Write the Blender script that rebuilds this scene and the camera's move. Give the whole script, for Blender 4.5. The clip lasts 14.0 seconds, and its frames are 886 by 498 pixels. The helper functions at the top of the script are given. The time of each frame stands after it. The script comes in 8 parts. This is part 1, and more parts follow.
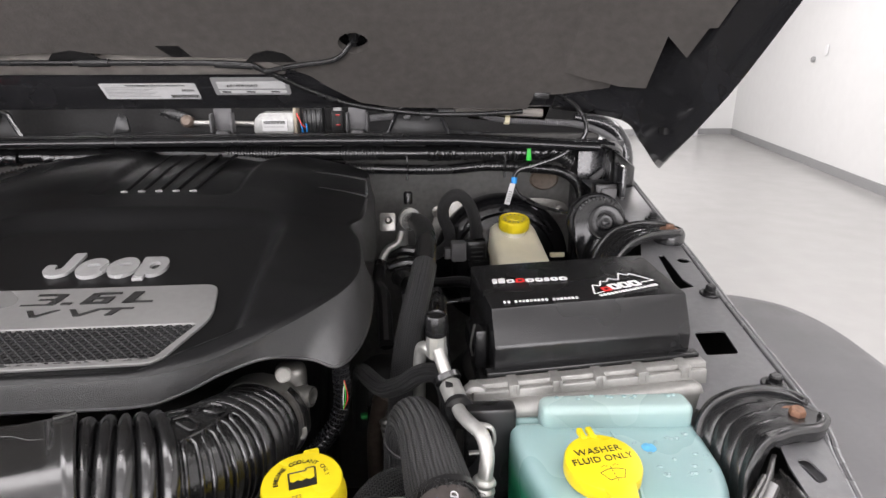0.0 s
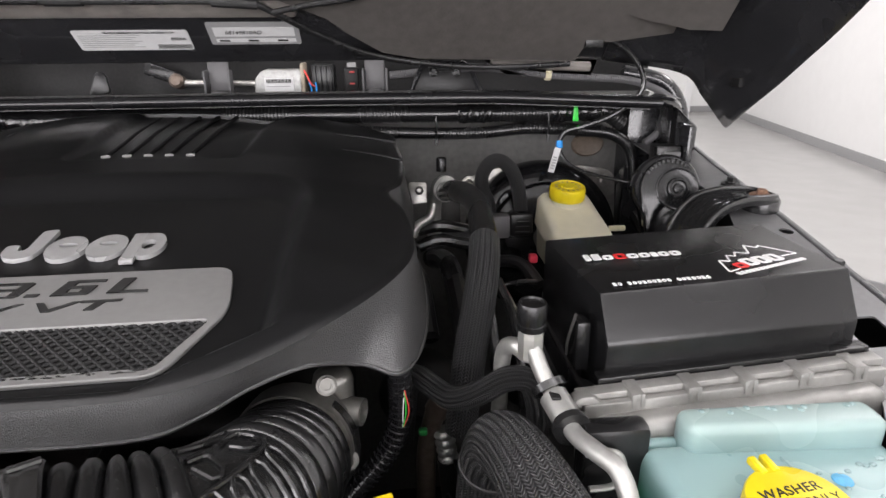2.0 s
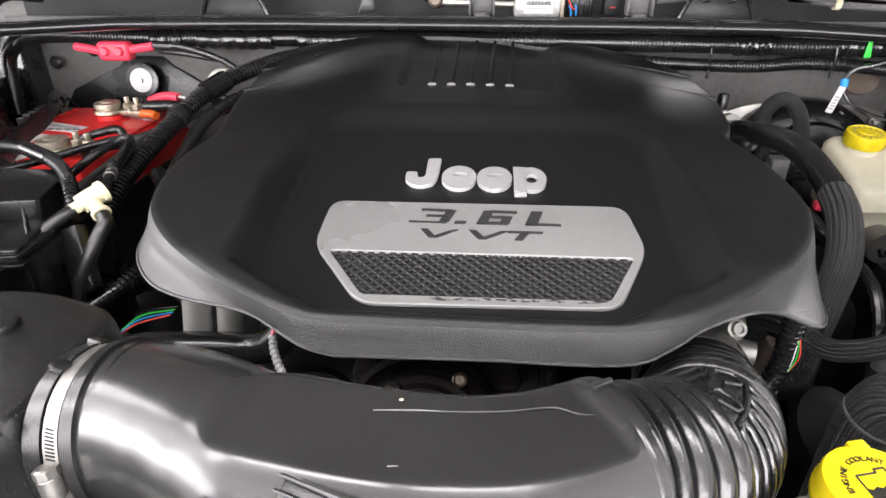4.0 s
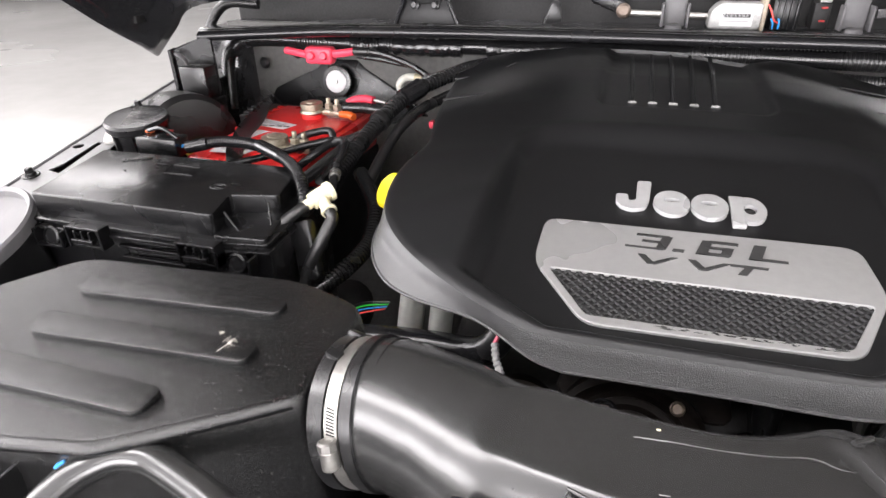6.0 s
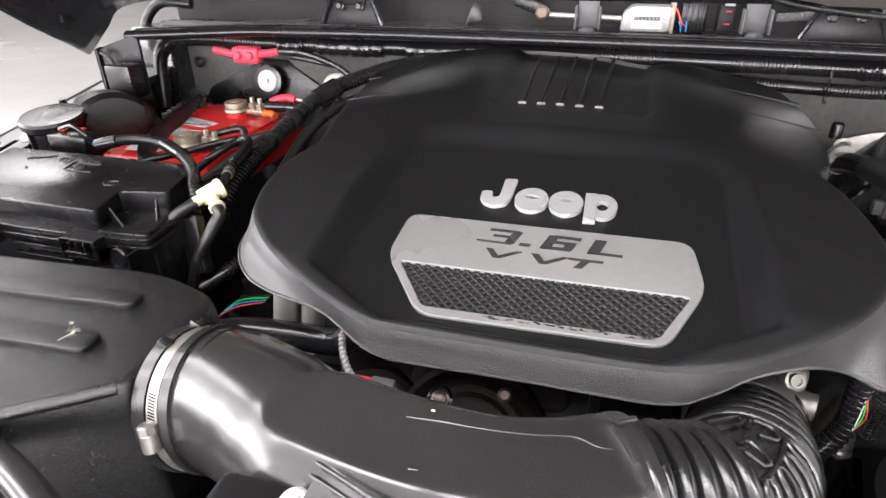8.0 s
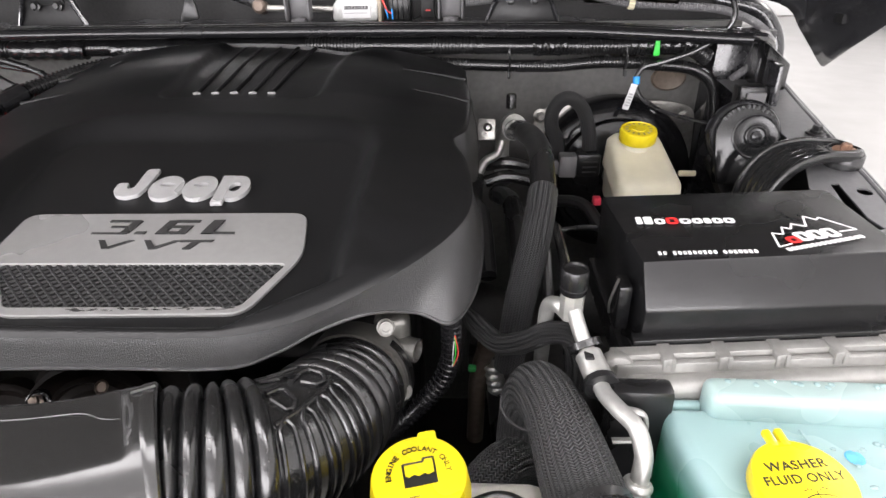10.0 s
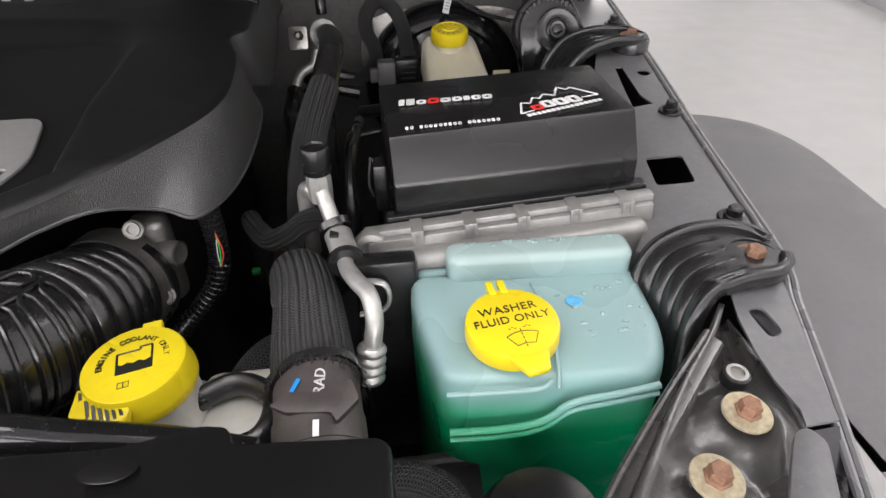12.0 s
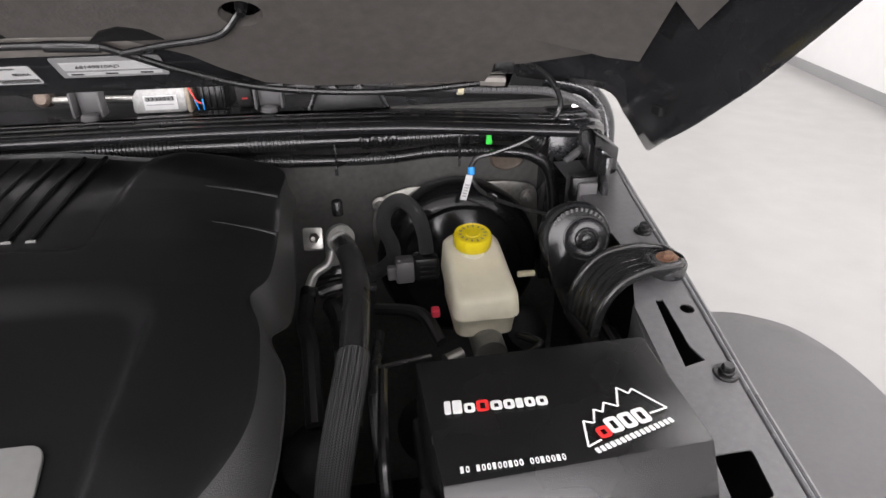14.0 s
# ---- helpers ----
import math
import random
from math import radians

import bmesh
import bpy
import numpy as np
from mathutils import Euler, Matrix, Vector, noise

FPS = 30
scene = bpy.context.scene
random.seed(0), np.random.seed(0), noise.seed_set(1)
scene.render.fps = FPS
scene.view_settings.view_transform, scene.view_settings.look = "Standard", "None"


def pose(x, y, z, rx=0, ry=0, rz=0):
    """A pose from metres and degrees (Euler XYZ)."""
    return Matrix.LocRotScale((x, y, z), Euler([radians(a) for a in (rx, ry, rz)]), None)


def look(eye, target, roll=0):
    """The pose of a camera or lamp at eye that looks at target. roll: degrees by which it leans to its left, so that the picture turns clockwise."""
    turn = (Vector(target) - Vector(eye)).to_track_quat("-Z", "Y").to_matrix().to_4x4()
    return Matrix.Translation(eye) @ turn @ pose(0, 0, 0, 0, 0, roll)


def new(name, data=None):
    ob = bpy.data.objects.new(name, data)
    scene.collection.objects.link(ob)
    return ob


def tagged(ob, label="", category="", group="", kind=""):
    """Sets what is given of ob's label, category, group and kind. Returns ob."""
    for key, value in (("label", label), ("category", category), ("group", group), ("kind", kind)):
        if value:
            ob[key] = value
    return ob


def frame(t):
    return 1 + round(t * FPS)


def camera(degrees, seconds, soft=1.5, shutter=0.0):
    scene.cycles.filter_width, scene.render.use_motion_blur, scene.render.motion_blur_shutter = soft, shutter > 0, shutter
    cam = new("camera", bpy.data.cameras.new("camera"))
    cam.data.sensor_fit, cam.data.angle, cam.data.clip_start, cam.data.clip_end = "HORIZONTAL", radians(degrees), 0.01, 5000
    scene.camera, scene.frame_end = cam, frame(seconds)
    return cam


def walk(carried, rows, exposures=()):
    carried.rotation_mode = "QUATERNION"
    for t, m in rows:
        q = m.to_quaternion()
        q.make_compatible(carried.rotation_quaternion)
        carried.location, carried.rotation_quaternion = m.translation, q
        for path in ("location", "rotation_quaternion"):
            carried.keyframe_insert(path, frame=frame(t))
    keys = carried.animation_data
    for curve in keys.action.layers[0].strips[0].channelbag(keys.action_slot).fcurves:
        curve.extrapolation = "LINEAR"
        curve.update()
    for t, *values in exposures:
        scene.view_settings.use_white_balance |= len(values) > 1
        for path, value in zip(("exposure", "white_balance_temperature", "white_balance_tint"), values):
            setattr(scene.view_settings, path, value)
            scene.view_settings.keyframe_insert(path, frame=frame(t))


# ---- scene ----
cam = camera(73.9, 14.0)
PATH = [
    (0, (0.356, 0.055, 1.303), (0.484, 1.951, 0.679), -0.1),
    (0.5, (0.357, 0.111, 1.266), (0.501, 2.005, 0.639), -0.1),
    (1, (0.32, 0.142, 1.256), (0.461, 2.032, 0.615), -0.4),
    (1.5, (0.312, 0.165, 1.251), (0.472, 2.045, 0.59), -0.4),
    (2, (0.295, 0.177, 1.254), (0.464, 2.051, 0.575), -0.5),
    (2.5, (0.24, 0.172, 1.256), (0.411, 2.025, 0.525), -0.5),
    (3, (0.18, 0.172, 1.26), (0.313, 1.991, 0.44), -0.6),
    (3.5, (0.126, 0.165, 1.268), (0.117, 1.95, 0.366), -0.5),
    (3.7, (0.105, 0.161, 1.272), (0.03, 1.929, 0.34), -0.5),
    (4, (0.073, 0.159, 1.287), (-0.082, 1.913, 0.339), -0.2),
    (4.2, (0.048, 0.158, 1.296), (-0.152, 1.904, 0.34), -0.2),
    (6.3, (-0.002, 0.133, 1.314), (-0.552, 1.797, 0.351), -1.1),
    (6.5, (0.001, 0.136, 1.314), (-0.552, 1.799, 0.35), -1.0),
    (7, (0.016, 0.14, 1.312), (-0.535, 1.803, 0.348), -1.0),
    (7.5, (0.055, 0.14, 1.316), (-0.48, 1.809, 0.352), -1.0),
    (8, (0.108, 0.148, 1.318), (-0.399, 1.824, 0.352), -0.8),
    (8.5, (0.162, 0.156, 1.315), (-0.313, 1.841, 0.348), -0.7),
    (9, (0.226, 0.17, 1.307), (-0.156, 1.881, 0.345), -0.6),
    (9.2, (0.246, 0.181, 1.304), (-0.071, 1.902, 0.337), -0.7),
    (11.3, (0.414, 0.127, 1.29), (0.532, 1.883, 0.34), -1.2),
    (11.5, (0.427, 0.135, 1.268), (0.566, 1.881, 0.303), -1.1),
    (12, (0.425, 0.144, 1.255), (0.6, 1.791, 0.135), -1.2),
    (12.5, (0.421, 0.149, 1.262), (0.626, 1.766, 0.104), -1.1),
    (13, (0.406, 0.184, 1.318), (0.628, 1.806, 0.169), -1.5),
    (13.5, (0.39, 0.259, 1.342), (0.619, 1.919, 0.249), -1.5),
    (14, (0.398, 0.28, 1.388), (0.64, 2.021, 0.434), -0.8),
]
walk(cam, [(t, look(eye, target, roll)) for t, eye, target, roll in PATH],
     exposures=[(0, -0.15), (1, -0.35), (2, -0.25), (3, 0.25), (3.5, 0.47), (4, 0.56), (6.5, 0.58), (8.5, 0.58), (9, 0.72), (10, 0.3), (11.5, -0.27), (12, -0.38), (12.5, -0.45), (13, -0.44), (13.5, -0.3), (14, -0.1)])


# ---- world, lamps, exposure ----
world = bpy.data.worlds.new("world")
scene.world = world
world.use_nodes = True
world.node_tree.nodes["Background"].inputs[0].default_value = (0.9, 0.95, 1.0, 1)
world.node_tree.nodes["Background"].inputs[1].default_value = 0.15
scene.view_settings.exposure = 0.0


def ceiling_lamp(x, y, w, d, power):
    data = bpy.data.lights.new("ceiling_lamp", "AREA")
    data.shape, data.size, data.size_y, data.energy, data.color = "RECTANGLE", w, d, power, (1.0, 0.955, 0.97)
    ob = new("ceiling_lamp", data)
    ob.matrix_world = pose(x, y, 3.44)
    return ob


# panels out of view, placed by reflections; some added to brighten floor and walls
for lx, ly, lw, ld, lp in ((-3.6, -0.5, 2.0, 0.8, 55.0), (-1.2, -0.4, 2.0, 0.8, 55.0), (1.2, -0.4, 2.0, 0.8, 45.0), (-1.3, -3.4, 2.3, 0.4, 30.0), (-3.9, 1.75, 2.0, 1.9, 112.0), (3.2, 2.0, 0.8, 2.2, 70.0), (-6.6, 5.6, 1.8, 1.8, 90.0), (-2.6, 6.4, 0.8, 2.0, 60.0), (-11.0, 8.0, 1.8, 1.8, 110.0), (2.6, 6.5, 0.6, 2.2, 150.0)):
    ceiling_lamp(lx, ly, lw, ld, lp)

# daylight for an unseen window behind the viewer, assumed from the highlights
WIN = (-4.2, 2.4, 0.55, 2.9)
sky = bpy.data.lights.new("window_daylight", "AREA")
sky.shape, sky.size, sky.size_y, sky.energy, sky.color = "RECTANGLE", WIN[1] - WIN[0] - 0.1, WIN[3] - WIN[2] - 0.1, 480.0, (1.0, 0.96, 0.985)
new("window_daylight", sky).matrix_world = pose((WIN[0] + WIN[1]) / 2, -5.09, (WIN[2] + WIN[3]) / 2, 90, 0, 0)

# second unseen window, on the west wall, fitted to the intake pipe's highlight
WIN2 = (-4.4, 1.6, 1.4, 3.25)
sky = bpy.data.lights.new("window_daylight", "AREA")
sky.shape, sky.size, sky.size_y, sky.energy, sky.color = "RECTANGLE", WIN2[1] - WIN2[0] - 0.1, WIN2[3] - WIN2[2] - 0.1, 340.0, (1.0, 0.96, 0.985)
new("window_daylight", sky).matrix_world = pose(-6.59, (WIN2[0] + WIN2[1]) / 2, (WIN2[2] + WIN2[3]) / 2, 90, 0, -90)

# ---- helpers ----


def part(name, bm, material, parent=None, label="", smooth=True, angle=0.6):
    me = bpy.data.meshes.new(name)
    bmesh.ops.recalc_face_normals(bm, faces=bm.faces)
    bm.to_mesh(me)
    bm.free()
    for p in me.polygons:
        p.use_smooth = smooth
    if smooth:
        me.set_sharp_from_angle(angle=angle)
    me.materials.append(material)
    ob = new(name, me)
    if parent:
        ob.parent = parent
    if label:
        ob["label"] = label
    return ob


def thing(name, label, category, at=(0, 0, 0), group="", kind=""):
    ob = new(name)
    ob.location = at
    ob.empty_display_size = 0.02
    tagged(ob, label, category, group, kind)
    return ob


def settle(root):
    """Parts are modelled in world metres; shift them so that the thing's empty can stand at its base."""
    for child in root.children:
        child.matrix_parent_inverse = Matrix.Translation(root.location).inverted()
    return root


def bevel(bm, width, segs=2, angle=0.5):
    es = [e for e in bm.edges if len(e.link_faces) == 2 and e.calc_face_angle(0) > angle]
    if width and es:
        bmesh.ops.bevel(bm, geom=es, offset=width, segments=segs, affect="EDGES", profile=0.5, clamp_overlap=True)
    return bm


def box(x0, x1, y0, y1, z0, z1, b=0.0, segs=2, m=None):
    bm = bmesh.new()
    bmesh.ops.create_cube(bm, size=1.0)
    for v in bm.verts:
        v.co = Vector(((x0 + x1) / 2 + v.co.x * (x1 - x0), (y0 + y1) / 2 + v.co.y * (y1 - y0), (z0 + z1) / 2 + v.co.z * (z1 - z0)))
    bevel(bm, b, segs)
    if m is not None:
        bmesh.ops.transform(bm, matrix=m, verts=bm.verts)
    return bm


def join(*bms):
    out = bms[0]
    for b in bms[1:]:
        me = bpy.data.meshes.new("tmp")
        b.to_mesh(me)
        b.free()
        out.from_mesh(me)
        bpy.data.meshes.remove(me)
    return out


def prism(pts, depth, b=0.0, segs=2, m=None):
    """A polygon in x, y (z = 0 or per point) pushed down by depth along -z."""
    bm = bmesh.new()
    pts = [(p[0], p[1], p[2] if len(p) > 2 else 0.0) for p in pts]
    top = [bm.verts.new(p) for p in pts]
    low = [bm.verts.new((p[0], p[1], p[2] - depth)) for p in pts]
    bm.faces.new(top)
    bm.faces.new(low[::-1])
    n = len(pts)
    for i in range(n):
        bm.faces.new((top[i], low[i], low[(i + 1) % n], top[(i + 1) % n]))
    bmesh.ops.recalc_face_normals(bm, faces=bm.faces)
    bevel(bm, b, segs)
    if m is not None:
        bmesh.ops.transform(bm, matrix=m, verts=bm.verts)
    return bm


def rounded(pts, r, n=4):
    """Round the corners of a 2D (or 3D) polygon."""
    out = []
    k = len(pts)
    vs = [Vector((*p, 0.0)) if len(p) == 2 else Vector(p) for p in pts]
    for i in range(k):
        a, p, c = vs[i - 1], vs[i], vs[(i + 1) % k]
        ri = r[i] if isinstance(r, (list, tuple)) else r
        d0 = min(ri, (a - p).length * 0.48)
        d1 = min(ri, (c - p).length * 0.48)
        s, e = p + (a - p).normalized() * d0, p + (c - p).normalized() * d1
        for j in range(n + 1):
            t = j / n
            out.append(((1 - t) ** 2 * s + 2 * t * (1 - t) * p + t * t * e)[:])
    return out


def spline(pts, n=8):
    """Points of a smooth line through the given ones."""
    ps = [Vector(p) for p in pts]
    ext = [2 * ps[0] - ps[1]] + ps + [2 * ps[-1] - ps[-2]]
    out = []
    for i in range(1, len(ext) - 2):
        a, b, c, d = ext[i - 1 : i + 3]
        for j in range(n):
            t = j / n
            out.append(0.5 * (2 * b + (c - a) * t + (2 * a - 5 * b + 4 * c - d) * t * t + (3 * b - a - 3 * c + d) * t**3))
    return out + [ps[-1]]


def tube(pts, r, seg=12, n=8, ring=None, cap=True, flat=1.0, up=(0, 0, 1)):
    """A tube along a smooth line. r: number or function of (arc length, share); ring: (pitch, depth) corrugation; flat: height/width."""
    ps = spline(pts, n) if n else [Vector(p) for p in pts]
    if ring:
        pitch, depth = ring
        dense = []
        total = sum((b - a).length for a, b in zip(ps, ps[1:]))
        step = pitch / (6 if pitch < 0.008 else 12)
        want, run = 0.0, 0.0
        for a, b in zip(ps, ps[1:]):
            ln = (b - a).length
            while want <= run + ln and ln > 1e-9:
                dense.append(a.lerp(b, (want - run) / ln))
                want += step
            run += ln
        ps = dense
    bm = bmesh.new()
    rings = []
    run = 0.0
    total = sum((b - a).length for a, b in zip(ps, ps[1:]))
    side = None
    for i, p in enumerate(ps):
        if i:
            run += (p - ps[i - 1]).length
        d = (ps[min(i + 1, len(ps) - 1)] - ps[max(i - 1, 0)]).normalized()
        if side is None:
            side = d.cross(Vector(up))
            if side.length < 0.1:
                side = d.cross(Vector((0, 1, 0)))
        side = (side - d * side.dot(d)).normalized()
        top = side.cross(d)
        rr = r(run / total) if callable(r) else r
        if ring:
            ph = (run / ring[0]) % 1.0
            rr += ring[1] * ((1.0 if 0.2 < ph < 0.7 else 0.0) if ring[0] < 0.008 else math.sqrt(max(0.0, math.sin(math.pi * ph))))
        vs = []
        for k in range(seg):
            a = 2 * math.pi * k / seg
            vs.append(bm.verts.new(p + side * (math.cos(a) * rr) + top * (math.sin(a) * rr * flat)))
        rings.append(vs)
    for a, b in zip(rings, rings[1:]):
        for k in range(seg):
            bm.faces.new((a[k], a[(k + 1) % seg], b[(k + 1) % seg], b[k]))
    if cap:
        bm.faces.new(rings[0][::-1])
        bm.faces.new(rings[-1])
    uv = bm.loops.layers.uv.new("along")
    bm.verts.index_update()
    circ = 2 * math.pi * (r(0.5) if callable(r) else r)
    for f in bm.faces:
        for lo in f.loops:
            i = lo.vert.index
            k = i % seg
            wrap = 1.0 if k == 0 and any(l2.vert.index % seg == seg - 1 for l2 in f.loops) else 0.0
            lo[uv].uv = ((k / seg + wrap) * circ, (i // seg) / max(1, len(rings) - 1) * total)
    return bm


def lathe(profile, seg=32, m=None, wobble=None):
    """profile: (radius, height) pairs, turned round z. wobble: function of (angle, radius, height) -> radius."""
    bm = bmesh.new()
    rings = []
    for rad, h in profile:
        vs = []
        for k in range(seg):
            a = 2 * math.pi * k / seg
            rr = wobble(a, rad, h) if wobble else rad
            vs.append(bm.verts.new((math.cos(a) * rr, math.sin(a) * rr, h)))
        rings.append(vs)
    for a, b in zip(rings, rings[1:]):
        for k in range(seg):
            bm.faces.new((a[k], a[(k + 1) % seg], b[(k + 1) % seg], b[k]))
    bm.faces.new(rings[0][::-1])
    bm.faces.new(rings[-1])
    if m is not None:
        bmesh.ops.transform(bm, matrix=m, verts=bm.verts)
    return bm


def aim(at, way):
    """A pose at a place with z along way."""
    return Matrix.Translation(at) @ Vector(way).to_track_quat("Z", "Y").to_matrix().to_4x4()


def lettering(text, size, m, depth=0.0004, shear=0.0, wide=1.0, spacing=1.0, bold=0.0, align="CENTER"):
    cu = bpy.data.curves.new("lettering", "FONT")
    cu.body, cu.size, cu.extrude, cu.shear, cu.space_character, cu.offset = text, size, depth, shear, spacing, bold
    cu.align_x, cu.align_y = align, "CENTER"
    cu.resolution_u = 3
    ob = bpy.data.objects.new("lettering", cu)
    me = bpy.data.meshes.new_from_object(ob)
    bm = bmesh.new()
    bm.from_mesh(me)
    bpy.data.objects.remove(ob)
    bpy.data.curves.remove(cu)
    bpy.data.meshes.remove(me)
    bmesh.ops.transform(bm, matrix=m @ Matrix.Diagonal((wide, 1, 1, 1)), verts=bm.verts)
    return bm


def smooth(x, a, b):
    t = min(1.0, max(0.0, (x - a) / (b - a)))
    return t * t * (3 - 2 * t)


# ---- materials ----


def material(name, base, rough=0.5, metal=0.0, spec=0.5, vary=0.15, scale=40.0, bump=0.0, bump_scale=600.0, dust=0.0, coat=0.0, dark=None, rough_vary=0.1, trans=0.0, ior=1.45, sss=0.0):
    """A painted, plastic or metal surface: two scales of colour change, uneven gloss, fine relief and dust specks."""
    m = bpy.data.materials.new(name)
    m.use_nodes = True
    nt = m.node_tree
    n, l = nt.nodes, nt.links
    bs = n["Principled BSDF"]
    tc = n.new("ShaderNodeTexCoord")
    big = n.new("ShaderNodeTexNoise")
    big.inputs["Scale"].default_value, big.inputs["Detail"].default_value = scale * 0.25, 3
    fine = n.new("ShaderNodeTexNoise")
    fine.inputs["Scale"].default_value, fine.inputs["Detail"].default_value = scale * 4, 5
    l.new(tc.outputs["Object"], big.inputs["Vector"])
    l.new(tc.outputs["Object"], fine.inputs["Vector"])
    add = n.new("ShaderNodeMath")
    add.operation = "ADD"
    l.new(big.outputs["Fac"], add.inputs[0])
    l.new(fine.outputs["Fac"], add.inputs[1])
    ramp = n.new("ShaderNodeMapRange")
    ramp.inputs[1].default_value, ramp.inputs[2].default_value = 0.7, 1.3
    l.new(add.outputs[0], ramp.inputs[0])
    mix = n.new("ShaderNodeMix")
    mix.data_type = "RGBA"
    lo = dark or tuple(c * (1 - vary) for c in base)
    hi = tuple(min(1, c * (1 + vary)) for c in base)
    mix.inputs[6].default_value, mix.inputs[7].default_value = (*lo, 1), (*hi, 1)
    l.new(ramp.outputs[0], mix.inputs[0])
    colour = mix.outputs[2]
    if dust:
        sp = n.new("ShaderNodeTexNoise")
        sp.inputs["Scale"].default_value, sp.inputs["Detail"].default_value = 620, 1
        l.new(tc.outputs["Object"], sp.inputs["Vector"])
        cut = n.new("ShaderNodeMapRange")
        cut.inputs[1].default_value, cut.inputs[2].default_value, cut.inputs[4].default_value = 0.68, 0.74, dust
        l.new(sp.outputs["Fac"], cut.inputs[0])
        dm = n.new("ShaderNodeMix")
        dm.data_type = "RGBA"
        dm.inputs[7].default_value = (0.35, 0.33, 0.3, 1)
        l.new(cut.outputs[0], dm.inputs[0])
        l.new(colour, dm.inputs[6])
        colour = dm.outputs[2]
    l.new(colour, bs.inputs["Base Color"])
    rr = n.new("ShaderNodeMapRange")
    rr.inputs[1].default_value, rr.inputs[2].default_value = 0.35, 0.65
    rr.inputs[3].default_value, rr.inputs[4].default_value = max(0.02, rough - rough_vary), min(1, rough + rough_vary)
    l.new(big.outputs["Fac"], rr.inputs[0])
    l.new(rr.outputs[0], bs.inputs["Roughness"])
    bs.inputs["Metallic"].default_value = metal
    bs.inputs["Specular IOR Level"].default_value = spec
    bs.inputs["Coat Weight"].default_value = coat
    bs.inputs["Coat Roughness"].default_value = 0.08
    bs.inputs["Transmission Weight"].default_value = trans
    bs.inputs["IOR"].default_value = ior
    if sss:
        bs.inputs["Subsurface Weight"].default_value = sss
        bs.inputs["Subsurface Radius"].default_value = (0.02, 0.02, 0.018)
        bs.inputs["Subsurface Scale"].default_value = 0.6
    if bump:
        bt = n.new("ShaderNodeTexNoise")
        bt.inputs["Scale"].default_value, bt.inputs["Detail"].default_value = bump_scale, 3
        l.new(tc.outputs["Object"], bt.inputs["Vector"])
        bp = n.new("ShaderNodeBump")
        bp.inputs["Strength"].default_value, bp.inputs["Distance"].default_value = min(1.0, bump), 0.001
        l.new(bt.outputs["Fac"], bp.inputs["Height"])
        l.new(bp.outputs[0], bs.inputs["Normal"])
    return m


def braid(name, base, pitch=0.0026, rough=0.45):
    """Woven sleeve: crossed strands along the tube's own coordinates."""
    m = material(name, base, rough, vary=0.3)
    nt = m.node_tree
    n, l = nt.nodes, nt.links
    uv = n.new("ShaderNodeUVMap")
    uv.uv_map = "along"
    sep = n.new("ShaderNodeSeparateXYZ")
    l.new(uv.outputs[0], sep.inputs[0])

    def op(kind, a, b=None):
        q = n.new("ShaderNodeMath")
        q.operation = kind
        for i, v in enumerate((a, b)):
            if v is None:
                continue
            if isinstance(v, (int, float)):
                q.inputs[i].default_value = v
            else:
                l.new(v, q.inputs[i])
        return q.outputs[0]

    # columns of slanted strands that turn back from column to column
    zig = op("PINGPONG", sep.outputs[0], pitch)
    strand = op("SINE", op("MULTIPLY", op("ADD", sep.outputs[1], op("MULTIPLY", zig, 0.9)), 2 * math.pi / (pitch * 0.85)))
    column = op("ABSOLUTE", op("SINE", op("MULTIPLY", sep.outputs[0], math.pi / pitch)))
    h = op("ADD", op("MULTIPLY", strand, 0.7), op("SUBTRACT", op("MULTIPLY", column, 1.0), 0.45))
    bp = n.new("ShaderNodeBump")
    bp.inputs["Strength"].default_value, bp.inputs["Distance"].default_value = 1.0, 0.0016
    l.new(h, bp.inputs["Height"])
    bs = n["Principled BSDF"]
    l.new(bp.outputs[0], bs.inputs["Normal"])
    # groove shade and strand highlights are put into the colour by weave height
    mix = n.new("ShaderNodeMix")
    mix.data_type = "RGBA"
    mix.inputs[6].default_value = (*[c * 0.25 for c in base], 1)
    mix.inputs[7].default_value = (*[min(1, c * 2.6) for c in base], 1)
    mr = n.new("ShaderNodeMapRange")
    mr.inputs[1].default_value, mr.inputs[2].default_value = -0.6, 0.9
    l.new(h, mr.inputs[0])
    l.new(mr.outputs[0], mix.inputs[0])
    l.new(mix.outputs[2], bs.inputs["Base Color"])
    return m


COVER = material("cover_plastic", (0.0070, 0.0072, 0.0077), 0.38, spec=0.43, bump=0.14, bump_scale=1800, vary=0.1, dust=0.03, rough_vary=0.03)
# same plastic as COVER; the paler base puts its front sheen into colour
SKIRT = material("cover_skirt_plastic", (0.040, 0.040, 0.041), 0.42, spec=1.0, bump=0.8, bump_scale=1100, vary=0.15, coat=0.1, rough_vary=0.04)
PLASTIC = material("black_plastic", (0.007, 0.007, 0.0075), 0.27, spec=0.6, bump=0.16, bump_scale=1100, vary=0.2, dust=0.02, rough_vary=0.04)
PIPE = material("satin_pipe_plastic", (0.020, 0.0200, 0.0200), 0.22, vary=0.12, dust=0.006, rough_vary=0.03, spec=0.9, bump=0.06, bump_scale=350, coat=0.15)
GLOSS = material("glossy_black_plastic", (0.01, 0.01, 0.011), 0.2, vary=0.2, dust=0.1)
RUBBER = material("black_rubber", (0.011, 0.011, 0.0115), 0.27, spec=0.9, vary=0.25, bump=0.1, dust=0.1)
PAINT = material("black_car_paint", (0.02, 0.02, 0.022), 0.22, vary=0.2, coat=0.6, dust=0.12)
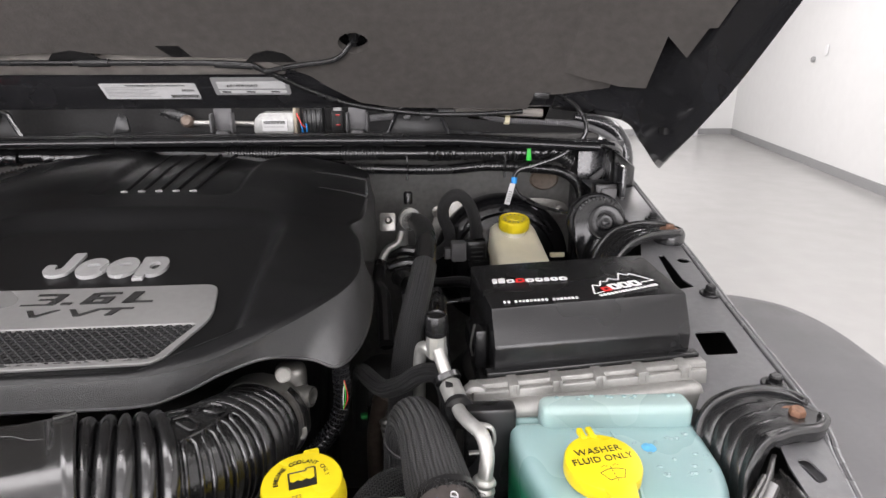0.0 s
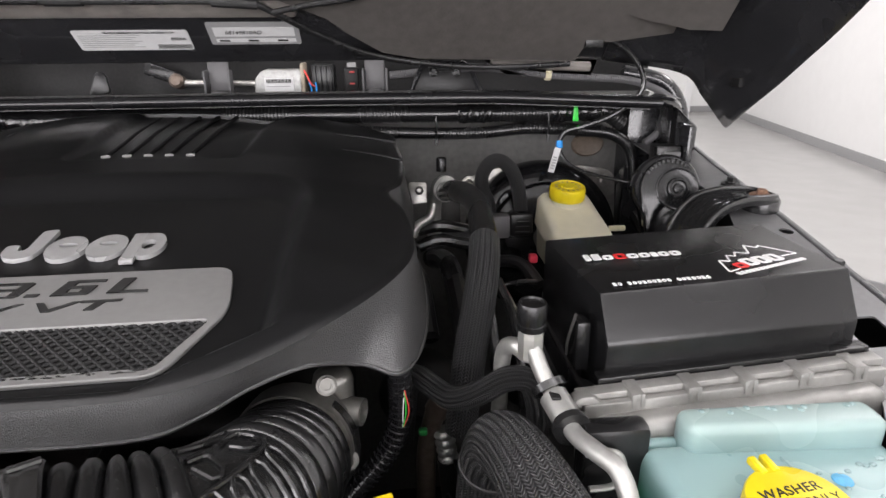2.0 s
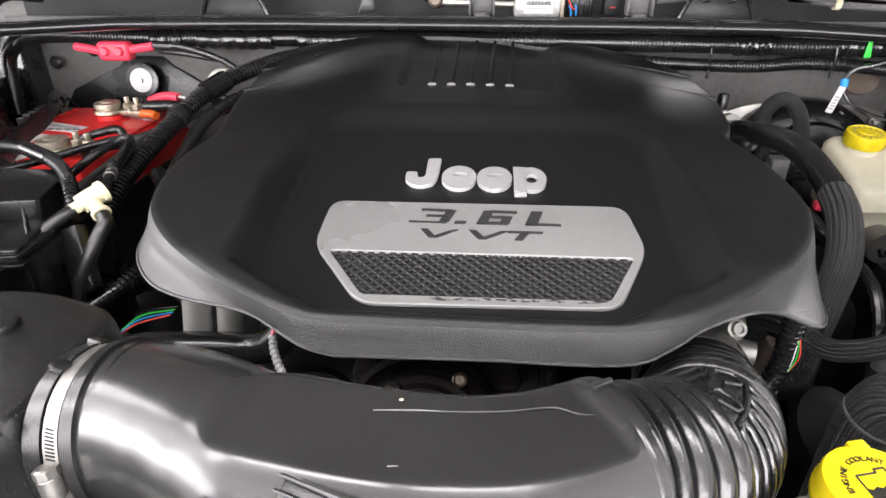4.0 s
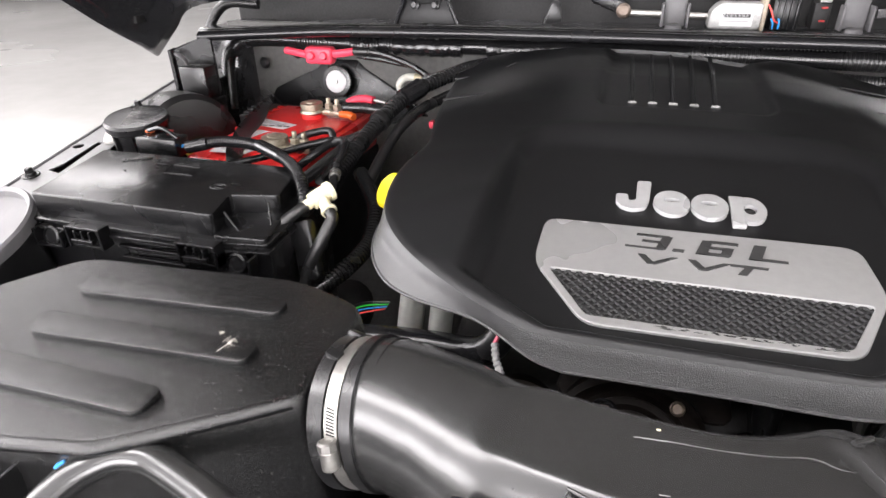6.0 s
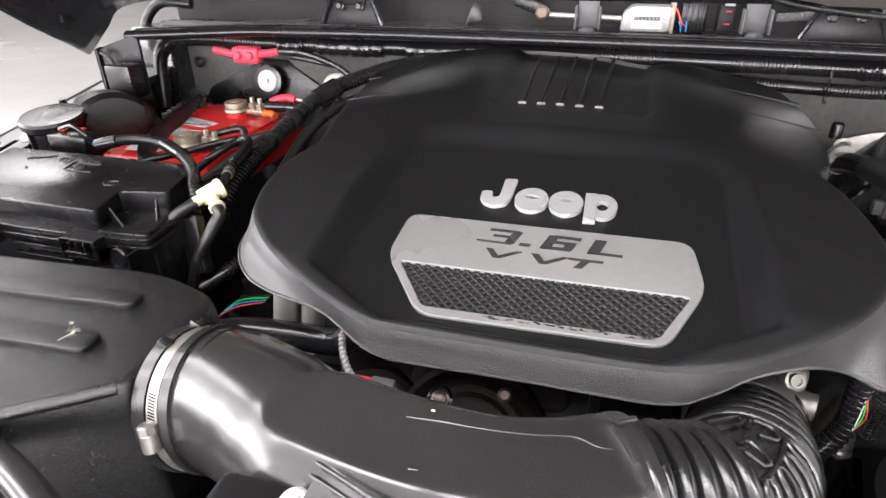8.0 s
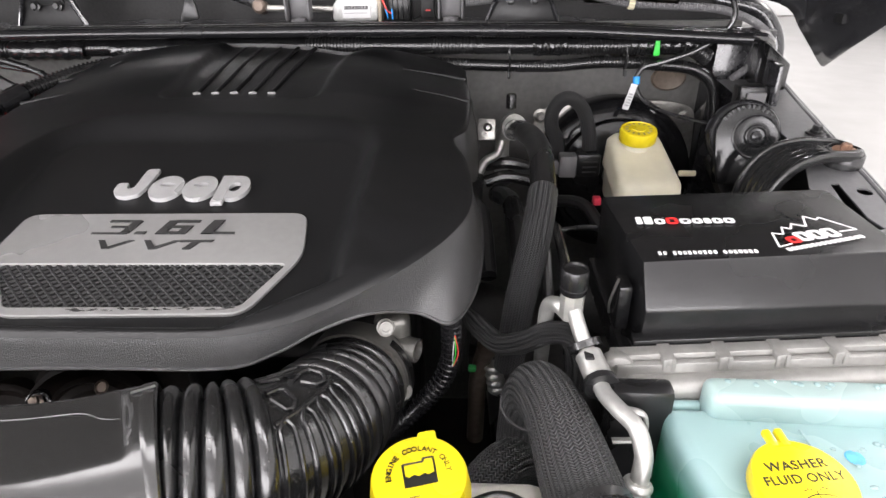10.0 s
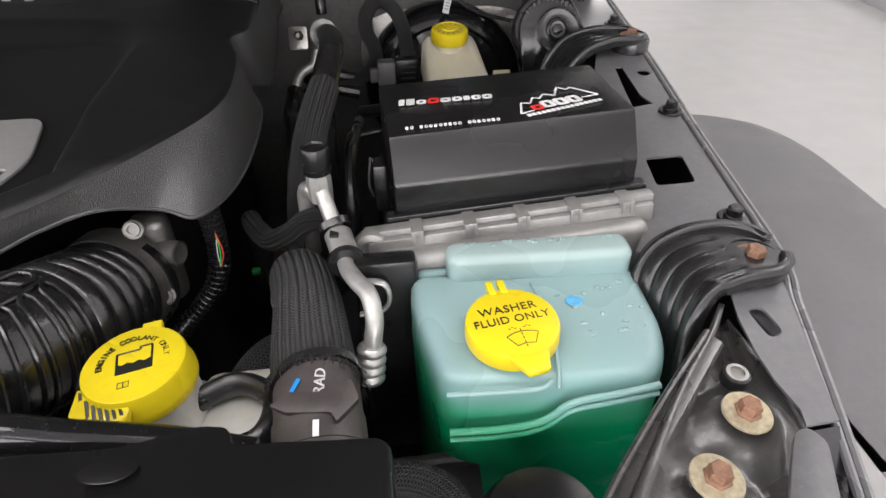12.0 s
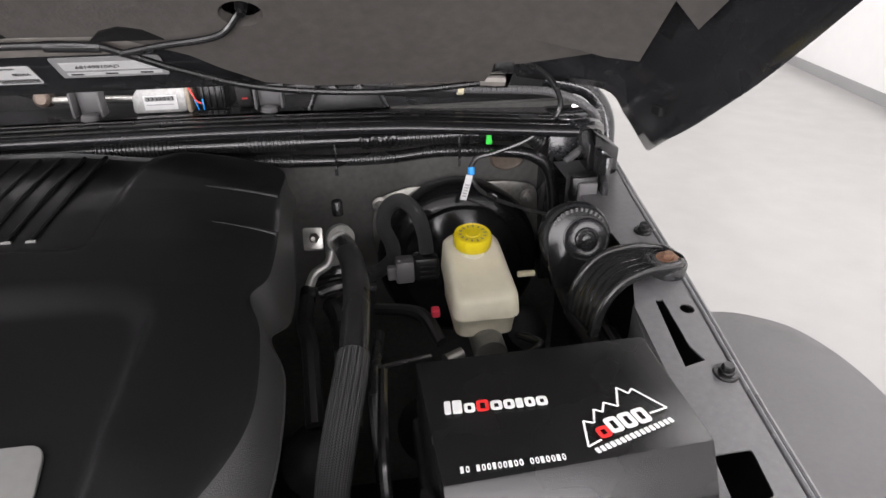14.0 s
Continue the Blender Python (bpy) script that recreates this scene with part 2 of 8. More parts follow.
BRACE = material("worn_satin_steel", (0.035, 0.034, 0.033), 0.2, spec=0.9, vary=0.3, scale=30, bump=0.15, bump_scale=500, coat=0.2, dust=0.1)
LOOM = material("corrugated_loom_plastic", (0.010, 0.010, 0.0105), 0.24, spec=0.9, vary=0.15)
BRASS = material("tarnished_terminal", (0.42, 0.38, 0.3), 0.38, metal=0.8, vary=0.3, scale=80, bump=0.2)
LEDGE = material("satin_black_panel", (0.1, 0.1, 0.103), 0.38, spec=0.8, vary=0.15, bump=0.06, bump_scale=300, dust=0.12)
FLARE = material("matte_flare_plastic", (0.125, 0.123, 0.126), 0.5, vary=0.06, bump=0.2, bump_scale=1400)
LINER = material("hood_liner_felt", (0.072, 0.066, 0.061), 0.9, vary=0.18, scale=18, bump=0.5, bump_scale=300)
WALLGREY = material("firewall_paint", (0.096, 0.094, 0.090), 0.45, vary=0.25, scale=30, bump=0.1, bump_scale=200)
SILVER = material("silver_plastic", (0.29, 0.288, 0.284), 0.36, metal=0.35, vary=0.05, bump=0.05)
BADGE = material("bright_badge", (0.42, 0.42, 0.42), 0.3, metal=0.3, vary=0.05)
MESHM = material("grille_plastic", (0.020, 0.020, 0.0205), 0.5, spec=0.4)
GRAINED = material("grained_plastic", (0.009, 0.009, 0.0095), 0.31, spec=0.9, bump=0.42, bump_scale=1500, vary=0.2, dust=0.12, rough_vary=0.03)
# aluminium lightened in colour to offset the shade under the cover
PALEPIPE = material("lightened_aluminium", (0.60, 0.60, 0.57), 0.38, metal=0.45, vary=0.08)
DARKLET = material("dark_chrome_lettering", (0.03, 0.03, 0.03), 0.25, vary=0.1)
RIMALU = material("bright_cast_aluminium", (0.30, 0.296, 0.282), 0.45, metal=0.5, vary=0.12, bump=0.12, bump_scale=900)
ALU = material("cast_aluminium", (0.25, 0.245, 0.23), 0.45, metal=0.75, vary=0.12, bump=0.12, bump_scale=900)
ALUTUBE = material("aluminium_pipe", (0.44, 0.44, 0.42), 0.40, metal=0.7, vary=0.15, bump=0.08, bump_scale=700)
STEEL = material("worn_steel", (0.36, 0.35, 0.33), 0.4, metal=0.9, vary=0.25)
GROMMET = material("brown_grommet", (0.11, 0.085, 0.065), 0.5, vary=0.3)
HOSEGREY = material("dull_hose_rubber", (0.062, 0.053, 0.050), 0.5, vary=0.25, bump=0.2)
# lighter than LEDGE so that the rim's highlights are in the colour
RIMM = material("highlit_rim_paint", (0.14, 0.14, 0.145), 0.22, spec=1.0, vary=0.15, coat=0.4)
RUST = material("rusty_bolt", (0.23, 0.125, 0.08), 0.6, metal=0.3, vary=0.4, scale=90, bump=0.4, bump_scale=700)
RUSTWASH = material("stained_washer", (0.36, 0.31, 0.21), 0.5, metal=0.4, vary=0.35, scale=80, bump=0.2)
YELLOW = material("yellow_plastic", (0.70, 0.555, 0.014), 0.33, vary=0.05, bump=0.05)
BLACKINK = material("black_print", (0.015, 0.015, 0.012), 0.5, vary=0.05)
WHITEINK = material("white_print", (0.8, 0.8, 0.8), 0.5, vary=0.03)
REDINK = material("red_print", (0.7, 0.03, 0.03), 0.5, vary=0.05)
TAPE = material("crinkled_tape", (0.008, 0.008, 0.0085), 0.16, spec=0.8, vary=0.2, bump=1.0, bump_scale=170, rough_vary=0.05)
RESV = material("aged_reservoir_plastic", (0.70, 0.66, 0.52), 0.4, vary=0.06, sss=0.25, scale=18)
CREAM = material("cream_plastic", (0.72, 0.66, 0.46), 0.4, vary=0.08, sss=0.25, scale=25)
MILK = material("milky_plastic", (0.55, 0.54, 0.49), 0.35, vary=0.06, sss=0.3)
RED = material("red_battery_plastic", (0.72, 0.025, 0.025), 0.35, vary=0.08, bump=0.05)
DARKRED = material("dark_red_plastic", (0.32, 0.02, 0.02), 0.4, vary=0.1)
REDRUBBER = material("red_rubber", (0.72, 0.05, 0.09), 0.4, vary=0.1)
ORANGE = material("orange_rubber", (0.75, 0.13, 0.02), 0.45, vary=0.1)
PAPER = material("label_paper", (0.62, 0.62, 0.62), 0.5, vary=0.05)
LABELGREY = material("label_grey", (0.3, 0.3, 0.3), 0.5, vary=0.05)
GREEN = material("green_plastic", (0.03, 0.55, 0.05), 0.4, vary=0.05)
DIMGREEN = material("dull_green_plastic", (0.01, 0.14, 0.03), 0.5, vary=0.2)
BLUE = material("blue_plastic", (0.02, 0.28, 0.75), 0.4, vary=0.05)
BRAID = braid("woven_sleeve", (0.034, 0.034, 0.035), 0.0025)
# darker copy of BRAID: shade on the bypass hose put into the colour
BRAIDDARK = braid("shaded_woven_sleeve", (0.018, 0.018, 0.0185), 0.0025)
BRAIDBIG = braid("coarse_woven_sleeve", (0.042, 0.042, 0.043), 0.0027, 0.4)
OLDPIPE = material("tarnished_pipe", (0.14, 0.11, 0.09), 0.4, metal=0.6, vary=0.3, bump=0.2)
# near-black for bay depths and holes; their shade is put into this colour
DEEP = material("dark_depth_fill", (0.012, 0.0118, 0.0118), 0.55, spec=0.32, vary=0.5, scale=60)
FLOORM = material("epoxy_floor", (0.37, 0.365, 0.355), 0.2, vary=0.05, scale=1.2, rough_vary=0.08)
WALLM = material("white_wall", (0.76, 0.76, 0.75), 0.6, vary=0.02, scale=2, bump=0.05, bump_scale=60)
BASEM = material("grey_baseboard", (0.3, 0.3, 0.3), 0.5, vary=0.05)
CEILM = material("white_ceiling", (0.8, 0.8, 0.8), 0.8, vary=0.03, scale=2)
BAND = material("dull_metal_strip", (0.42, 0.39, 0.36), 0.38, metal=0.5, vary=0.25, scale=12)
WIRE_RED = material("red_wire", (0.7, 0.06, 0.05), 0.4)
WIRE_PINK = material("pink_wire", (0.8, 0.15, 0.22), 0.4)

# ---- room ----


def wall(name, a, b, h=3.5, thick=0.12, label=""):
    d = (Vector(b) - Vector(a)).normalized()
    nrm = Vector((-d.y, d.x)) * thick
    pts = [a, b, (b[0] + nrm.x, b[1] + nrm.y), (a[0] + nrm.x, a[1] + nrm.y)]
    ob = part(name, prism([(*p, h) for p in pts], h), WALLM, smooth=False)
    tagged(ob, label or "white painted wall of the showroom", "wall", kind="structure")
    off = Vector((-d.y, d.x)) * -0.012
    q = [(a[0] + off.x, a[1] + off.y, 0.1), (b[0] + off.x, b[1] + off.y, 0.1), (*b, 0.1), (*a, 0.1)]
    bb = part("baseboard", prism(q, 0.1, 0.003), BASEM, smooth=False)
    tagged(bb, "grey rubber baseboard along the wall", "baseboard", kind="structure")
    return ob


C0, C1 = (-5.0, 10.05), (6.05, 10.05)
B0, B1, B2, B3 = (-6.5, 2.2), (-16.0, 2.2), (-16.0, 14.0), (-5.0, 14.0)
C2b = (2.72, -5.0)
wall("wall_north", C0, C1)
wall("wall_east", C1, C2b)
wall("wall_alcove_south", B0, B1)
wall("wall_alcove_west", B1, B2)
wall("wall_alcove_north", B2, B3)
wall("wall_alcove_east", B3, C0)
# south and west walls and their windows stand out of view, placed for light
ws = part("wall_south", join(box(-6.5, WIN[0], -5.12, -5.0, 0, 3.5), box(WIN[1], 2.75, -5.12, -5.0, 0, 3.5), box(WIN[0], WIN[1], -5.12, -5.0, 0, WIN[2]), box(WIN[0], WIN[1], -5.12, -5.0, WIN[3], 3.5)), WALLM, smooth=False)
tagged(ws, "white painted wall, out of view, with an assumed window", "wall", kind="structure")
wn = thing("window_1", "unseen wide window with grey mullions, assumed for daylight", "window", ((WIN[0] + WIN[1]) / 2, -5.06, WIN[2]), kind="structure")
for x in (WIN[0], -2.0, 0.2, WIN[1]):
    part("mullion", box(x - 0.03, x + 0.03, -5.07, -5.01, WIN[2], WIN[3], 0.004), BASEM, wn)
for z in (WIN[2], WIN[3]):
    part("window_frame", box(WIN[0], WIN[1], -5.065, -5.015, z - 0.03, z + 0.03, 0.004), BASEM, wn)
settle(wn)
ww = part("wall_west", join(box(-6.62, -6.5, -5.1, WIN2[0], 0, 3.5), box(-6.62, -6.5, WIN2[1], 2.2, 0, 3.5), box(-6.62, -6.5, WIN2[0], WIN2[1], 0, WIN2[2]), box(-6.62, -6.5, WIN2[0], WIN2[1], WIN2[3], 3.5)), WALLM, smooth=False)
tagged(ww, "white painted wall, out of view, with an assumed window", "wall", kind="structure")
bb = part("baseboard", box(-6.5, -6.488, -5.0, 2.2, 0.0, 0.1, 0.003), BASEM, smooth=False)
tagged(bb, "grey rubber baseboard along the wall", "baseboard", kind="structure")
wn = thing("window_2", "unseen wide window with grey mullions, assumed for daylight", "window", (-6.56, -1.4, WIN2[2]), kind="structure")
for y in (WIN2[0], -2.4, -0.4, WIN2[1]):
    part("mullion", box(-6.58, -6.52, y - 0.03, y + 0.03, WIN2[2], WIN2[3], 0.004), BASEM, wn)
for z in (WIN2[2], WIN2[3]):
    part("window_frame", box(-6.575, -6.525, WIN2[0], WIN2[1], z - 0.03, z + 0.03, 0.004), BASEM, wn)
settle(wn)
fl = part("floor", box(-16.3, 7.2, -5.6, 14.3, -0.1, 0.0), FLOORM, smooth=False)
tagged(fl, "pale grey polished epoxy floor with soft reflections", "floor", kind="structure")
ce = part("ceiling", box(-16.3, 7.2, -5.6, 14.3, 3.5, 3.6), CEILM, smooth=False)
tagged(ce, "plain white ceiling over the showroom", "ceiling", kind="structure")

# ---- car body ----
SLOPE = 0.114


def ledge_z(y):
    return 1.047 + SLOPE * (y - 0.555)


def plate_with_holes(outer, holes, depth, zf, inset=0.0):
    """A sheet over a polygon with holes, top at zf(y)."""
    bm = bmesh.new()
    loops = []
    edges = []
    for loop in (outer, *holes):
        vs = [bm.verts.new((p[0], p[1], 0)) for p in loop]
        edges += [bm.edges.new((vs[i], vs[(i + 1) % len(vs)])) for i in range(len(vs))]
        loops.append(vs)
    bmesh.ops.triangle_fill(bm, edges=edges, use_beauty=True)
    top = list(bm.faces)
    ext = bmesh.ops.extrude_face_region(bm, geom=top)
    for v in (g for g in ext["geom"] if isinstance(g, bmesh.types.BMVert)):
        v.co.z -= depth
    for v in bm.verts:
        v.co.z += zf(v.co.y)
    bmesh.ops.recalc_face_normals(bm, faces=bm.faces)
    return bm


def circle(x, y, r, n=16, sy=1.0):
    return [(x + r * math.cos(2 * math.pi * i / n), y + r * sy * math.sin(2 * math.pi * i / n)) for i in range(n)]


body = thing("car", "black off-road car with its engine bay open", "car")


def hex_bolt(name, at, r, label, mat_head, mat_wash, tilt=(0, 0, 1), parent=None, group="ledge bolts"):
    """A flanged hexagon bolt on its washer."""
    root = thing(name, label, "bolt", at, group)
    m = aim(at, tilt)
    part("washer", lathe([(r * 0.5, 0.0), (r, 0.0), (r, 0.0016), (r * 0.93, 0.0022), (r * 0.4, 0.0024)], 28, m), mat_wash, root)
    hb = lathe([(r * 0.62, 0.002), (r * 0.62, 0.0042), (r * 0.56, 0.005)], 24, m)
    hx = lathe([(r * 0.5, 0.004), (r * 0.5, 0.0095), (r * 0.42, 0.0108)], 6, m @ pose(0, 0, 0, 0, 0, 17))
    part("head", join(hb, hx), mat_head, root, smooth=False)
    return settle(root)


for side in (1, -1):
    sx = side
    outer = [(0.640, 0.345), (0.656, 0.393), (0.672, 0.44), (0.69, 0.60), (0.708, 0.74), (0.727, 0.92), (0.74, 1.03), (0.66, 1.03), (0.675, 0.80), (0.645, 0.72), (0.634, 0.60), (0.60, 0.47), (0.585, 0.448), (0.628, 0.402)]
    outer = [(sx * x, y) for x, y in outer]
    sq = rounded([(sx * 0.634, 0.556), (sx * 0.665, 0.557), (sx * 0.6595, 0.519), (sx * 0.628, 0.518)], 0.004, 3)
    slot = [(sx * 0.669, 0.728), (sx * 0.677, 0.728), (sx * 0.672, 0.665), (sx * 0.677, 0.646), (sx * 0.656, 0.641), (sx * 0.66, 0.67)]
    rh = circle(sx * 0.694, 0.712, 0.007)
    pl = plate_with_holes(outer, [[(p[0], p[1]) for p in sq], slot, rh], 0.0016, ledge_z)
    part("fender_ledge", pl, LEDGE, body, "satin black fender ledge with holes", smooth=False)
    # front sheet with an elongated hole
    o2 = [(0.657, 0.40), (0.621, 0.395), (0.616, 0.376), (0.613, 0.353), (0.613, 0.333), (0.616, 0.316), (0.6135, 0.307), (0.631, 0.308), (0.642, 0.348)]
    o2 = [(sx * x, y) for x, y in o2]
    s2 = rounded([(sx * 0.6235, 0.3815), (sx * 0.6335, 0.3825), (sx * 0.6355, 0.3625), (sx * 0.6255, 0.3595)], 0.0046, 4)
    o3 = [(sx * x, y) for x, y in [(0.6145, 0.3065), (0.632, 0.3075), (0.615, 0.255), (0.600, 0.262)]]
    part("fender_ledge_front", plate_with_holes(o3, [], 0.0016, lambda y: ledge_z(y) + 0.004 + 0.45 * (y - 0.307)), PAINT, body, smooth=False)
    part("fender_ledge_front", plate_with_holes(o2, [[(p[0], p[1]) for p in s2]], 0.0016, lambda y: ledge_z(y) + 0.008), LEDGE, body, smooth=False)
    # outer rim: a rolled double edge, its highlights put into a paler colour
    rim = [(sx * 0.600, 0.215, ledge_z(0.215)), (sx * 0.630, 0.30, ledge_z(0.30)), (sx * 0.6455, 0.347, ledge_z(0.347)), (sx * 0.660, 0.393, ledge_z(0.393)), (sx * 0.675, 0.44, ledge_z(0.44)), (sx * 0.693, 0.60, ledge_z(0.60)), (sx * 0.711, 0.74, ledge_z(0.74)), (sx * 0.73, 0.92, ledge_z(0.92)), (sx * 0.743, 1.03, ledge_z(1.03))]
    part("ledge_rim", tube(rim, 0.0022, 8, 4), RIMM, body)
    rim2 = [(x + sx * 0.006, y, z - 0.003) for x, y, z in rim]
    part("ledge_rim", tube(rim2, 0.0026, 8, 4), RIMM, body)
    # fender side wall below the rim and the wide flare
    bm = bmesh.new()
    rows = []
    for x, y, z in rim:
        xx = x + sx * 0.007
        rows.append([bm.verts.new(c) for c in ((xx, y, z - 0.003), (xx + sx * 0.004, y, z - 0.05), (xx + sx * 0.006, y, 0.9), (xx + sx * 0.006, y, 0.0))])
    for a, b in zip(rows, rows[1:]):
        for i in range(3):
            bm.faces.new((a[i], b[i], b[i + 1], a[i + 1]))
    part("fender_side", bm, FLARE, body)
    flare = [(0.66, 0.02), (0.78, 0.03), (0.87, 0.2), (0.885, 0.45), (0.905, 0.62), (0.913, 0.72), (0.898, 0.79), (0.865, 0.825), (0.82, 0.845), (0.72, 0.85)]
    flare = [(sx * x, y) for x, y in flare]
    bm = bmesh.new()
    cx, cy = sx * 0.675, 0.46
    fr = spline([(*p, 0) for p in flare], 6)
    rings = []
    for s, dz in ((0.0, 0.0), (0.35, 0.0), (0.7, -0.002), (0.88, -0.006), (0.96, -0.014), (0.995, -0.028), (1.0, -0.05), (0.99, -0.12)):
        rings.append([bm.verts.new(((cx + (p.x - cx) * s), cy + (p.y - cy) * s, 0.982 + dz)) for p in fr])
    for a, b in zip(rings[1:], rings[2:]):
        for i in range(len(fr) - 1):
            bm.faces.new((a[i], a[i + 1], b[i + 1], b[i]))
    for i in range(len(fr) - 1):
        bm.faces.new((rings[0][0], rings[1][i], rings[1][i + 1])) if i == 0 else None
    bm.faces.new([v for v in rings[1]])
    bmesh.ops.remove_doubles(bm, verts=bm.verts, dist=1e-5)
    part("fender_flare", bm, FLARE, body, "wide matte grey-black fender flare")
    # inner fender wall down into the bay
    bm = bmesh.new()
    rows = [[bm.verts.new(c) for c in ((x - sx * 0.006, y, z - 0.012), (x - sx * 0.010, y, 0.9), (x - sx * 0.010, y, 0.42))] for x, y, z in [(sx * 0.62, -0.25, 1.0)] + rim + [(sx * 0.743, 1.1, 1.1)]]
    for a, b in zip(rows, rows[1:]):
        for i in range(2):
            bm.faces.new((a[i], b[i], b[i + 1], a[i + 1]))
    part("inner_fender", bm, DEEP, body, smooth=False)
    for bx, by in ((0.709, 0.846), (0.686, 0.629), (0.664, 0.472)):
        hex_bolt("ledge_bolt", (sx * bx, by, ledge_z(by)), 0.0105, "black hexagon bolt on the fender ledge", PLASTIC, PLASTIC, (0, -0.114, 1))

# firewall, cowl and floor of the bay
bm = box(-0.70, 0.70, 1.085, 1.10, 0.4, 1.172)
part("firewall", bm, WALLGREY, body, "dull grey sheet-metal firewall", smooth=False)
# dark ends added to hide the bright floor past the firewall
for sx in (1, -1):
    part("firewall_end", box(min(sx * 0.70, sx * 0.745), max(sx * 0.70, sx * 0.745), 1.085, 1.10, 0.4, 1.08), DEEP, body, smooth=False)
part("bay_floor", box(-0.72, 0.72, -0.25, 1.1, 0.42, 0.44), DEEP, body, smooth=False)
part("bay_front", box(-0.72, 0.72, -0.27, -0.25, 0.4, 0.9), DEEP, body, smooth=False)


def cowl_y(x):
    return 1.005 - 0.16 * max(0.0, abs(x) - 0.2) ** 1.5 * 0.95


def cowl_z(x):
    return 1.176 - 0.02 * max(0.0, abs(x) - 0.45) * 2.0


XS = [i * 0.02 for i in range(-33, 34)]


def cowl_strip(name, profile, mat, label=""):
    """A strip along the cowl; profile points are (y, z) offsets from its line."""
    bm = bmesh.new()
    rows = [[bm.verts.new((x, cowl_y(x) + dy, cowl_z(x) + dz)) for dy, dz in profile] for x in XS]
    k = len(profile)
    for a, b in zip(rows, rows[1:]):
        for i in range(k):
            bm.faces.new((a[i], b[i], b[(i + 1) % k], a[(i + 1) % k]))
    bm.faces.new(rows[0])
    bm.faces.new(rows[-1][::-1])
    return part(name, bm, mat, body, label, angle=0.9)


def bead(cy, cz, ry, rz, n=10):
    return [(cy + ry * math.cos(2 * math.pi * i / n), cz + rz * math.sin(2 * math.pi * i / n)) for i in range(n)]


cowl_strip("cowl_seal", bead(0.0, 0.0, 0.011, 0.008), GLOSS, "black rubber cowl seal")
cowl_strip("cowl_seal", bead(0.024, 0.001, 0.012, 0.007), GLOSS)
cowl_strip("cowl_shelf", [(0.03, -0.004), (0.17, -0.004), (0.17, -0.012), (0.03, -0.012)], PAINT, "black painted cowl panel")
cowl_strip("cowl_lip", bead(0.052, 0.0, 0.006, 0.005, 8), PAINT)
part("cowl_back", box(-0.735, 0.735, 1.175, 1.19, 1.0, 1.27, 0.003), DEEP, body, smooth=False)
# plates added to close bright gaps at the cowl's dark corners
for s in (1, -1):
    part("cowl_end", box(min(s * 0.655, s * 0.735), max(s * 0.655, s * 0.735), 1.045, 1.18, 0.9, 1.165, 0.004), PAINT, body)

# ---- engine cover ----
# rim of the top, from the front middle round by the passenger's side, and the lip of the skirt below it
RIM = [(-0.02, 0.447, 1.080), (0.07, 0.4475, 1.080), (0.15, 0.449, 1.081), (0.19, 0.455, 1.085), (0.222, 0.470, 1.090), (0.252, 0.490, 1.097), (0.280, 0.517, 1.103), (0.300, 0.552, 1.105), (0.310, 0.585, 1.107), (0.311, 0.625, 1.110), (0.305, 0.68, 1.113), (0.293, 0.722, 1.117), (0.306, 0.752, 1.119), (0.309, 0.82, 1.129), (0.303, 0.90, 1.134), (0.297, 0.992, 1.129)]
RIM_REAR = [(0.245, 1.012, 1.141), (0.182, 1.012, 1.152), (0.138, 1.012, 1.149), (0.05, 1.012, 1.160), (-0.06, 1.012, 1.161), (-0.15, 1.012, 1.153), (-0.238, 1.004, 1.136), (-0.231, 0.925, 1.128), (-0.219, 0.825, 1.124), (-0.205, 0.745, 1.120), (-0.194, 0.69, 1.118), (-0.198, 0.634, 1.116), (-0.196, 0.59, 1.112), (-0.185, 0.549, 1.106), (-0.165, 0.521, 1.099), (-0.135, 0.496, 1.093), (-0.094, 0.471, 1.087), (-0.05, 0.452, 1.081)]
LIP = [(-0.02, 0.441, 1.057), (0.07, 0.443, 1.058), (0.155, 0.446, 1.057), (0.186, 0.459, 1.060), (0.212, 0.475, 1.067), (0.2435, 0.487, 1.072), (0.273, 0.506, 1.0595), (0.297, 0.501, 1.0545), (0.313, 0.540, 1.052), (0.320, 0.60, 1.055), (0.318, 0.675, 1.062), (0.303, 0.72, 1.07), (0.316, 0.76, 1.06), (0.318, 0.82, 1.075), (0.312, 0.90, 1.09), (0.303, 1.0, 1.09)]
LIP_LEFT = [(-0.205, 0.62, 1.075), (-0.20, 0.565, 1.078), (-0.187, 0.522, 1.077), (-0.166, 0.496, 1.070), (-0.136, 0.482, 1.067), (-0.085, 0.468, 1.067), (-0.043, 0.446, 1.060)]
XC = 0.06


def deck_z(y):
    """Height of the sunk deck that carries the badges."""
    return 1.0715 + 0.2 * (y - 0.4835)


def deck(x, y):
    """A point of the badge drawing laid on the deck."""
    d = y - 0.56
    return (0.11 + (x - 0.11) * (1.0 - 0.42 * d), 0.556 + 0.8377 * d - 0.479 * d * d)


def lin(v, a, b):
    return min(1.0, max(0.0, (v - a) / (b - a)))


SIDE = [(0.43, 1.074), (0.447, 1.080), (0.50, 1.098), (0.56, 1.105), (0.65, 1.111), (0.73, 1.117), (0.80, 1.126), (0.90, 1.133), (1.02, 1.135)]


def side_z(y):
    for (y0, z0), (y1, z1) in zip(SIDE, SIDE[1:]):
        if y <= y1:
            return z0 + (z1 - z0) * (max(y, y0) - y0) / (y1 - y0)
    return SIDE[-1][1]


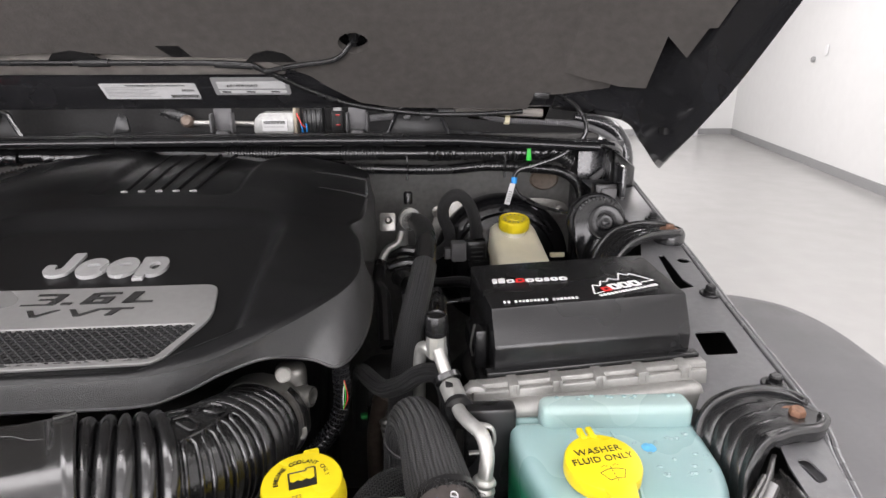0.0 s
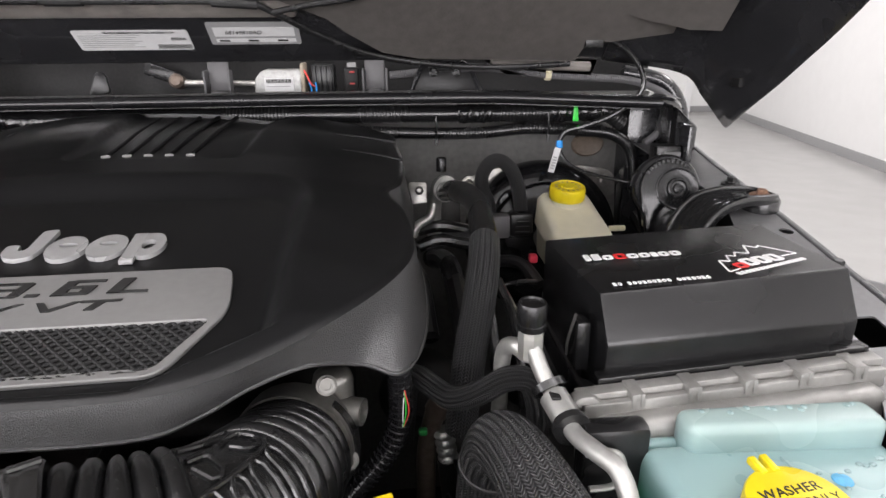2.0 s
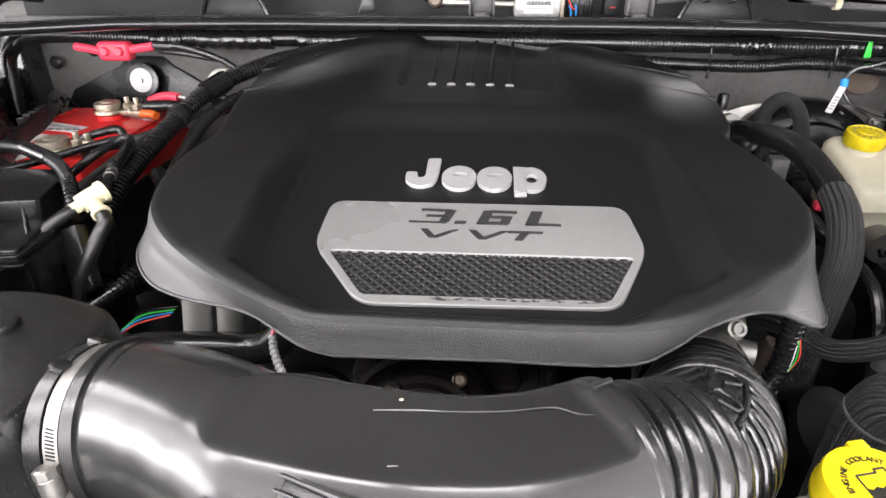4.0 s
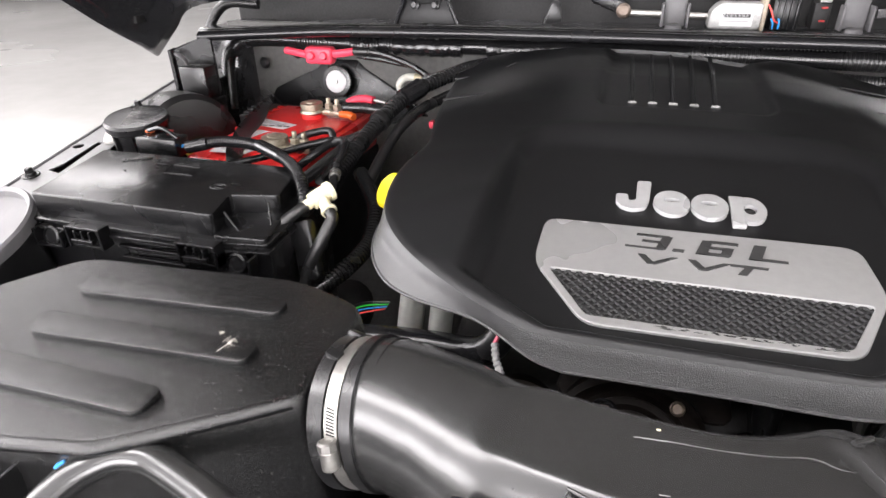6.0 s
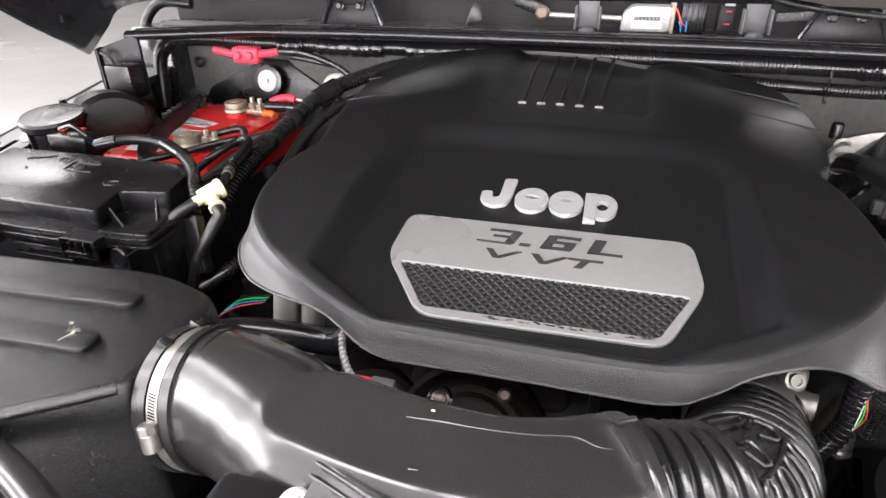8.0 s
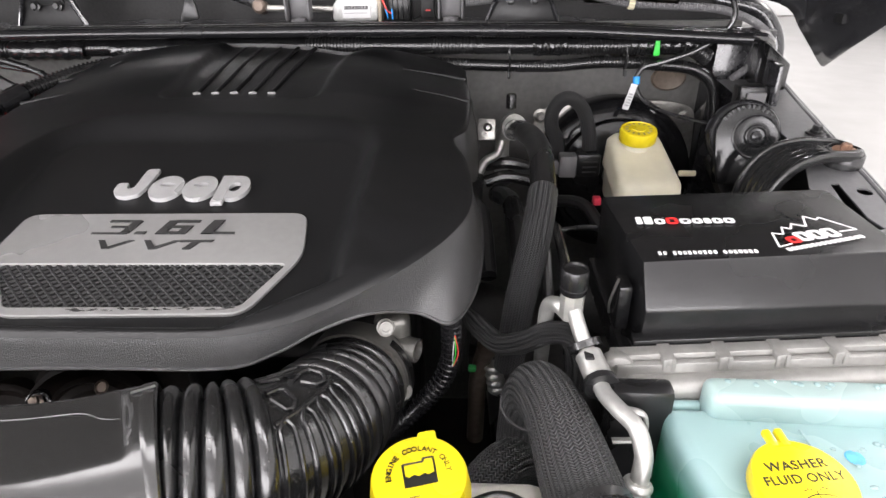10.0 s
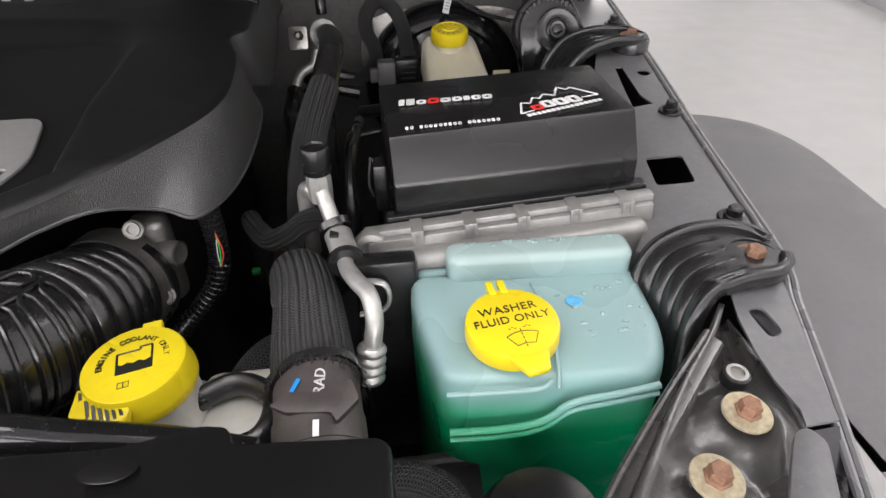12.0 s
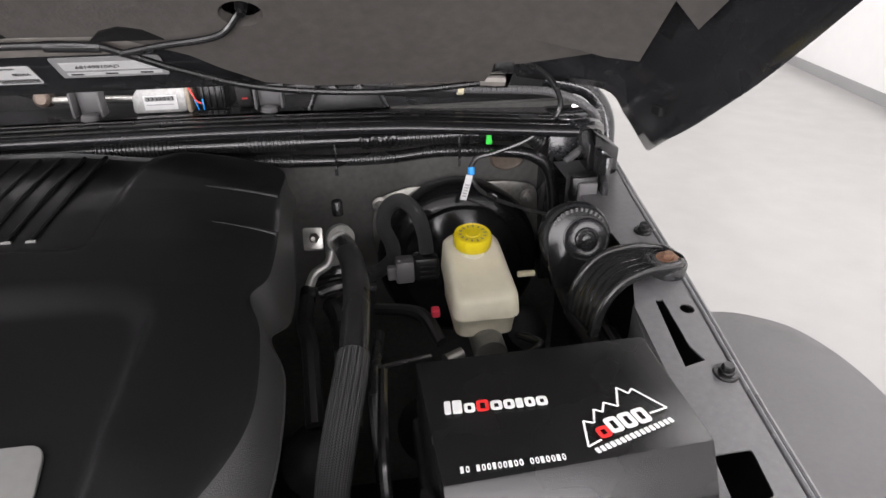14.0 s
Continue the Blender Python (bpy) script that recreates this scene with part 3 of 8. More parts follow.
def crown(x, y):
    """How far the top bulges above its rim towards the middle."""
    w = max(0.0, 1.0 - (abs(x - 0.045) / 0.27) ** 2)
    return w * (0.019 * smooth(y, 0.47, 0.60) + 0.007 * smooth(y, 0.80, 1.0))


def sunk(x, y):
    """0 on the deck, 1 on the raised border round it."""
    R = 0.030
    u, v = max(abs(x - XC) - 0.146 + R, 0.0), max(y - 0.708 + R, 0.0)
    d = math.hypot(u, v)
    w = (v / d) ** 2 if d > 1e-6 else 0.0
    back = smooth(d - R, 0.0, 0.022 * (1 - w) + 0.036 * w)
    front = smooth(0.470 + 0.55 * max(0.0, abs(x - XC) - 0.095) - y, 0.0, 0.018)
    return max(back, front)


def scoop(x, y):
    """The shallow recess at the rear that holds the ribs."""
    u, v = abs(x - 0.0565) - 0.092 + 0.02, 0.783 + 0.02 - y
    d = math.hypot(max(u, 0.0), max(v, 0.0)) - 0.02 + min(max(u, v), 0.0)
    return smooth(-d, 0.0, 0.011)


def cover_z(x, y, rim=None, share=1.0):
    """Top of the cover; rim: the rim point on the same radius, whose height the border meets at share 1."""
    border = side_z(y) + crown(x, y)
    if rim is not None:
        border += (rim.z - side_z(rim.y) - crown(rim.x, rim.y)) * smooth(share, 0.45, 1.0)
    z = deck_z(y) + (border - deck_z(y)) * sunk(x, y)
    return z - 0.006 * scoop(x, y)


engine = thing("engine_cover", "black plastic engine cover with silver badge plate", "engine cover", (XC, 0.7, 0.95))
NS = 9
outline = spline(RIM + RIM_REAR + RIM[:1], NS)[:-1]
back_lip = [(x + (0.006 if x > 0 else -0.006), y + 0.003, z - 0.045) for x, y, z in RIM_REAR[:11]]
lipline = spline(LIP + back_lip + LIP_LEFT + LIP[:1], NS)[:-1]
bm = bmesh.new()
rings = []
NR = 110
k = len(outline)
for j in range(NR + 1):
    s = j / NR
    row = []
    for p in outline:
        x, y = XC + (p.x - XC) * s, 0.72 + (p.y - 0.72) * s
        edge = (1 - s) * math.hypot(p.x - XC, p.y - 0.72)
        row.append(bm.verts.new((x, y, cover_z(x, y, p, s) - 0.0022 * (1 - lin(edge, 0.0, 0.005)) ** 2)))
    rings.append(row)
for a, b in zip(rings[1:], rings[2:]):
    for i in range(k):
        bm.faces.new((a[i], a[(i + 1) % k], b[(i + 1) % k], b[i]))
for i in range(k):
    bm.faces.new((rings[0][0], rings[1][i], rings[1][(i + 1) % k]))
for v in rings[0][1:]:
    bm.verts.remove(v)
part("cover_top", bm, COVER, engine, angle=3.0)
bm = bmesh.new()
rows = []
for p, q in zip(outline, lipline):
    c = Vector((p.x, p.y, p.z - 0.0022))
    row = []
    for u in (0.0, 0.06, 0.14, 0.25, 0.38, 0.52, 0.66, 0.8, 0.92, 1.0):
        w = u ** 1.35 + 0.10 * math.sin(math.pi * min(1.0, u * 2.2)) * (1 - u)
        row.append(bm.verts.new((c.x + (q.x - c.x) * w, c.y + (q.y - c.y) * w, c.z + (q.z - c.z) * u)))
    inward = Vector((XC - q.x, 0.72 - q.y, 0)).normalized() * 0.004
    row.append(bm.verts.new(q + Vector((0, 0, -0.0018))))
    row.append(bm.verts.new(q + inward + Vector((0, 0, -0.001))))
    row.append(bm.verts.new(c.lerp(q, 0.5) + inward))
    rows.append(row)
for i in range(k):
    a, b = rows[i], rows[(i + 1) % k]
    for j in range(len(a) - 1):
        bm.faces.new((a[j], b[j], b[j + 1], a[j + 1]))
part("cover_skirt", bm, SKIRT, engine, "grainy plastic skirt, coloured paler for its sheen", angle=1.3)
part("skirt_lip", tube([Vector(p) for p in lipline + lipline[:1]], 0.0012, 6, 0), SKIRT, engine)
# low ridges that run in from the side steps at the rear
for pts in (((0.3085, 0.812), (0.280, 0.822), (0.245, 0.832)), ((0.303, 0.892), (0.27, 0.902), (0.225, 0.912)), ((-0.2195, 0.83), (-0.17, 0.842), (-0.11, 0.85)), ((-0.2315, 0.925), (-0.19, 0.934), (-0.15, 0.94))):
    line = [(x, y, cover_z(x, y, min(outline, key=lambda o: (o.x - x) ** 2 + (o.y - y) ** 2)) - 0.0004) for x, y in pts]
    part("side_ridge", tube(line, lambda q: 0.0024 * (1 - q) + 0.0004, 8, 6), COVER, engine)


def badge(pts, lift, depth, b=0.0008):
    return prism([(x, y, deck_z(y) + lift) for x, y, *_ in pts], depth, b)


frame_pts = rounded([(-0.055, 0.5895), (0.178, 0.593), (0.186, 0.541), (0.159, 0.4815), (-0.012, 0.4765), (-0.056, 0.535)], 0.013, 5)
mesh_pts = rounded([(-0.043, 0.5285), (0.1755, 0.5315), (0.154, 0.4885), (-0.011, 0.485)], 0.004, 3)
bm = plate_with_holes([(p[0], p[1]) for p in frame_pts], [[(p[0], p[1]) for p in mesh_pts]], 0.003, lambda y: deck_z(y) + 0.0030)
bevel(bm, 0.0007, 1, 0.8)
part("badge_plate", bm, SILVER, engine, "silver badge plate with worn edge", smooth=False)


def inside(p, poly):
    c = False
    for i in range(len(poly)):
        a, b = poly[i - 1], poly[i]
        if (a[1] > p[1]) != (b[1] > p[1]) and p[0] < (b[0] - a[0]) * (p[1] - a[1]) / (b[1] - a[1]) + a[0]:
            c = not c
    return c


# crossed bars of the grille
bm = bmesh.new()
quad = [(-0.045, 0.530), (0.1775, 0.533), (0.156, 0.487), (-0.013, 0.4835)]
for d in (1, -1):
    for i in range(-14, 44):
        x0 = -0.10 + i * 0.0080
        best = []
        for j in range(0, 60):
            y = 0.480 + j * 0.001
            x = x0 + d * (y - 0.507) * 1.12
            if inside((x, y), quad):
                best.append((x, y))
        if len(best) > 1:
            (xa, ya), (xb, yb) = best[0], best[-1]
            ps = [(xx, yy, deck_z(yy) + 0.0009) for xx, yy in ((xa, ya), (xb, yb))]
            bm = join(bm, tube(ps, 0.00125, 6, 0))
part("grille", bm, MESHM, engine, "black diamond grille", smooth=False)
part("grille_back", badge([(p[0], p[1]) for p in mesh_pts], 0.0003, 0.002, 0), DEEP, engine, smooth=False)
# five ribs in the rear scoop
for i in range(5):
    x = 0.004 + i * 0.0212
    pts = []
    for j in range(9):
        y = 0.811 + j * 0.0235
        pts.append((x + 0.0004 * j * (i - 2), y, cover_z(x, y) + 0.0004))
    part("cover_rib", tube(pts, 0.0026, 8, 3), COVER, engine)
    # light on the rib's end face is painted as a silver block
    part("rib_tip", box(x - 0.0046, x + 0.0046, 0.8085, 0.811, cover_z(x, 0.81) - 0.001, cover_z(x, 0.81) + 0.0022, 0.0008), SILVER, engine, "rib end painted silver for the light on it", smooth=False)


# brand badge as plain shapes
def ring_oval(cx, cy, rx, ry, hx, hy, dy):
    outer = [(cx + rx * math.cos(2 * math.pi * i / 32), cy + ry * math.sin(2 * math.pi * i / 32)) for i in range(32)]
    inner = [(cx + hx * math.cos(2 * math.pi * i / 16), cy + dy + hy * math.sin(2 * math.pi * i / 16)) for i in range(16)]
    return plate_with_holes(outer, [inner], 0.0035, lambda y: 0.0)


mk = [prism(rounded([(0.0165, 0.656, 0.0), (0.0285, 0.657, 0.0), (0.0275, 0.628, 0.0), (0.0245, 0.617, 0.0), (0.0145, 0.6125, 0.0), (0.0055, 0.615, 0.0), (0.0, 0.622, 0.0), (-0.0005, 0.634, 0.0), (0.0095, 0.6345, 0.0), (0.0105, 0.625, 0.0), (0.0165, 0.627, 0.0)], 0.003, 4), 0.0035, 0.0005)]
mk.append(ring_oval(0.0455, 0.6275, 0.0148, 0.0172, 0.0068, 0.0030, 0.0035))
mk.append(ring_oval(0.0755, 0.6275, 0.0148, 0.0172, 0.0068, 0.0030, 0.0035))
mk.append(ring_oval(0.1065, 0.6275, 0.0125, 0.0172, 0.0050, 0.0070, 0.0))
mk.append(prism([(0.0910, 0.6445, 0.0), (0.1015, 0.645, 0.0), (0.1020, 0.6045, 0.0), (0.0920, 0.604, 0.0)], 0.0035, 0.0005))
for n_, b in enumerate(mk):
    for v in b.verts:
        v.co.z += deck_z(v.co.y) + 0.0036 + 0.0002 * n_
part("brand_badge", join(*mk), BADGE, engine, "raised silver brand badge", smooth=False)


def glyphs(polys):
    """Slanted block characters from simple strokes, sunk dark into the plate."""
    return join(*[prism([(*deck(x, y), deck_z(deck(x, y)[1]) + 0.0036 + 0.0001 * n_) for x, y in p], 0.0008) for n_, p in enumerate(polys)])


def bar(x0, x1, y0, y1, lean=0.25):
    return [(x0, y0), (x1, y0), (x1 + lean * (y1 - y0), y1), (x0 + lean * (y1 - y0), y1)]


three = [bar(0.0105, 0.0395, 0.569, 0.5712, 0.0), bar(0.018, 0.043, 0.5872, 0.5905, 0.1), bar(0.0225, 0.0385, 0.5785, 0.5812), bar(0.0335, 0.041, 0.5705, 0.589)]
six = [bar(0.0625, 0.0705, 0.569, 0.5895), bar(0.0645, 0.0865, 0.569, 0.5725), bar(0.0725, 0.0935, 0.5868, 0.590, 0.1), bar(0.069, 0.0885, 0.5782, 0.5812), bar(0.080, 0.0875, 0.570, 0.581)]
ell = [bar(0.0995, 0.1085, 0.569, 0.590), bar(0.1005, 0.1265, 0.569, 0.5715, 0.0)]
part("displacement_lettering", glyphs(three + [bar(0.0455, 0.054, 0.569, 0.5725)] + six + ell), DARKLET, engine, "dark displacement figures 3.6L", smooth=False)
vee = [[(0.021, 0.560), (0.0265, 0.560), (0.0345, 0.5482), (0.0285, 0.5480)], [(0.0285, 0.5480), (0.0345, 0.5482), (0.050, 0.5600), (0.0455, 0.5600)]]
vvt = vee + [[(x + 0.0365, y) for x, y in p] for p in vee] + [bar(0.0915, 0.0975, 0.548, 0.559, 0.5), [(0.0865, 0.5578), (0.112, 0.5582), (0.113, 0.5605), (0.0865, 0.5602)]]
part("displacement_lettering", glyphs(vvt), DARKLET, engine, "dark letters VVT", smooth=False)
random.seed(11)
chips = []
for i in range(46):
    x = random.uniform(0.03, 0.145)
    wl_, wh = random.uniform(0.0006, 0.007), random.uniform(0.0003, 0.0012)
    y = 0.4828 + random.uniform(-0.0014, 0.0012) + 0.0035 * (x - 0.03) / 0.12
    z = deck_z(y) + 0.0030
    chips.append(prism([(x, y, z + 0.0003), (x + wl_ * 0.6, y - wh * 0.4, z + 0.0003), (x + wl_, y + wh * 0.3, z + 0.0003), (x + wl_ * 0.4, y + wh, z + 0.0003)], 0.0003))
part("worn_edge", join(*chips), DARKLET, engine, "worn dark chips in the silver", smooth=False)
settle(engine)

# ---- auxiliary power box ----
pod = thing("auxiliary_switch_box", "black metal accessory power box with white printing", "power box", (0.52, 0.57, 1.02))
# section at each end: rear foot, rear top, front of the top, foot of the sloping front, front foot
left_end = [(0.425, 0.644, 1.02), (0.425, 0.644, 1.0895), (0.429, 0.520, 1.0945), (0.4305, 0.503, 1.065), (0.4305, 0.503, 1.022)]
right_end = [(0.607, 0.634, 1.02), (0.607, 0.634, 1.1010), (0.6025, 0.521, 1.1045), (0.6025, 0.503, 1.0745), (0.6025, 0.503, 1.022)]
bm = bmesh.new()
ends = [[bm.verts.new(p) for p in side_] for side_ in (left_end, right_end)]
bm.faces.new(ends[0]), bm.faces.new(ends[1][::-1])
for i in range(5):
    bm.faces.new((ends[0][i], ends[1][i], ends[1][(i + 1) % 5], ends[0][(i + 1) % 5]))
bmesh.ops.recalc_face_normals(bm, faces=bm.faces)
bevel(bm, 0.0022, 2, 0.3)
part("lid", bm, PLASTIC, pod, angle=0.4)
part("tray", box(0.421, 0.613, 0.4985, 0.652, 1.0, 1.024, 0.003), PLASTIC, pod, smooth=False)
part("foot_flange", box(-0.093, 0.092, -0.006, 0.004, -0.0035, 0.0015, 0.001, m=pose(0.5165, 0.5015, 1.0500, 0, -4.0, 0)), PLASTIC, pod)
settle(pod)

# ---- control module behind the washer tank ----
ecm = thing("engine_control_module", "cast aluminium control module with notched rim", "control module", (0.507, 0.488, 0.9))
# the module hangs a little lower at its inner end; heights below count down from its rim
EM = pose(0.507, 0.4885, 1.0475, 0, -4.2, 0)
part("housing", box(-0.093, 0.094, -0.024, -0.006, -0.16, -0.0105, 0.007, 3, m=EM), RIMALU, ecm)
part("rim", box(-0.100, 0.103, -0.0035, 0.0065, -0.16, 0.0, 0.0009, 2, m=EM), RIMALU, ecm)
part("front_rim", box(-0.098, 0.101, -0.0100, -0.0045, -0.16, -0.0035, 0.0016, 2, m=EM), RIMALU, ecm)
part("mount_lug", lathe([(0.0115, -0.005), (0.0120, 0.003), (0.0105, 0.0055), (0.006, 0.006), (0.0055, 0.003)], 28, EM @ pose(-0.0965, -0.004, -0.010, 80, 0, 0)), RIMALU, ecm)
for i in range(5):
    x = -0.068 + i * 0.0365
    part("tab", join(box(x, x + 0.0085, -0.0108, 0.0070, -0.0045, 0.0010, 0.0006, m=EM), box(x, x + 0.0028, -0.0116, -0.0100, -0.0085, 0.0012, 0.0005, m=EM), box(x + 0.0057, x + 0.0085, -0.0116, -0.0100, -0.0085, 0.0012, 0.0005, m=EM)), RIMALU, ecm)
part("bracket", box(0.3995, 0.441, 0.449, 0.4655, 0.86, 1.0400, 0.004), PLASTIC, ecm, "black plastic bracket")
part("mount_bolt", lathe([(0.009, 0.0), (0.009, 0.003), (0.006, 0.005), (0.004, 0.006)], 20, aim((0.4515, 0.4525, 1.006), (0, -1, 0.3))), RUSTWASH, ecm)
settle(ecm)


# ---- hood ----
HA = radians(43)
HY, HZ = 1.028, 1.227
HOOD = Matrix.Translation((0, HY, HZ)) @ Matrix(((1, 0, 0, 0), (0, -math.cos(HA), -math.sin(HA), 0), (0, math.sin(HA), -math.cos(HA), 0), (0, 0, 0, 1)))
# hood frame: u to the right, v from the rear edge up and forwards, w out of the underside
hood = thing("car_hood", "open black car hood with a grey felt liner", "hood", (0, 1.05, 1.2))


def hood_part(name, bm, mat, parent=None, label="", smooth=True):
    bmesh.ops.transform(bm, matrix=HOOD, verts=bm.verts)
    return part(name, bm, mat, parent or hood, label, smooth)


def hood_at(u, v, w=0.0):
    return HOOD @ Vector((u, v, w))


hood_part("hood_skin", box(-0.765, 0.765, -0.02, 1.18, -0.05, -0.036, 0.004), PAINT, smooth=False)
for s in (1, -1):
    # inner frame from the liner out to the flange edge, drawn down to the rear tip
    inner = [(0.60, 1.03, 1.222), (0.60, 0.955, 1.288), (0.60, 0.80, 1.43), (0.60, 0.20, 1.99)]
    mid = [(0.715, 1.02, 1.203), (0.70, 0.935, 1.285), (0.69, 0.79, 1.425), (0.68, 0.20, 1.975)]
    near = [(0.745, 1.005, 1.170), (0.738, 0.90, 1.262), (0.735, 0.765, 1.40), (0.72, 0.19, 1.95)]
    edge = [(0.766, 0.975, 1.132), (0.764, 0.845, 1.215), (0.762, 0.675, 1.354), (0.745, 0.12, 1.86)]
    outer = [(0.772, 0.985, 1.140), (0.772, 0.88, 1.27), (0.772, 0.72, 1.42), (0.76, 0.15, 1.95)]
    bm = bmesh.new()
    cols = []
    for row in zip(inner, mid, near, edge, outer):
        cols.append(spline(row, 5))
    grid = []
    for i in range(len(cols[0])):
        grid.append(spline([c[i] for c in cols], 6))
    vs = [[bm.verts.new((s * p.x, p.y, p.z)) for p in line] for line in grid]
    for a, b in zip(vs, vs[1:]):
        for i in range(len(a) - 1):
            bm.faces.new((a[i], b[i], b[i + 1], a[i + 1]))
    ob = part("hood_frame", bm, PAINT, hood, angle=1.2)
    sol = ob.modifiers.new("thickness", "SOLIDIFY")
    sol.thickness, sol.offset = 0.003, 0.0
    # slot as a dark block, the shade inside it put into the colour
    part("hood_drain", box(s * 0.7505 - 0.003, s * 0.7505 + 0.003, 0.925, 0.945, 1.189, 1.2, 0.001, m=None), DEEP, hood, smooth=False)
    for v in (0.055,):
        part("hood_plug", lathe([(0.010, 0.0), (0.012, 0.002), (0.008, 0.004)], 20, aim(hood_at(s * 0.635, v, 0.004), HOOD.to_3x3() @ Vector((0, 0, 1)))), RUBBER, hood)
hood_part("hood_rear_band", box(-0.62, 0.62, -0.008, 0.08, -0.036, 0.0, 0.006), PAINT)
hood_part("hood_strip", box(-0.6, 0.19, 0.082, 0.116, -0.02, 0.010, 0.005), BAND, None, "dull metal strip across the hood")
liner = [(-0.62, 0.13), (-0.2, 0.128), (-0.14, 0.134), (-0.06, 0.134), (0.02, 0.128), (0.16, 0.124), (0.225, 0.088), (0.25, 0.062), (0.292, 0.028), (0.34, 0.016), (0.45, 0.012), (0.555, 0.008), (0.562, 0.04), (0.60, 0.045), (0.69, 0.062), (0.715, 0.052), (0.722, 0.13), (0.748, 0.10), (0.755, 0.19), (0.735, 1.1), (-0.735, 1.1), (-0.755, 0.19), (-0.715, 0.06), (-0.62, 0.05)]
bm = plate_with_holes(liner, [circle(0.292, 0.152, 0.021, 18, 0.9)], 0.012, lambda y: 0.0)
bmesh.ops.transform(bm, matrix=pose(0, 0, 0.016), verts=bm.verts)
hood_part("hood_liner", bm, LINER, None, "dark grey felt hood liner", smooth=False)
# torn outer corner of the liner, lying over the frame
flap = [(0.55, 0.10), (0.63, 0.088), (0.676, 0.092), (0.706, 0.108), (0.7005, 0.205), (0.729, 0.186), (0.733, 0.240), (0.740, 0.246), (0.743, 0.312), (0.748, 0.45), (0.745, 1.05), (0.55, 1.05)]
for sx in (1, -1):
    fl_ = plate_with_holes([(sx * x, y) for x, y in flap], [], 0.006, lambda y: 0.0)
    for cut_at in (0.59, 0.61, 0.63, 0.65, 0.68, 0.71):
        bmesh.ops.bisect_plane(fl_, geom=fl_.verts[:] + fl_.edges[:] + fl_.faces[:], plane_co=(sx * cut_at, 0, 0), plane_no=(1, 0, 0))
    for v in fl_.verts:
        v.co.z += 0.0145 + 2.2 * max(0.0, abs(v.co.x) - 0.585) ** 2 + 0.10 * max(0.0, abs(v.co.x) - 0.585)
    hood_part("liner_flap", fl_, LINER, None, "torn edge of the felt liner")
# worn openings at the liner's rear edge, hole shade put into their colour
for u0, u1 in ((-0.125, -0.045), (0.14, 0.21)):
    pts = [(u0, 0.118), (u0 + 0.015, 0.134), ((u0 + u1) / 2, 0.14), (u1 - 0.015, 0.134), (u1, 0.118)]
    hood_part("liner_opening", prism([(x, y, 0.0175) for x, y in pts], 0.001), DEEP, smooth=False)
hood_part("liner_opening", prism([(x, y, 0.0175) for x, y in ((0.03, 0.148), (0.06, 0.148), (0.07, 0.128), (0.045, 0.128))], 0.001), DEEP, smooth=False)
nz = aim(hood_at(0.292, 0.15, -0.01), HOOD.to_3x3() @ Vector((0, 0, 1)))
part("washer_nozzle", join(lathe([(0.007, 0.0), (0.006, 0.018), (0.004, 0.026)], 16, nz), lathe([(0.010, 0.0), (0.010, 0.006)], 16, nz)), RUBBER, hood)
wl = [(-0.45, 0.118, 0.02), (-0.2, 0.122, 0.022), (0.0, 0.122, 0.022), (0.13, 0.12, 0.022), (0.165, 0.105, 0.022), (0.21, 0.07, 0.022), (0.28, 0.03, 0.022), (0.38, 0.008, 0.022), (0.47, 0.002, 0.02), (0.55, 0.0, 0.014)]
part("washer_hose", tube([hood_at(*p) for p in wl], 0.0038, 10), RUBBER, hood, "thin black washer hose")
part("washer_hose", tube([hood_at(*p) for p in ((0.165, 0.105, 0.023), (0.21, 0.118, 0.024), (0.265, 0.128, 0.022), (0.29, 0.148, 0.012))], 0.0036, 10), RUBBER, hood)
part("hose_sleeve", tube([hood_at(*p) for p in ((0.10, 0.12, 0.022), (0.15, 0.116, 0.022))], 0.0055, 10), RUBBER, hood)
part("hose_sleeve", tube([hood_at(*p) for p in ((-0.08, 0.122, 0.022), (-0.04, 0.122, 0.022))], 0.0055, 10), RUBBER, hood)
part("hose_clip", box(0.56, 0.585, 0.982, 0.995, 1.238, 1.258, 0.002), PLASTIC, hood)
WORNLIP = material("worn_grey_lip", (0.11, 0.105, 0.095), 0.4, spec=0.8, vary=0.6, scale=45, bump=0.2, bump_scale=200)
part("hood_rear_lip", box(-0.6, 0.335, 1.05, 1.056, 1.224, 1.237, 0.002), WORNLIP, hood, smooth=False)
for i in range(5):
    part("lip_notch", box(0.020 + i * 0.022, 0.028 + i * 0.022, 1.0475, 1.0505, 1.2245, 1.2365, 0.001), BAND, hood, smooth=False)
part("hood_rear_plate", prism([(0.430, 1.066, 1.229), (0.607, 1.066, 1.221), (0.598, 1.066, 1.199), (0.47, 1.066, 1.204)], 0.004, 0.001), BAND, hood, "pale grey plate at the rear of the hood")
part("hood_rear_lip", tube([(0.445, 1.05, 1.219), (0.59, 1.05, 1.211)], 0.007, 8, 0, flat=1.0), BAND, hood)
# labels on the rear band


def hood_label(u0, u1, v0, v1, mat):
    return prism(rounded([(u0, v0, 0.0014), (u1, v0, 0.0014), (u1, v1, 0.0014), (u0, v1, 0.0014)], 0.003, 3), 0.001)


def hood_text(body_text, size, u, v, w=0.0018, **kw):
    # the underside faces down and forwards, so the writing is set with its top towards larger v
    return lettering(body_text, size, pose(u, v, w), 0.0001, **kw)


lab = hood_part("emission_label", hood_label(-0.092, 0.047, 0.026, 0.060, PAPER), PAPER, None, "white printed emission label", smooth=False)
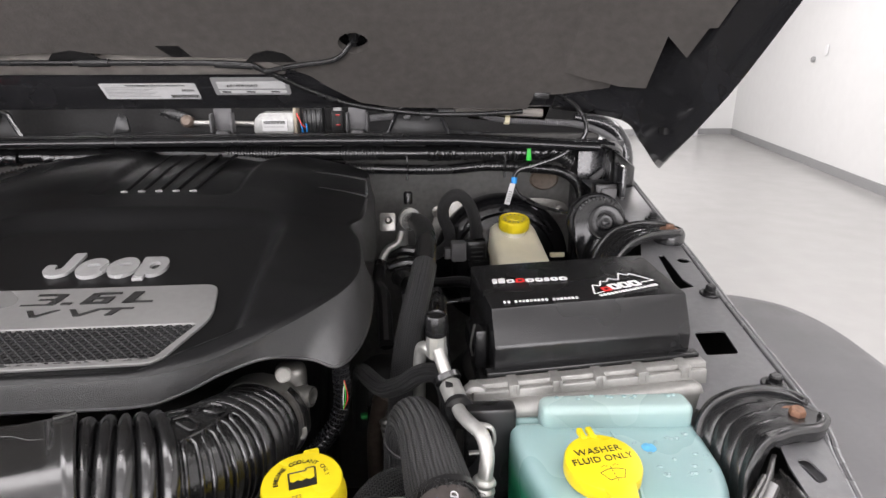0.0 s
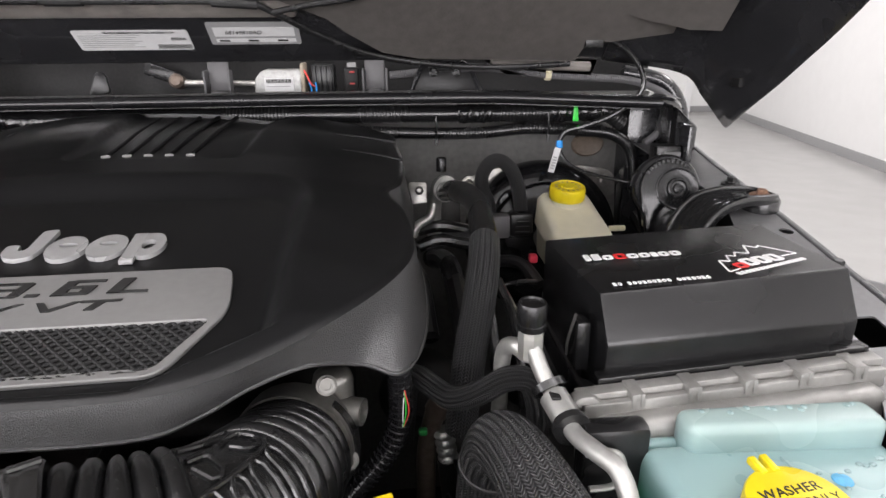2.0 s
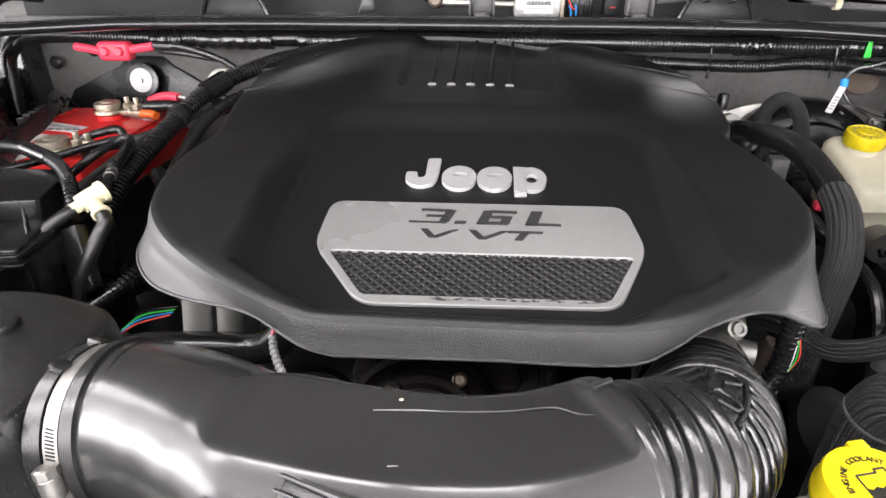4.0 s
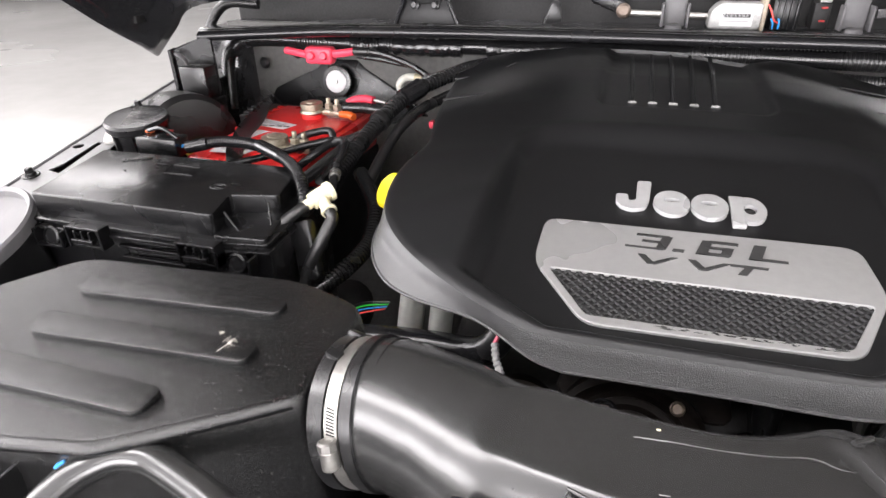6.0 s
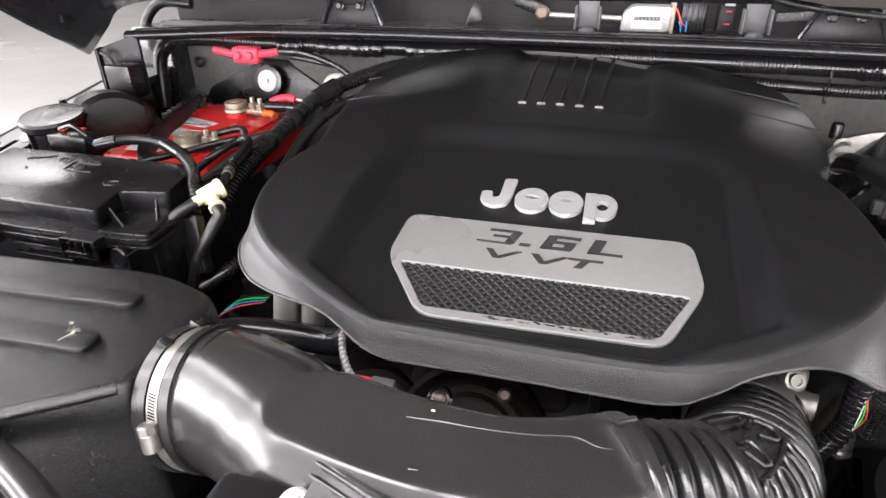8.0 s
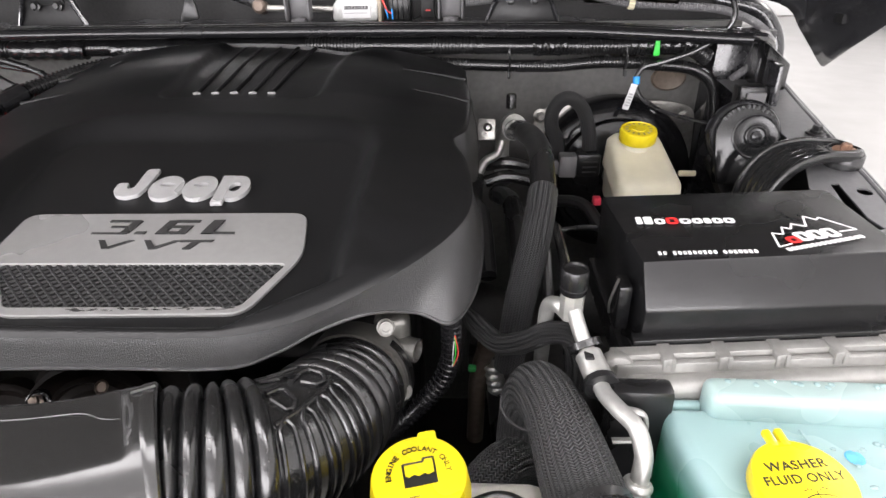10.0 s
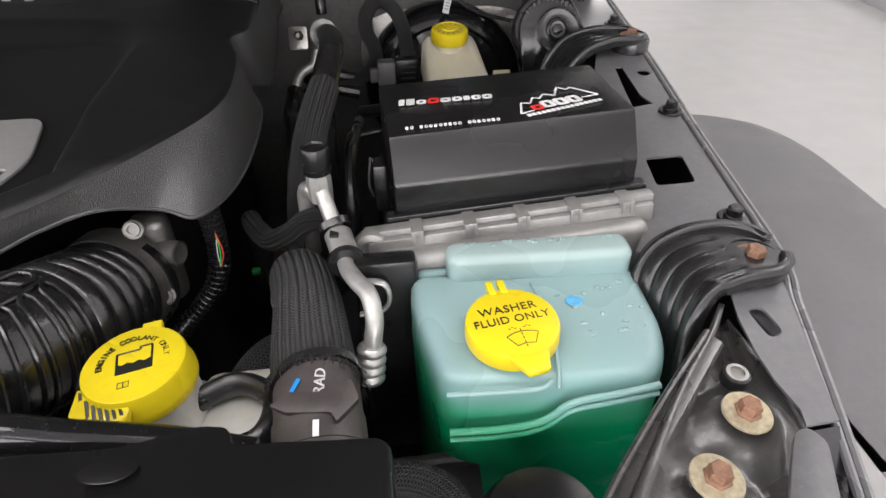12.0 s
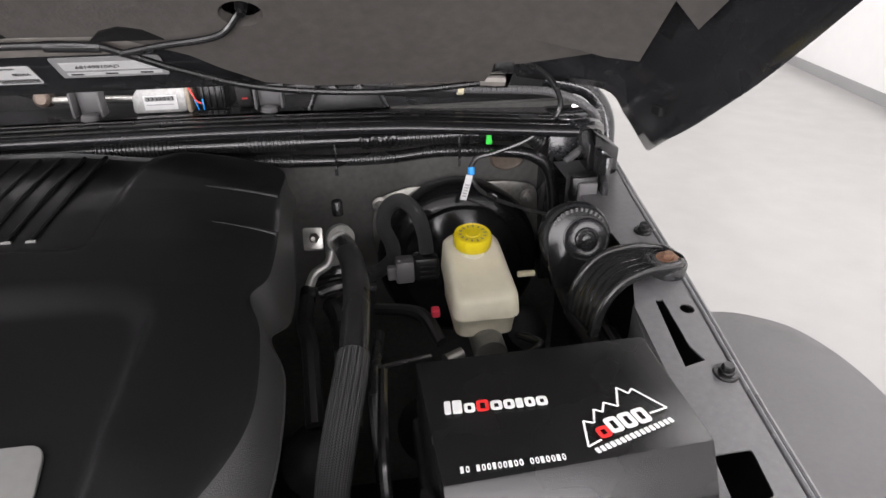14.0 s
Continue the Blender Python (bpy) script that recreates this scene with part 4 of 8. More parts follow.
hood_part("label_title", hood_text("VEHICLE EMISSION CONTROL INFORMATION", 0.0042, -0.012, 0.0565, bold=0.0001), BLACKINK, lab, smooth=False)
hood_part("label_code", hood_text("052AA", 0.0065, 0.033, 0.0455, bold=0.0002), BLACKINK, lab, smooth=False)
for i in range(7):
    y = 0.0525 - i * 0.0033
    hood_part("print_line", prism([(-0.087, y, 0.0018), (-0.012 - 0.006 * (i % 3), y, 0.0018), (-0.012 - 0.006 * (i % 3), y - 0.0009, 0.0018), (-0.087, y - 0.0009, 0.0018)], 0.0003), LABELGREY, lab, smooth=False)
bars = bmesh.new()
for i in range(26):
    x = 0.004 + i * 0.0016
    bars = join(bars, prism([(x, 0.036, 0.0018), (x + 0.0006 + 0.0004 * (i % 2), 0.036, 0.0018), (x + 0.0006 + 0.0004 * (i % 2), 0.0285, 0.0018), (x, 0.0285, 0.0018)], 0.0003))
hood_part("barcode", bars, BLACKINK, lab, smooth=False)
lab.location += HOOD.to_3x3() @ Vector((0.002, -0.0045, 0))
lab = hood_part("hand_written_label", hood_label(0.074, 0.187, 0.030, 0.068, LABELGREY), LABELGREY, None, "grey label with hand-written code", smooth=False)
hood_part("label_field", prism([(0.081, 0.060, 0.0018), (0.181, 0.060, 0.0018), (0.181, 0.0445, 0.0018), (0.081, 0.0445, 0.0018)], 0.0003), PAPER, lab, smooth=False)
hood_part("hand_writing", hood_text("68149810AD", 0.0085, 0.117, 0.0515, 0.0024, shear=0.25), BLACKINK, lab, smooth=False)
hood_part("label_field", prism([(0.081, 0.0405, 0.0018), (0.181, 0.0405, 0.0018), (0.181, 0.0345, 0.0018), (0.081, 0.0345, 0.0018)], 0.0003), PAPER, lab, smooth=False)
for u in (0.085, 0.121, 0.158):
    hood_part("hand_writing", prism([(u, 0.0392, 0.0024), (u + 0.013, 0.0387, 0.0024), (u + 0.013, 0.0362, 0.0024), (u, 0.0365, 0.0024)], 0.0003), BLACKINK, lab, smooth=False)
settle(hood)

# ---- cowl: wiper drive, brackets, lines ----
HINGE = material("matte_hinge_steel", (0.010, 0.010, 0.0105), 0.45, spec=0.4, vary=0.3, bump=0.15)
for cx in (0.383, -0.325):
    hb = thing("hinge_bracket", "black steel hood hinge bracket with two bolts", "hinge bracket", (cx, 1.09, 1.175), "hinge brackets")
    part("plate", prism([(-0.054, -0.02, 0.004), (0.054, -0.02, 0.004), (0.036, 0.022, 0.004), (0.028, 0.026, 0.004), (-0.028, 0.026, 0.004), (-0.036, 0.022, 0.004)], 0.008, 0.003, m=aim((cx, 1.09, 1.193), (0, -1, 0.15))), HINGE, hb)
    part("pressed_rim", tube([(cx - 0.052, 1.084, 1.176), (cx - 0.036, 1.083, 1.212), (cx - 0.026, 1.083, 1.217), (cx + 0.026, 1.083, 1.217), (cx + 0.036, 1.083, 1.212), (cx + 0.052, 1.084, 1.176)], 0.0035, 8, 0), PAINT, hb)
    for dx in (-0.018, 0.016):
        part("bolt", lathe([(0.0075, 0.0), (0.0075, 0.002), (0.0045, 0.003), (0.0045, 0.007)], 6, aim((cx + dx, 1.084, 1.204), (0, -1, 0.15))), PLASTIC, hb)
    part("arm", box(cx - 0.025, cx + 0.025, 1.085, 1.1, 1.205, 1.235, 0.003), HINGE, hb)
    settle(hb)
CANGREY = material("dull_zinc_can", (0.33, 0.33, 0.32), 0.42, metal=0.5, vary=0.25, scale=60)
CREAMTAPE = material("aged_cream_tape", (0.36, 0.31, 0.24), 0.6, vary=0.3, scale=90)
wm_ = thing("wiper_motor", "silver wiper motor with a white label", "wiper motor", (0.13, 1.14, 1.165))
part("motor_can", prism(rounded([(-0.002, -0.02, 0.0), (0.068, -0.02, 0.0), (0.070, 0.016, 0.0), (0.012, 0.016, 0.0), (0.0, 0.004, 0.0)], 0.006, 4), 0.036, 0.006, 3, m=pose(0.098, 1.119, 1.193, 90)), CANGREY, wm_)
part("can_flange", box(0.166, 0.172, 1.118, 1.158, 1.172, 1.218, 0.002), CREAMTAPE, wm_)
part("motor_label", box(0.112, 0.155, 1.1175, 1.1188, 1.178, 1.197, 0), PAPER, wm_, smooth=False)
for i in range(22):
    part("barcode_bar", box(0.115 + i * 0.0017, 0.1157 + i * 0.0017 + 0.0003 * (i % 3), 1.1168, 1.1174, 1.190, 1.1955, 0), BLACKINK, wm_, smooth=False)
part("print_line", box(0.115, 0.150, 1.1168, 1.1174, 1.1845, 1.1855, 0), LABELGREY, wm_, smooth=False)
part("gear_housing", box(0.180, 0.216, 1.128, 1.16, 1.172, 1.216, 0.004), PLASTIC, wm_)
for i in range(4):
    part("housing_rib", box(0.186 + i * 0.008, 0.1885 + i * 0.008, 1.124, 1.13, 1.175, 1.214, 0.0008), PLASTIC, wm_)
part("connector", box(0.231, 0.252, 1.122, 1.15, 1.175, 1.211, 0.003), DEEP, wm_)
part("white_tag", box(0.236, 0.250, 1.12, 1.124, 1.211, 1.218, 0.001), LABELGREY, wm_, smooth=False)
part("red_clip", box(0.239, 0.247, 1.1195, 1.122, 1.203, 1.2055, 0.0006), DARKRED, wm_, smooth=False)
part("red_clip", box(0.239, 0.247, 1.1195, 1.122, 1.186, 1.1885, 0.0006), DARKRED, wm_, smooth=False)
part("wire", tube([(0.172, 1.118, 1.208), (0.177, 1.114, 1.198), (0.182, 1.113, 1.188), (0.188, 1.116, 1.184)], 0.0012, 6), WIRE_RED, wm_)
part("wire", tube([(0.178, 1.117, 1.19), (0.181, 1.113, 1.184), (0.182, 1.114, 1.176)], 0.0011, 6), BLUE, wm_)
part("wire", tube([(0.188, 1.117, 1.19), (0.189, 1.114, 1.184), (0.189, 1.114, 1.176)], 0.0011, 6), BLUE, wm_)
settle(wm_)
lk = thing("wiper_linkage", "grey metal wiper crank and rod", "wiper linkage", (0.0, 1.15, 1.165))
part("rod", tube([(-0.02, 1.15, 1.190), (0.098, 1.15, 1.187)], 0.005, 12, 0), STEEL, lk)
part("pivot", lathe([(0.011, -0.012), (0.011, 0.004), (0.007, 0.008)], 20, aim((-0.024, 1.146, 1.193), (0, -1, 0.2))), OLDPIPE, lk)
part("crank", box(-0.075, -0.02, 1.15, 1.158, 1.188, 1.208, 0.003, m=pose(-0.03, 1.15, 1.195, 0, 0, 0) @ pose(0, 0, 0, 0, 20, 0) @ pose(0.03, -1.15, -1.195)), PLASTIC, lk)
part("lever", prism(rounded([(-0.014, -0.016, 0.0), (0.016, -0.012, 0.0), (0.012, 0.018, 0.0), (0.0, 0.02, 0.0)], 0.006, 3), 0.008, 0.002, m=aim((-0.13, 1.12, 1.19), (0.2, -1, 0.1))), PLASTIC, lk)
settle(lk)
for cx in (0.049, 0.278):
    br = thing("cowl_clip", "grey plastic cowl clip with side ribs", "clip", (cx, 1.105, 1.17), "cowl clips")
    part("back", box(cx - 0.015, cx + 0.015, 1.108, 1.113, 1.178, 1.222, 0.002), FLARE, br)
    part("rib", box(cx - 0.019, cx - 0.0155, 1.092, 1.113, 1.178, 1.21, 0.0015), FLARE, br)
    part("rib", box(cx + 0.0155, cx + 0.019, 1.092, 1.113, 1.178, 1.21, 0.0015), FLARE, br)
    part("foot", lathe([(0.012, 0.0), (0.011, 0.006), (0.008, 0.008)], 20, pose(cx, 1.098, 1.174)), FLARE, br)
    settle(br)
ln = thing("cowl_line", "grey corrugated line bending round the cowl", "hose", (0.6, 1.06, 1.17))
part("line", tube([(0.30, 1.10, 1.200), (0.38, 1.10, 1.206), (0.444, 1.075, 1.210), (0.535, 1.07, 1.199), (0.61, 1.07, 1.194), (0.663, 1.065, 1.189), (0.706, 1.05, 1.172), (0.722, 1.04, 1.15), (0.705, 1.035, 1.122), (0.676, 1.03, 1.10)], 0.0052, 10, 8, ring=(0.0035, 0.0007)), FLARE, ln)
part("joint", tube([(0.53, 1.07, 1.1995), (0.538, 1.07, 1.199)], 0.0085, 10, 0), CREAM, ln)
settle(ln)
sw = thing("sensor_cable", "thin black cable with blue plug and paper tag", "cable", (0.56, 1.0, 1.06))
part("cable", tube([(0.572, 0.985, 1.249), (0.60, 0.99, 1.246), (0.632, 0.995, 1.226), (0.65, 0.995, 1.196), (0.642, 0.995, 1.172), (0.61, 0.995, 1.148), (0.568, 0.995, 1.133), (0.545, 0.998, 1.126), (0.536, 1.0, 1.112)], 0.0036, 10), RUBBER, sw)
part("cable", tube([(0.536, 1.0, 1.105), (0.545, 0.99, 1.086), (0.571, 0.98, 1.071), (0.62, 0.95, 1.063), (0.665, 0.93, 1.06)], 0.0026, 8), RUBBER, sw)
part("plug", tube([(0.537, 1.0, 1.113), (0.537, 0.998, 1.103)], 0.0048, 10, 0), BLUE, sw)
part("paper_tag", box(-0.0045, 0.0045, -0.0006, 0.0006, -0.036, 0.0, 0, m=pose(0.534, 0.994, 1.104, 0, 14, 0)), PAPER, sw, smooth=False)
for i in range(5):
    part("tag_print", box(-0.0028, 0.0028, -0.0011, -0.0007, -0.031 + i * 0.004, -0.029 + i * 0.004, 0, m=pose(0.534, 0.994, 1.104, 0, 14, 0)), LABELGREY, sw, smooth=False)
settle(sw)
gc = thing("green_clip", "bright green plastic marker clip on the loom", "clip", (0.563, 1.02, 1.12))
part("marker", prism(rounded([(-0.0045, 0.0, 0.0), (0.0045, 0.0, 0.0), (0.002, 0.024, 0.0), (-0.002, 0.024, 0.0)], 0.0015, 2), 0.003, 0.0005, m=aim((0.563, 1.012, 1.138), (0, -1, 0.1))), GREEN, gc)
settle(gc)

# ---- looms on the firewall ----
har = thing("firewall_harness", "corrugated black wiring looms along the firewall", "wiring loom", (0, 1.03, 1.06))
part("main_loom", tube([(-0.66, 1.0, 1.04), (-0.662, 1.015, 1.11), (-0.648, 1.02, 1.138), (-0.60, 1.028, 1.154), (-0.4, 1.032, 1.151), (-0.1, 1.038, 1.152), (0.25, 1.032, 1.151), (0.45, 1.03, 1.149), (0.60, 1.03, 1.147), (0.64, 1.03, 1.13)], 0.0108, 14, 8, ring=(0.0048, 0.0014)), LOOM, har)
part("lower_loom", tube([(0.2, 1.03, 1.130), (0.30, 1.03, 1.125), (0.42, 1.03, 1.122), (0.5, 1.03, 1.127), (0.58, 1.03, 1.122), (0.625, 1.025, 1.115), (0.652, 1.02, 1.09), (0.66, 1.01, 1.03)], 0.0078, 12, 8, ring=(0.0042, 0.0012)), LOOM, har)
for x0, x1 in ((-0.43, -0.385), (-0.36, -0.25), (-0.21, -0.12), (0.395, 0.445), (0.53, 0.62)):
    ps = [(x0 + (x1 - x0) * i / 8, 1.031, 1.1495 + 0.0008 * math.sin(i * 2.1)) for i in range(9)]
    part("tape_wrap", tube(ps, lambda q: 0.0134 + 0.0008 * math.sin(q * 37) + 0.0004 * math.sin(q * 91), 16, 4), TAPE, har)
for x, z in ((0.362, 1.135), (0.523, 1.137)):
    part("cable_tie", tube([(x, 1.014, z + 0.014), (x + 0.001, 1.0125, z), (x + 0.001, 1.016, z - 0.018)], 0.0015, 6), RUBBER, har)
    part("tie_tail", box(x - 0.002, x + 0.002, 1.008, 1.013, z - 0.026, z - 0.016, 0.0006), RUBBER, har, smooth=False)
settle(har)

# ---- brake booster, its plate, and the firewall fittings ----
bo = thing("brake_booster", "round black brake booster on a grey plate", "brake booster", (0.53, 1.03, 0.86))
part("shell", lathe([(0.118, -0.02), (0.12, 0.0), (0.116, 0.018), (0.104, 0.03), (0.09, 0.034), (0.086, 0.041), (0.055, 0.05), (0.04, 0.052)], 56, aim((0.527, 1.045, 0.955), (0, -1, 0.12))), GLOSS, bo)
part("plate", prism(rounded([(-0.125, 0.0, 0.0), (-0.115, 0.045, 0.0), (-0.07, 0.06, 0.0), (0.08, 0.06, 0.0), (0.125, 0.05, 0.0), (0.13, -0.05, 0.0), (-0.12, -0.05, 0.0)], 0.018, 4), 0.004, 0.001, m=aim((0.527, 1.07, 1.0), (0, -1, 0.05))), STEEL, bo, "dull grey steel plate")
for x, z in ((0.635, 1.037), (0.416, 1.04)):
    part("plate_nut", lathe([(0.011, 0.0), (0.011, 0.002), (0.0068, 0.003), (0.0068, 0.009), (0.004, 0.012)], 16, aim((x, 1.064, z), (0, -1, 0.05))), STEEL, bo)
settle(bo)
gm = thing("firewall_grommet", "dark oval rubber grommet in the firewall", "grommet", (0.61, 1.08, 1.08))
part("ring", lathe([(0.021, 0.0), (0.024, 0.003), (0.021, 0.006), (0.012, 0.004)], 28, aim((0.607, 1.086, 1.092), (0, -1, 0)) @ Matrix.Diagonal((1.1, 0.8, 1, 1))), GROMMET, gm)
settle(gm)
sv = thing("service_valve", "metal heater fitting with black valve cap", "fitting", (0.362, 0.92, 1.02))
part("stub", tube([(0.352, 0.935, 1.0), (0.352, 0.93, 1.045), (0.358, 0.915, 1.068), (0.363, 0.905, 1.071)], 0.0095, 16), ALUTUBE, sv)
part("clamp_ring", tube([(0.362, 0.907, 1.0715), (0.3645, 0.8995, 1.0725)], 0.0168, 24, 0), ALUTUBE, sv)
part("valve_cap", lathe([(0.0068, 0.0), (0.0068, 0.016), (0.0056, 0.018)], 16, aim((0.362, 0.935, 1.088), (0, 0, 1))), PLASTIC, sv)
part("tab", prism(rounded([(-0.012, -0.014, 0.0), (0.012, -0.014, 0.0), (0.012, 0.014, 0.0), (-0.012, 0.014, 0.0)], 0.004, 3), 0.003, 0.0008, m=aim((0.330, 0.925, 1.062), (-0.1, -1, 0.3))), STEEL, sv, "pale metal bracket tab")
part("tab_bolt", lathe([(0.006, 0.0), (0.006, 0.004), (0.003, 0.008)], 6, aim((0.332, 0.921, 1.066), (-0.1, -1, 0.3))), STEEL, sv)
part("lower_tube", tube([(0.352, 0.925, 1.05), (0.345, 0.92, 1.03), (0.328, 0.915, 1.02), (0.318, 0.91, 1.0)], 0.006, 12), ALUTUBE, sv)
settle(sv)
lp = thing("vacuum_hose", "black woven hose looping up by the booster", "hose", (0.44, 0.92, 0.98))
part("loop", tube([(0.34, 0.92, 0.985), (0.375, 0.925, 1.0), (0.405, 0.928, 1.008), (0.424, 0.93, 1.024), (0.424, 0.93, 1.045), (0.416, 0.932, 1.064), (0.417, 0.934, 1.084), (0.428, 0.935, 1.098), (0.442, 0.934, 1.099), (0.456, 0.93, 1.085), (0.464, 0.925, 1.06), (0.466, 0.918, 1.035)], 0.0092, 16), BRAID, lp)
part("elbow_plug", box(0.448, 0.48, 0.90, 0.925, 1.004, 1.036, 0.005), PLASTIC, lp, "black plug")
for i in range(3):
    part("plug_rib", box(0.456, 0.474, 0.898, 0.9005, 1.010 + i * 0.007, 1.0125 + i * 0.007, 0.0006), PLASTIC, lp, smooth=False)
part("grey_plug", box(0.426, 0.449, 0.9, 0.922, 1.003, 1.033, 0.003), FLARE, lp, "grey connector body")
part("grey_clip", box(0.416, 0.427, 0.905, 0.915, 1.006, 1.024, 0.002), FLARE, lp)
settle(lp)
th = thing("dark_tubing", "dark hoses and lines between engine and firewall", "hose", (0.36, 0.8, 0.9), kind="stuff")
for pts, r in ((((0.318, 0.91, 1.0), (0.315, 0.86, 0.985), (0.325, 0.80, 0.99), (0.33, 0.72, 0.96)), 0.01), (((0.345, 0.9, 0.98), (0.36, 0.82, 1.0), (0.365, 0.7, 0.97)), 0.012), (((0.40, 0.9, 0.97), (0.45, 0.86, 0.985), (0.47, 0.82, 0.97)), 0.008), (((0.33, 0.93, 1.01), (0.36, 0.925, 1.016), (0.40, 0.928, 1.006)), 0.0085), (((0.33, 0.92, 0.99), (0.36, 0.92, 0.998), (0.40, 0.92, 0.99)), 0.0085), (((0.62, 0.9, 1.03), (0.63, 0.83, 0.99), (0.64, 0.75, 0.98), (0.64, 0.68, 0.96)), 0.012), (((0.64, 0.88, 1.03), (0.655, 0.81, 0.99), (0.66, 0.72, 0.98)), 0.008), (((0.56, 0.82, 0.97), (0.575, 0.78, 0.985), (0.545, 0.76, 0.985), (0.50, 0.765, 0.975)), 0.005), (((0.40, 0.82, 0.99), (0.39, 0.72, 0.995), (0.392, 0.66, 0.94)), 0.006), (((0.395, 0.75, 1.0), (0.43, 0.75, 1.005), (0.45, 0.76, 1.0)), 0.003), (((0.40, 0.72, 1.02), (0.395, 0.60, 1.02), (0.40, 0.56, 0.9)), 0.005)):
    part("line", tube(list(pts), r, 10), RUBBER, th)
settle(th)
mc = thing("brake_master_cylinder", "grey cast brake master cylinder under the reservoir", "master cylinder", (0.52, 0.84, 0.9))
part("cylinder", tube([(0.522, 0.99, 0.972), (0.522, 0.79, 0.968)], 0.019, 20, 0), ALU, mc)
part("port", tube([(0.49, 0.80, 0.968), (0.47, 0.79, 0.968)], 0.007, 12, 0), ALU, mc)
part("sensor_tip", box(0.57, 0.592, 0.868, 0.874, 1.018, 1.025, 0.002), CREAM, mc)
part("red_clip", box(0.462, 0.472, 0.84, 0.852, 0.99, 1.0, 0.002), REDRUBBER, mc)
settle(mc)

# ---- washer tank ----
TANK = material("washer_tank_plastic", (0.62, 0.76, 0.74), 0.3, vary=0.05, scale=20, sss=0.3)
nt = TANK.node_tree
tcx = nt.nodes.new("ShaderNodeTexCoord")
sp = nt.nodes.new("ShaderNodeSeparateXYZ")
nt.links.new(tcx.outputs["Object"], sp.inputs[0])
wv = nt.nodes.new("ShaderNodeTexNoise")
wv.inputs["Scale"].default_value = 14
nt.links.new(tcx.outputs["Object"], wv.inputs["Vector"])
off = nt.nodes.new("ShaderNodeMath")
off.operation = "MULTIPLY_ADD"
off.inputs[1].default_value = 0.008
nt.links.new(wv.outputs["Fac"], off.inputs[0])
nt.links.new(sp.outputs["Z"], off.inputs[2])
# tank colour by height: fluid green below, darker towards the bottom, pale above
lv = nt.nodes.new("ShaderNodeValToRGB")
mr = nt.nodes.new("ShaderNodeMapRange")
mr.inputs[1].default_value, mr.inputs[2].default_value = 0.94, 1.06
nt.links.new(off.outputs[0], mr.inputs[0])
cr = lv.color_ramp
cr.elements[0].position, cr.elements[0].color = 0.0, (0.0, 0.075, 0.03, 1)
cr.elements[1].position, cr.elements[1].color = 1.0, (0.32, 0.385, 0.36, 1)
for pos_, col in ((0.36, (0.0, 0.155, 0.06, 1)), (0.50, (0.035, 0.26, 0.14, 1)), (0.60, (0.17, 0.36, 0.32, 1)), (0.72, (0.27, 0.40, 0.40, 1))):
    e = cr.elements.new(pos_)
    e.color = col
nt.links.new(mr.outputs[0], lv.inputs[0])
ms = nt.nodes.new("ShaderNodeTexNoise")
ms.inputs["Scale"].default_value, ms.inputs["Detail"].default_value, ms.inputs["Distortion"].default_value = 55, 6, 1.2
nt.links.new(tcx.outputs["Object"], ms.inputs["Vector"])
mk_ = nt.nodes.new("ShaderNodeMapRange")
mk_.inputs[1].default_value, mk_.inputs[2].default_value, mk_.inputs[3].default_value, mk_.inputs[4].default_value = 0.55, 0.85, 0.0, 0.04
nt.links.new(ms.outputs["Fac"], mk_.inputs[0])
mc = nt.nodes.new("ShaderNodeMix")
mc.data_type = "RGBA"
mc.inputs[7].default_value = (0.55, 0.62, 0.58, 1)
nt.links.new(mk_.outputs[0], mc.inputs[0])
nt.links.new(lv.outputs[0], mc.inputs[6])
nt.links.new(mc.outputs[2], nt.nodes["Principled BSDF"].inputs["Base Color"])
TANKTOP = material("washer_tank_bumps", (0.27, 0.38, 0.38), 0.06, vary=0.04, spec=0.8)
tank = thing("washer_tank", "translucent washer fluid tank with green fluid", "fluid tank", (0.51, 0.4, 0.85))
low = rounded([(0.434, 0.43), (0.447, 0.362), (0.497, 0.356), (0.512, 0.3555), (0.566, 0.354), (0.581, 0.384), (0.584, 0.452), (0.436, 0.455)], [0.016, 0.014, 0.01, 0.01, 0.014, 0.016, 0.006, 0.006], 4)


def tank_z(x, y):
    return 1.0220 + 0.003 * smooth(y, 0.37, 0.43) - 0.0025 * smooth(0.37 - y, 0.0, 0.014)


bm = bmesh.new()
rings = []
cxy = (0.51, 0.408)
k = len(low)
for s_, dz in ((0.02, 0), (0.35, 0), (0.65, 0), (0.86, 0), (0.93, -0.0008), (0.97, -0.003), (0.993, -0.007), (1.0, -0.013)):
    rings.append([bm.verts.new((cxy[0] + (p[0] - cxy[0]) * s_, cxy[1] + (p[1] - cxy[1]) * s_, tank_z(cxy[0] + (p[0] - cxy[0]) * s_, cxy[1] + (p[1] - cxy[1]) * s_) + dz)) for p in low])
for z, gr in ((1.000, 1.0), (0.992, 1.004), (0.984, 1.0), (0.94, 0.99), (0.86, 0.97)):
    rings.append([bm.verts.new((cxy[0] + (p[0] - cxy[0]) * gr, cxy[1] + (p[1] - cxy[1]) * gr, z)) for p in low])
for a, b in zip(rings, rings[1:]):
    for i in range(k):
        bm.faces.new((a[i], a[(i + 1) % k], b[(i + 1) % k], b[i]))
bm.faces.new(rings[0][::-1])
bm.faces.new(rings[-1])
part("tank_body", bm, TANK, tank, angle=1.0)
bm = prism(rounded([(0.460, 0.4435, 1.0425), (0.580, 0.4375, 1.0425), (0.581, 0.463, 1.0425), (0.460, 0.466, 1.0425)], 0.009, 5), 0.03, 0.0062, 5)
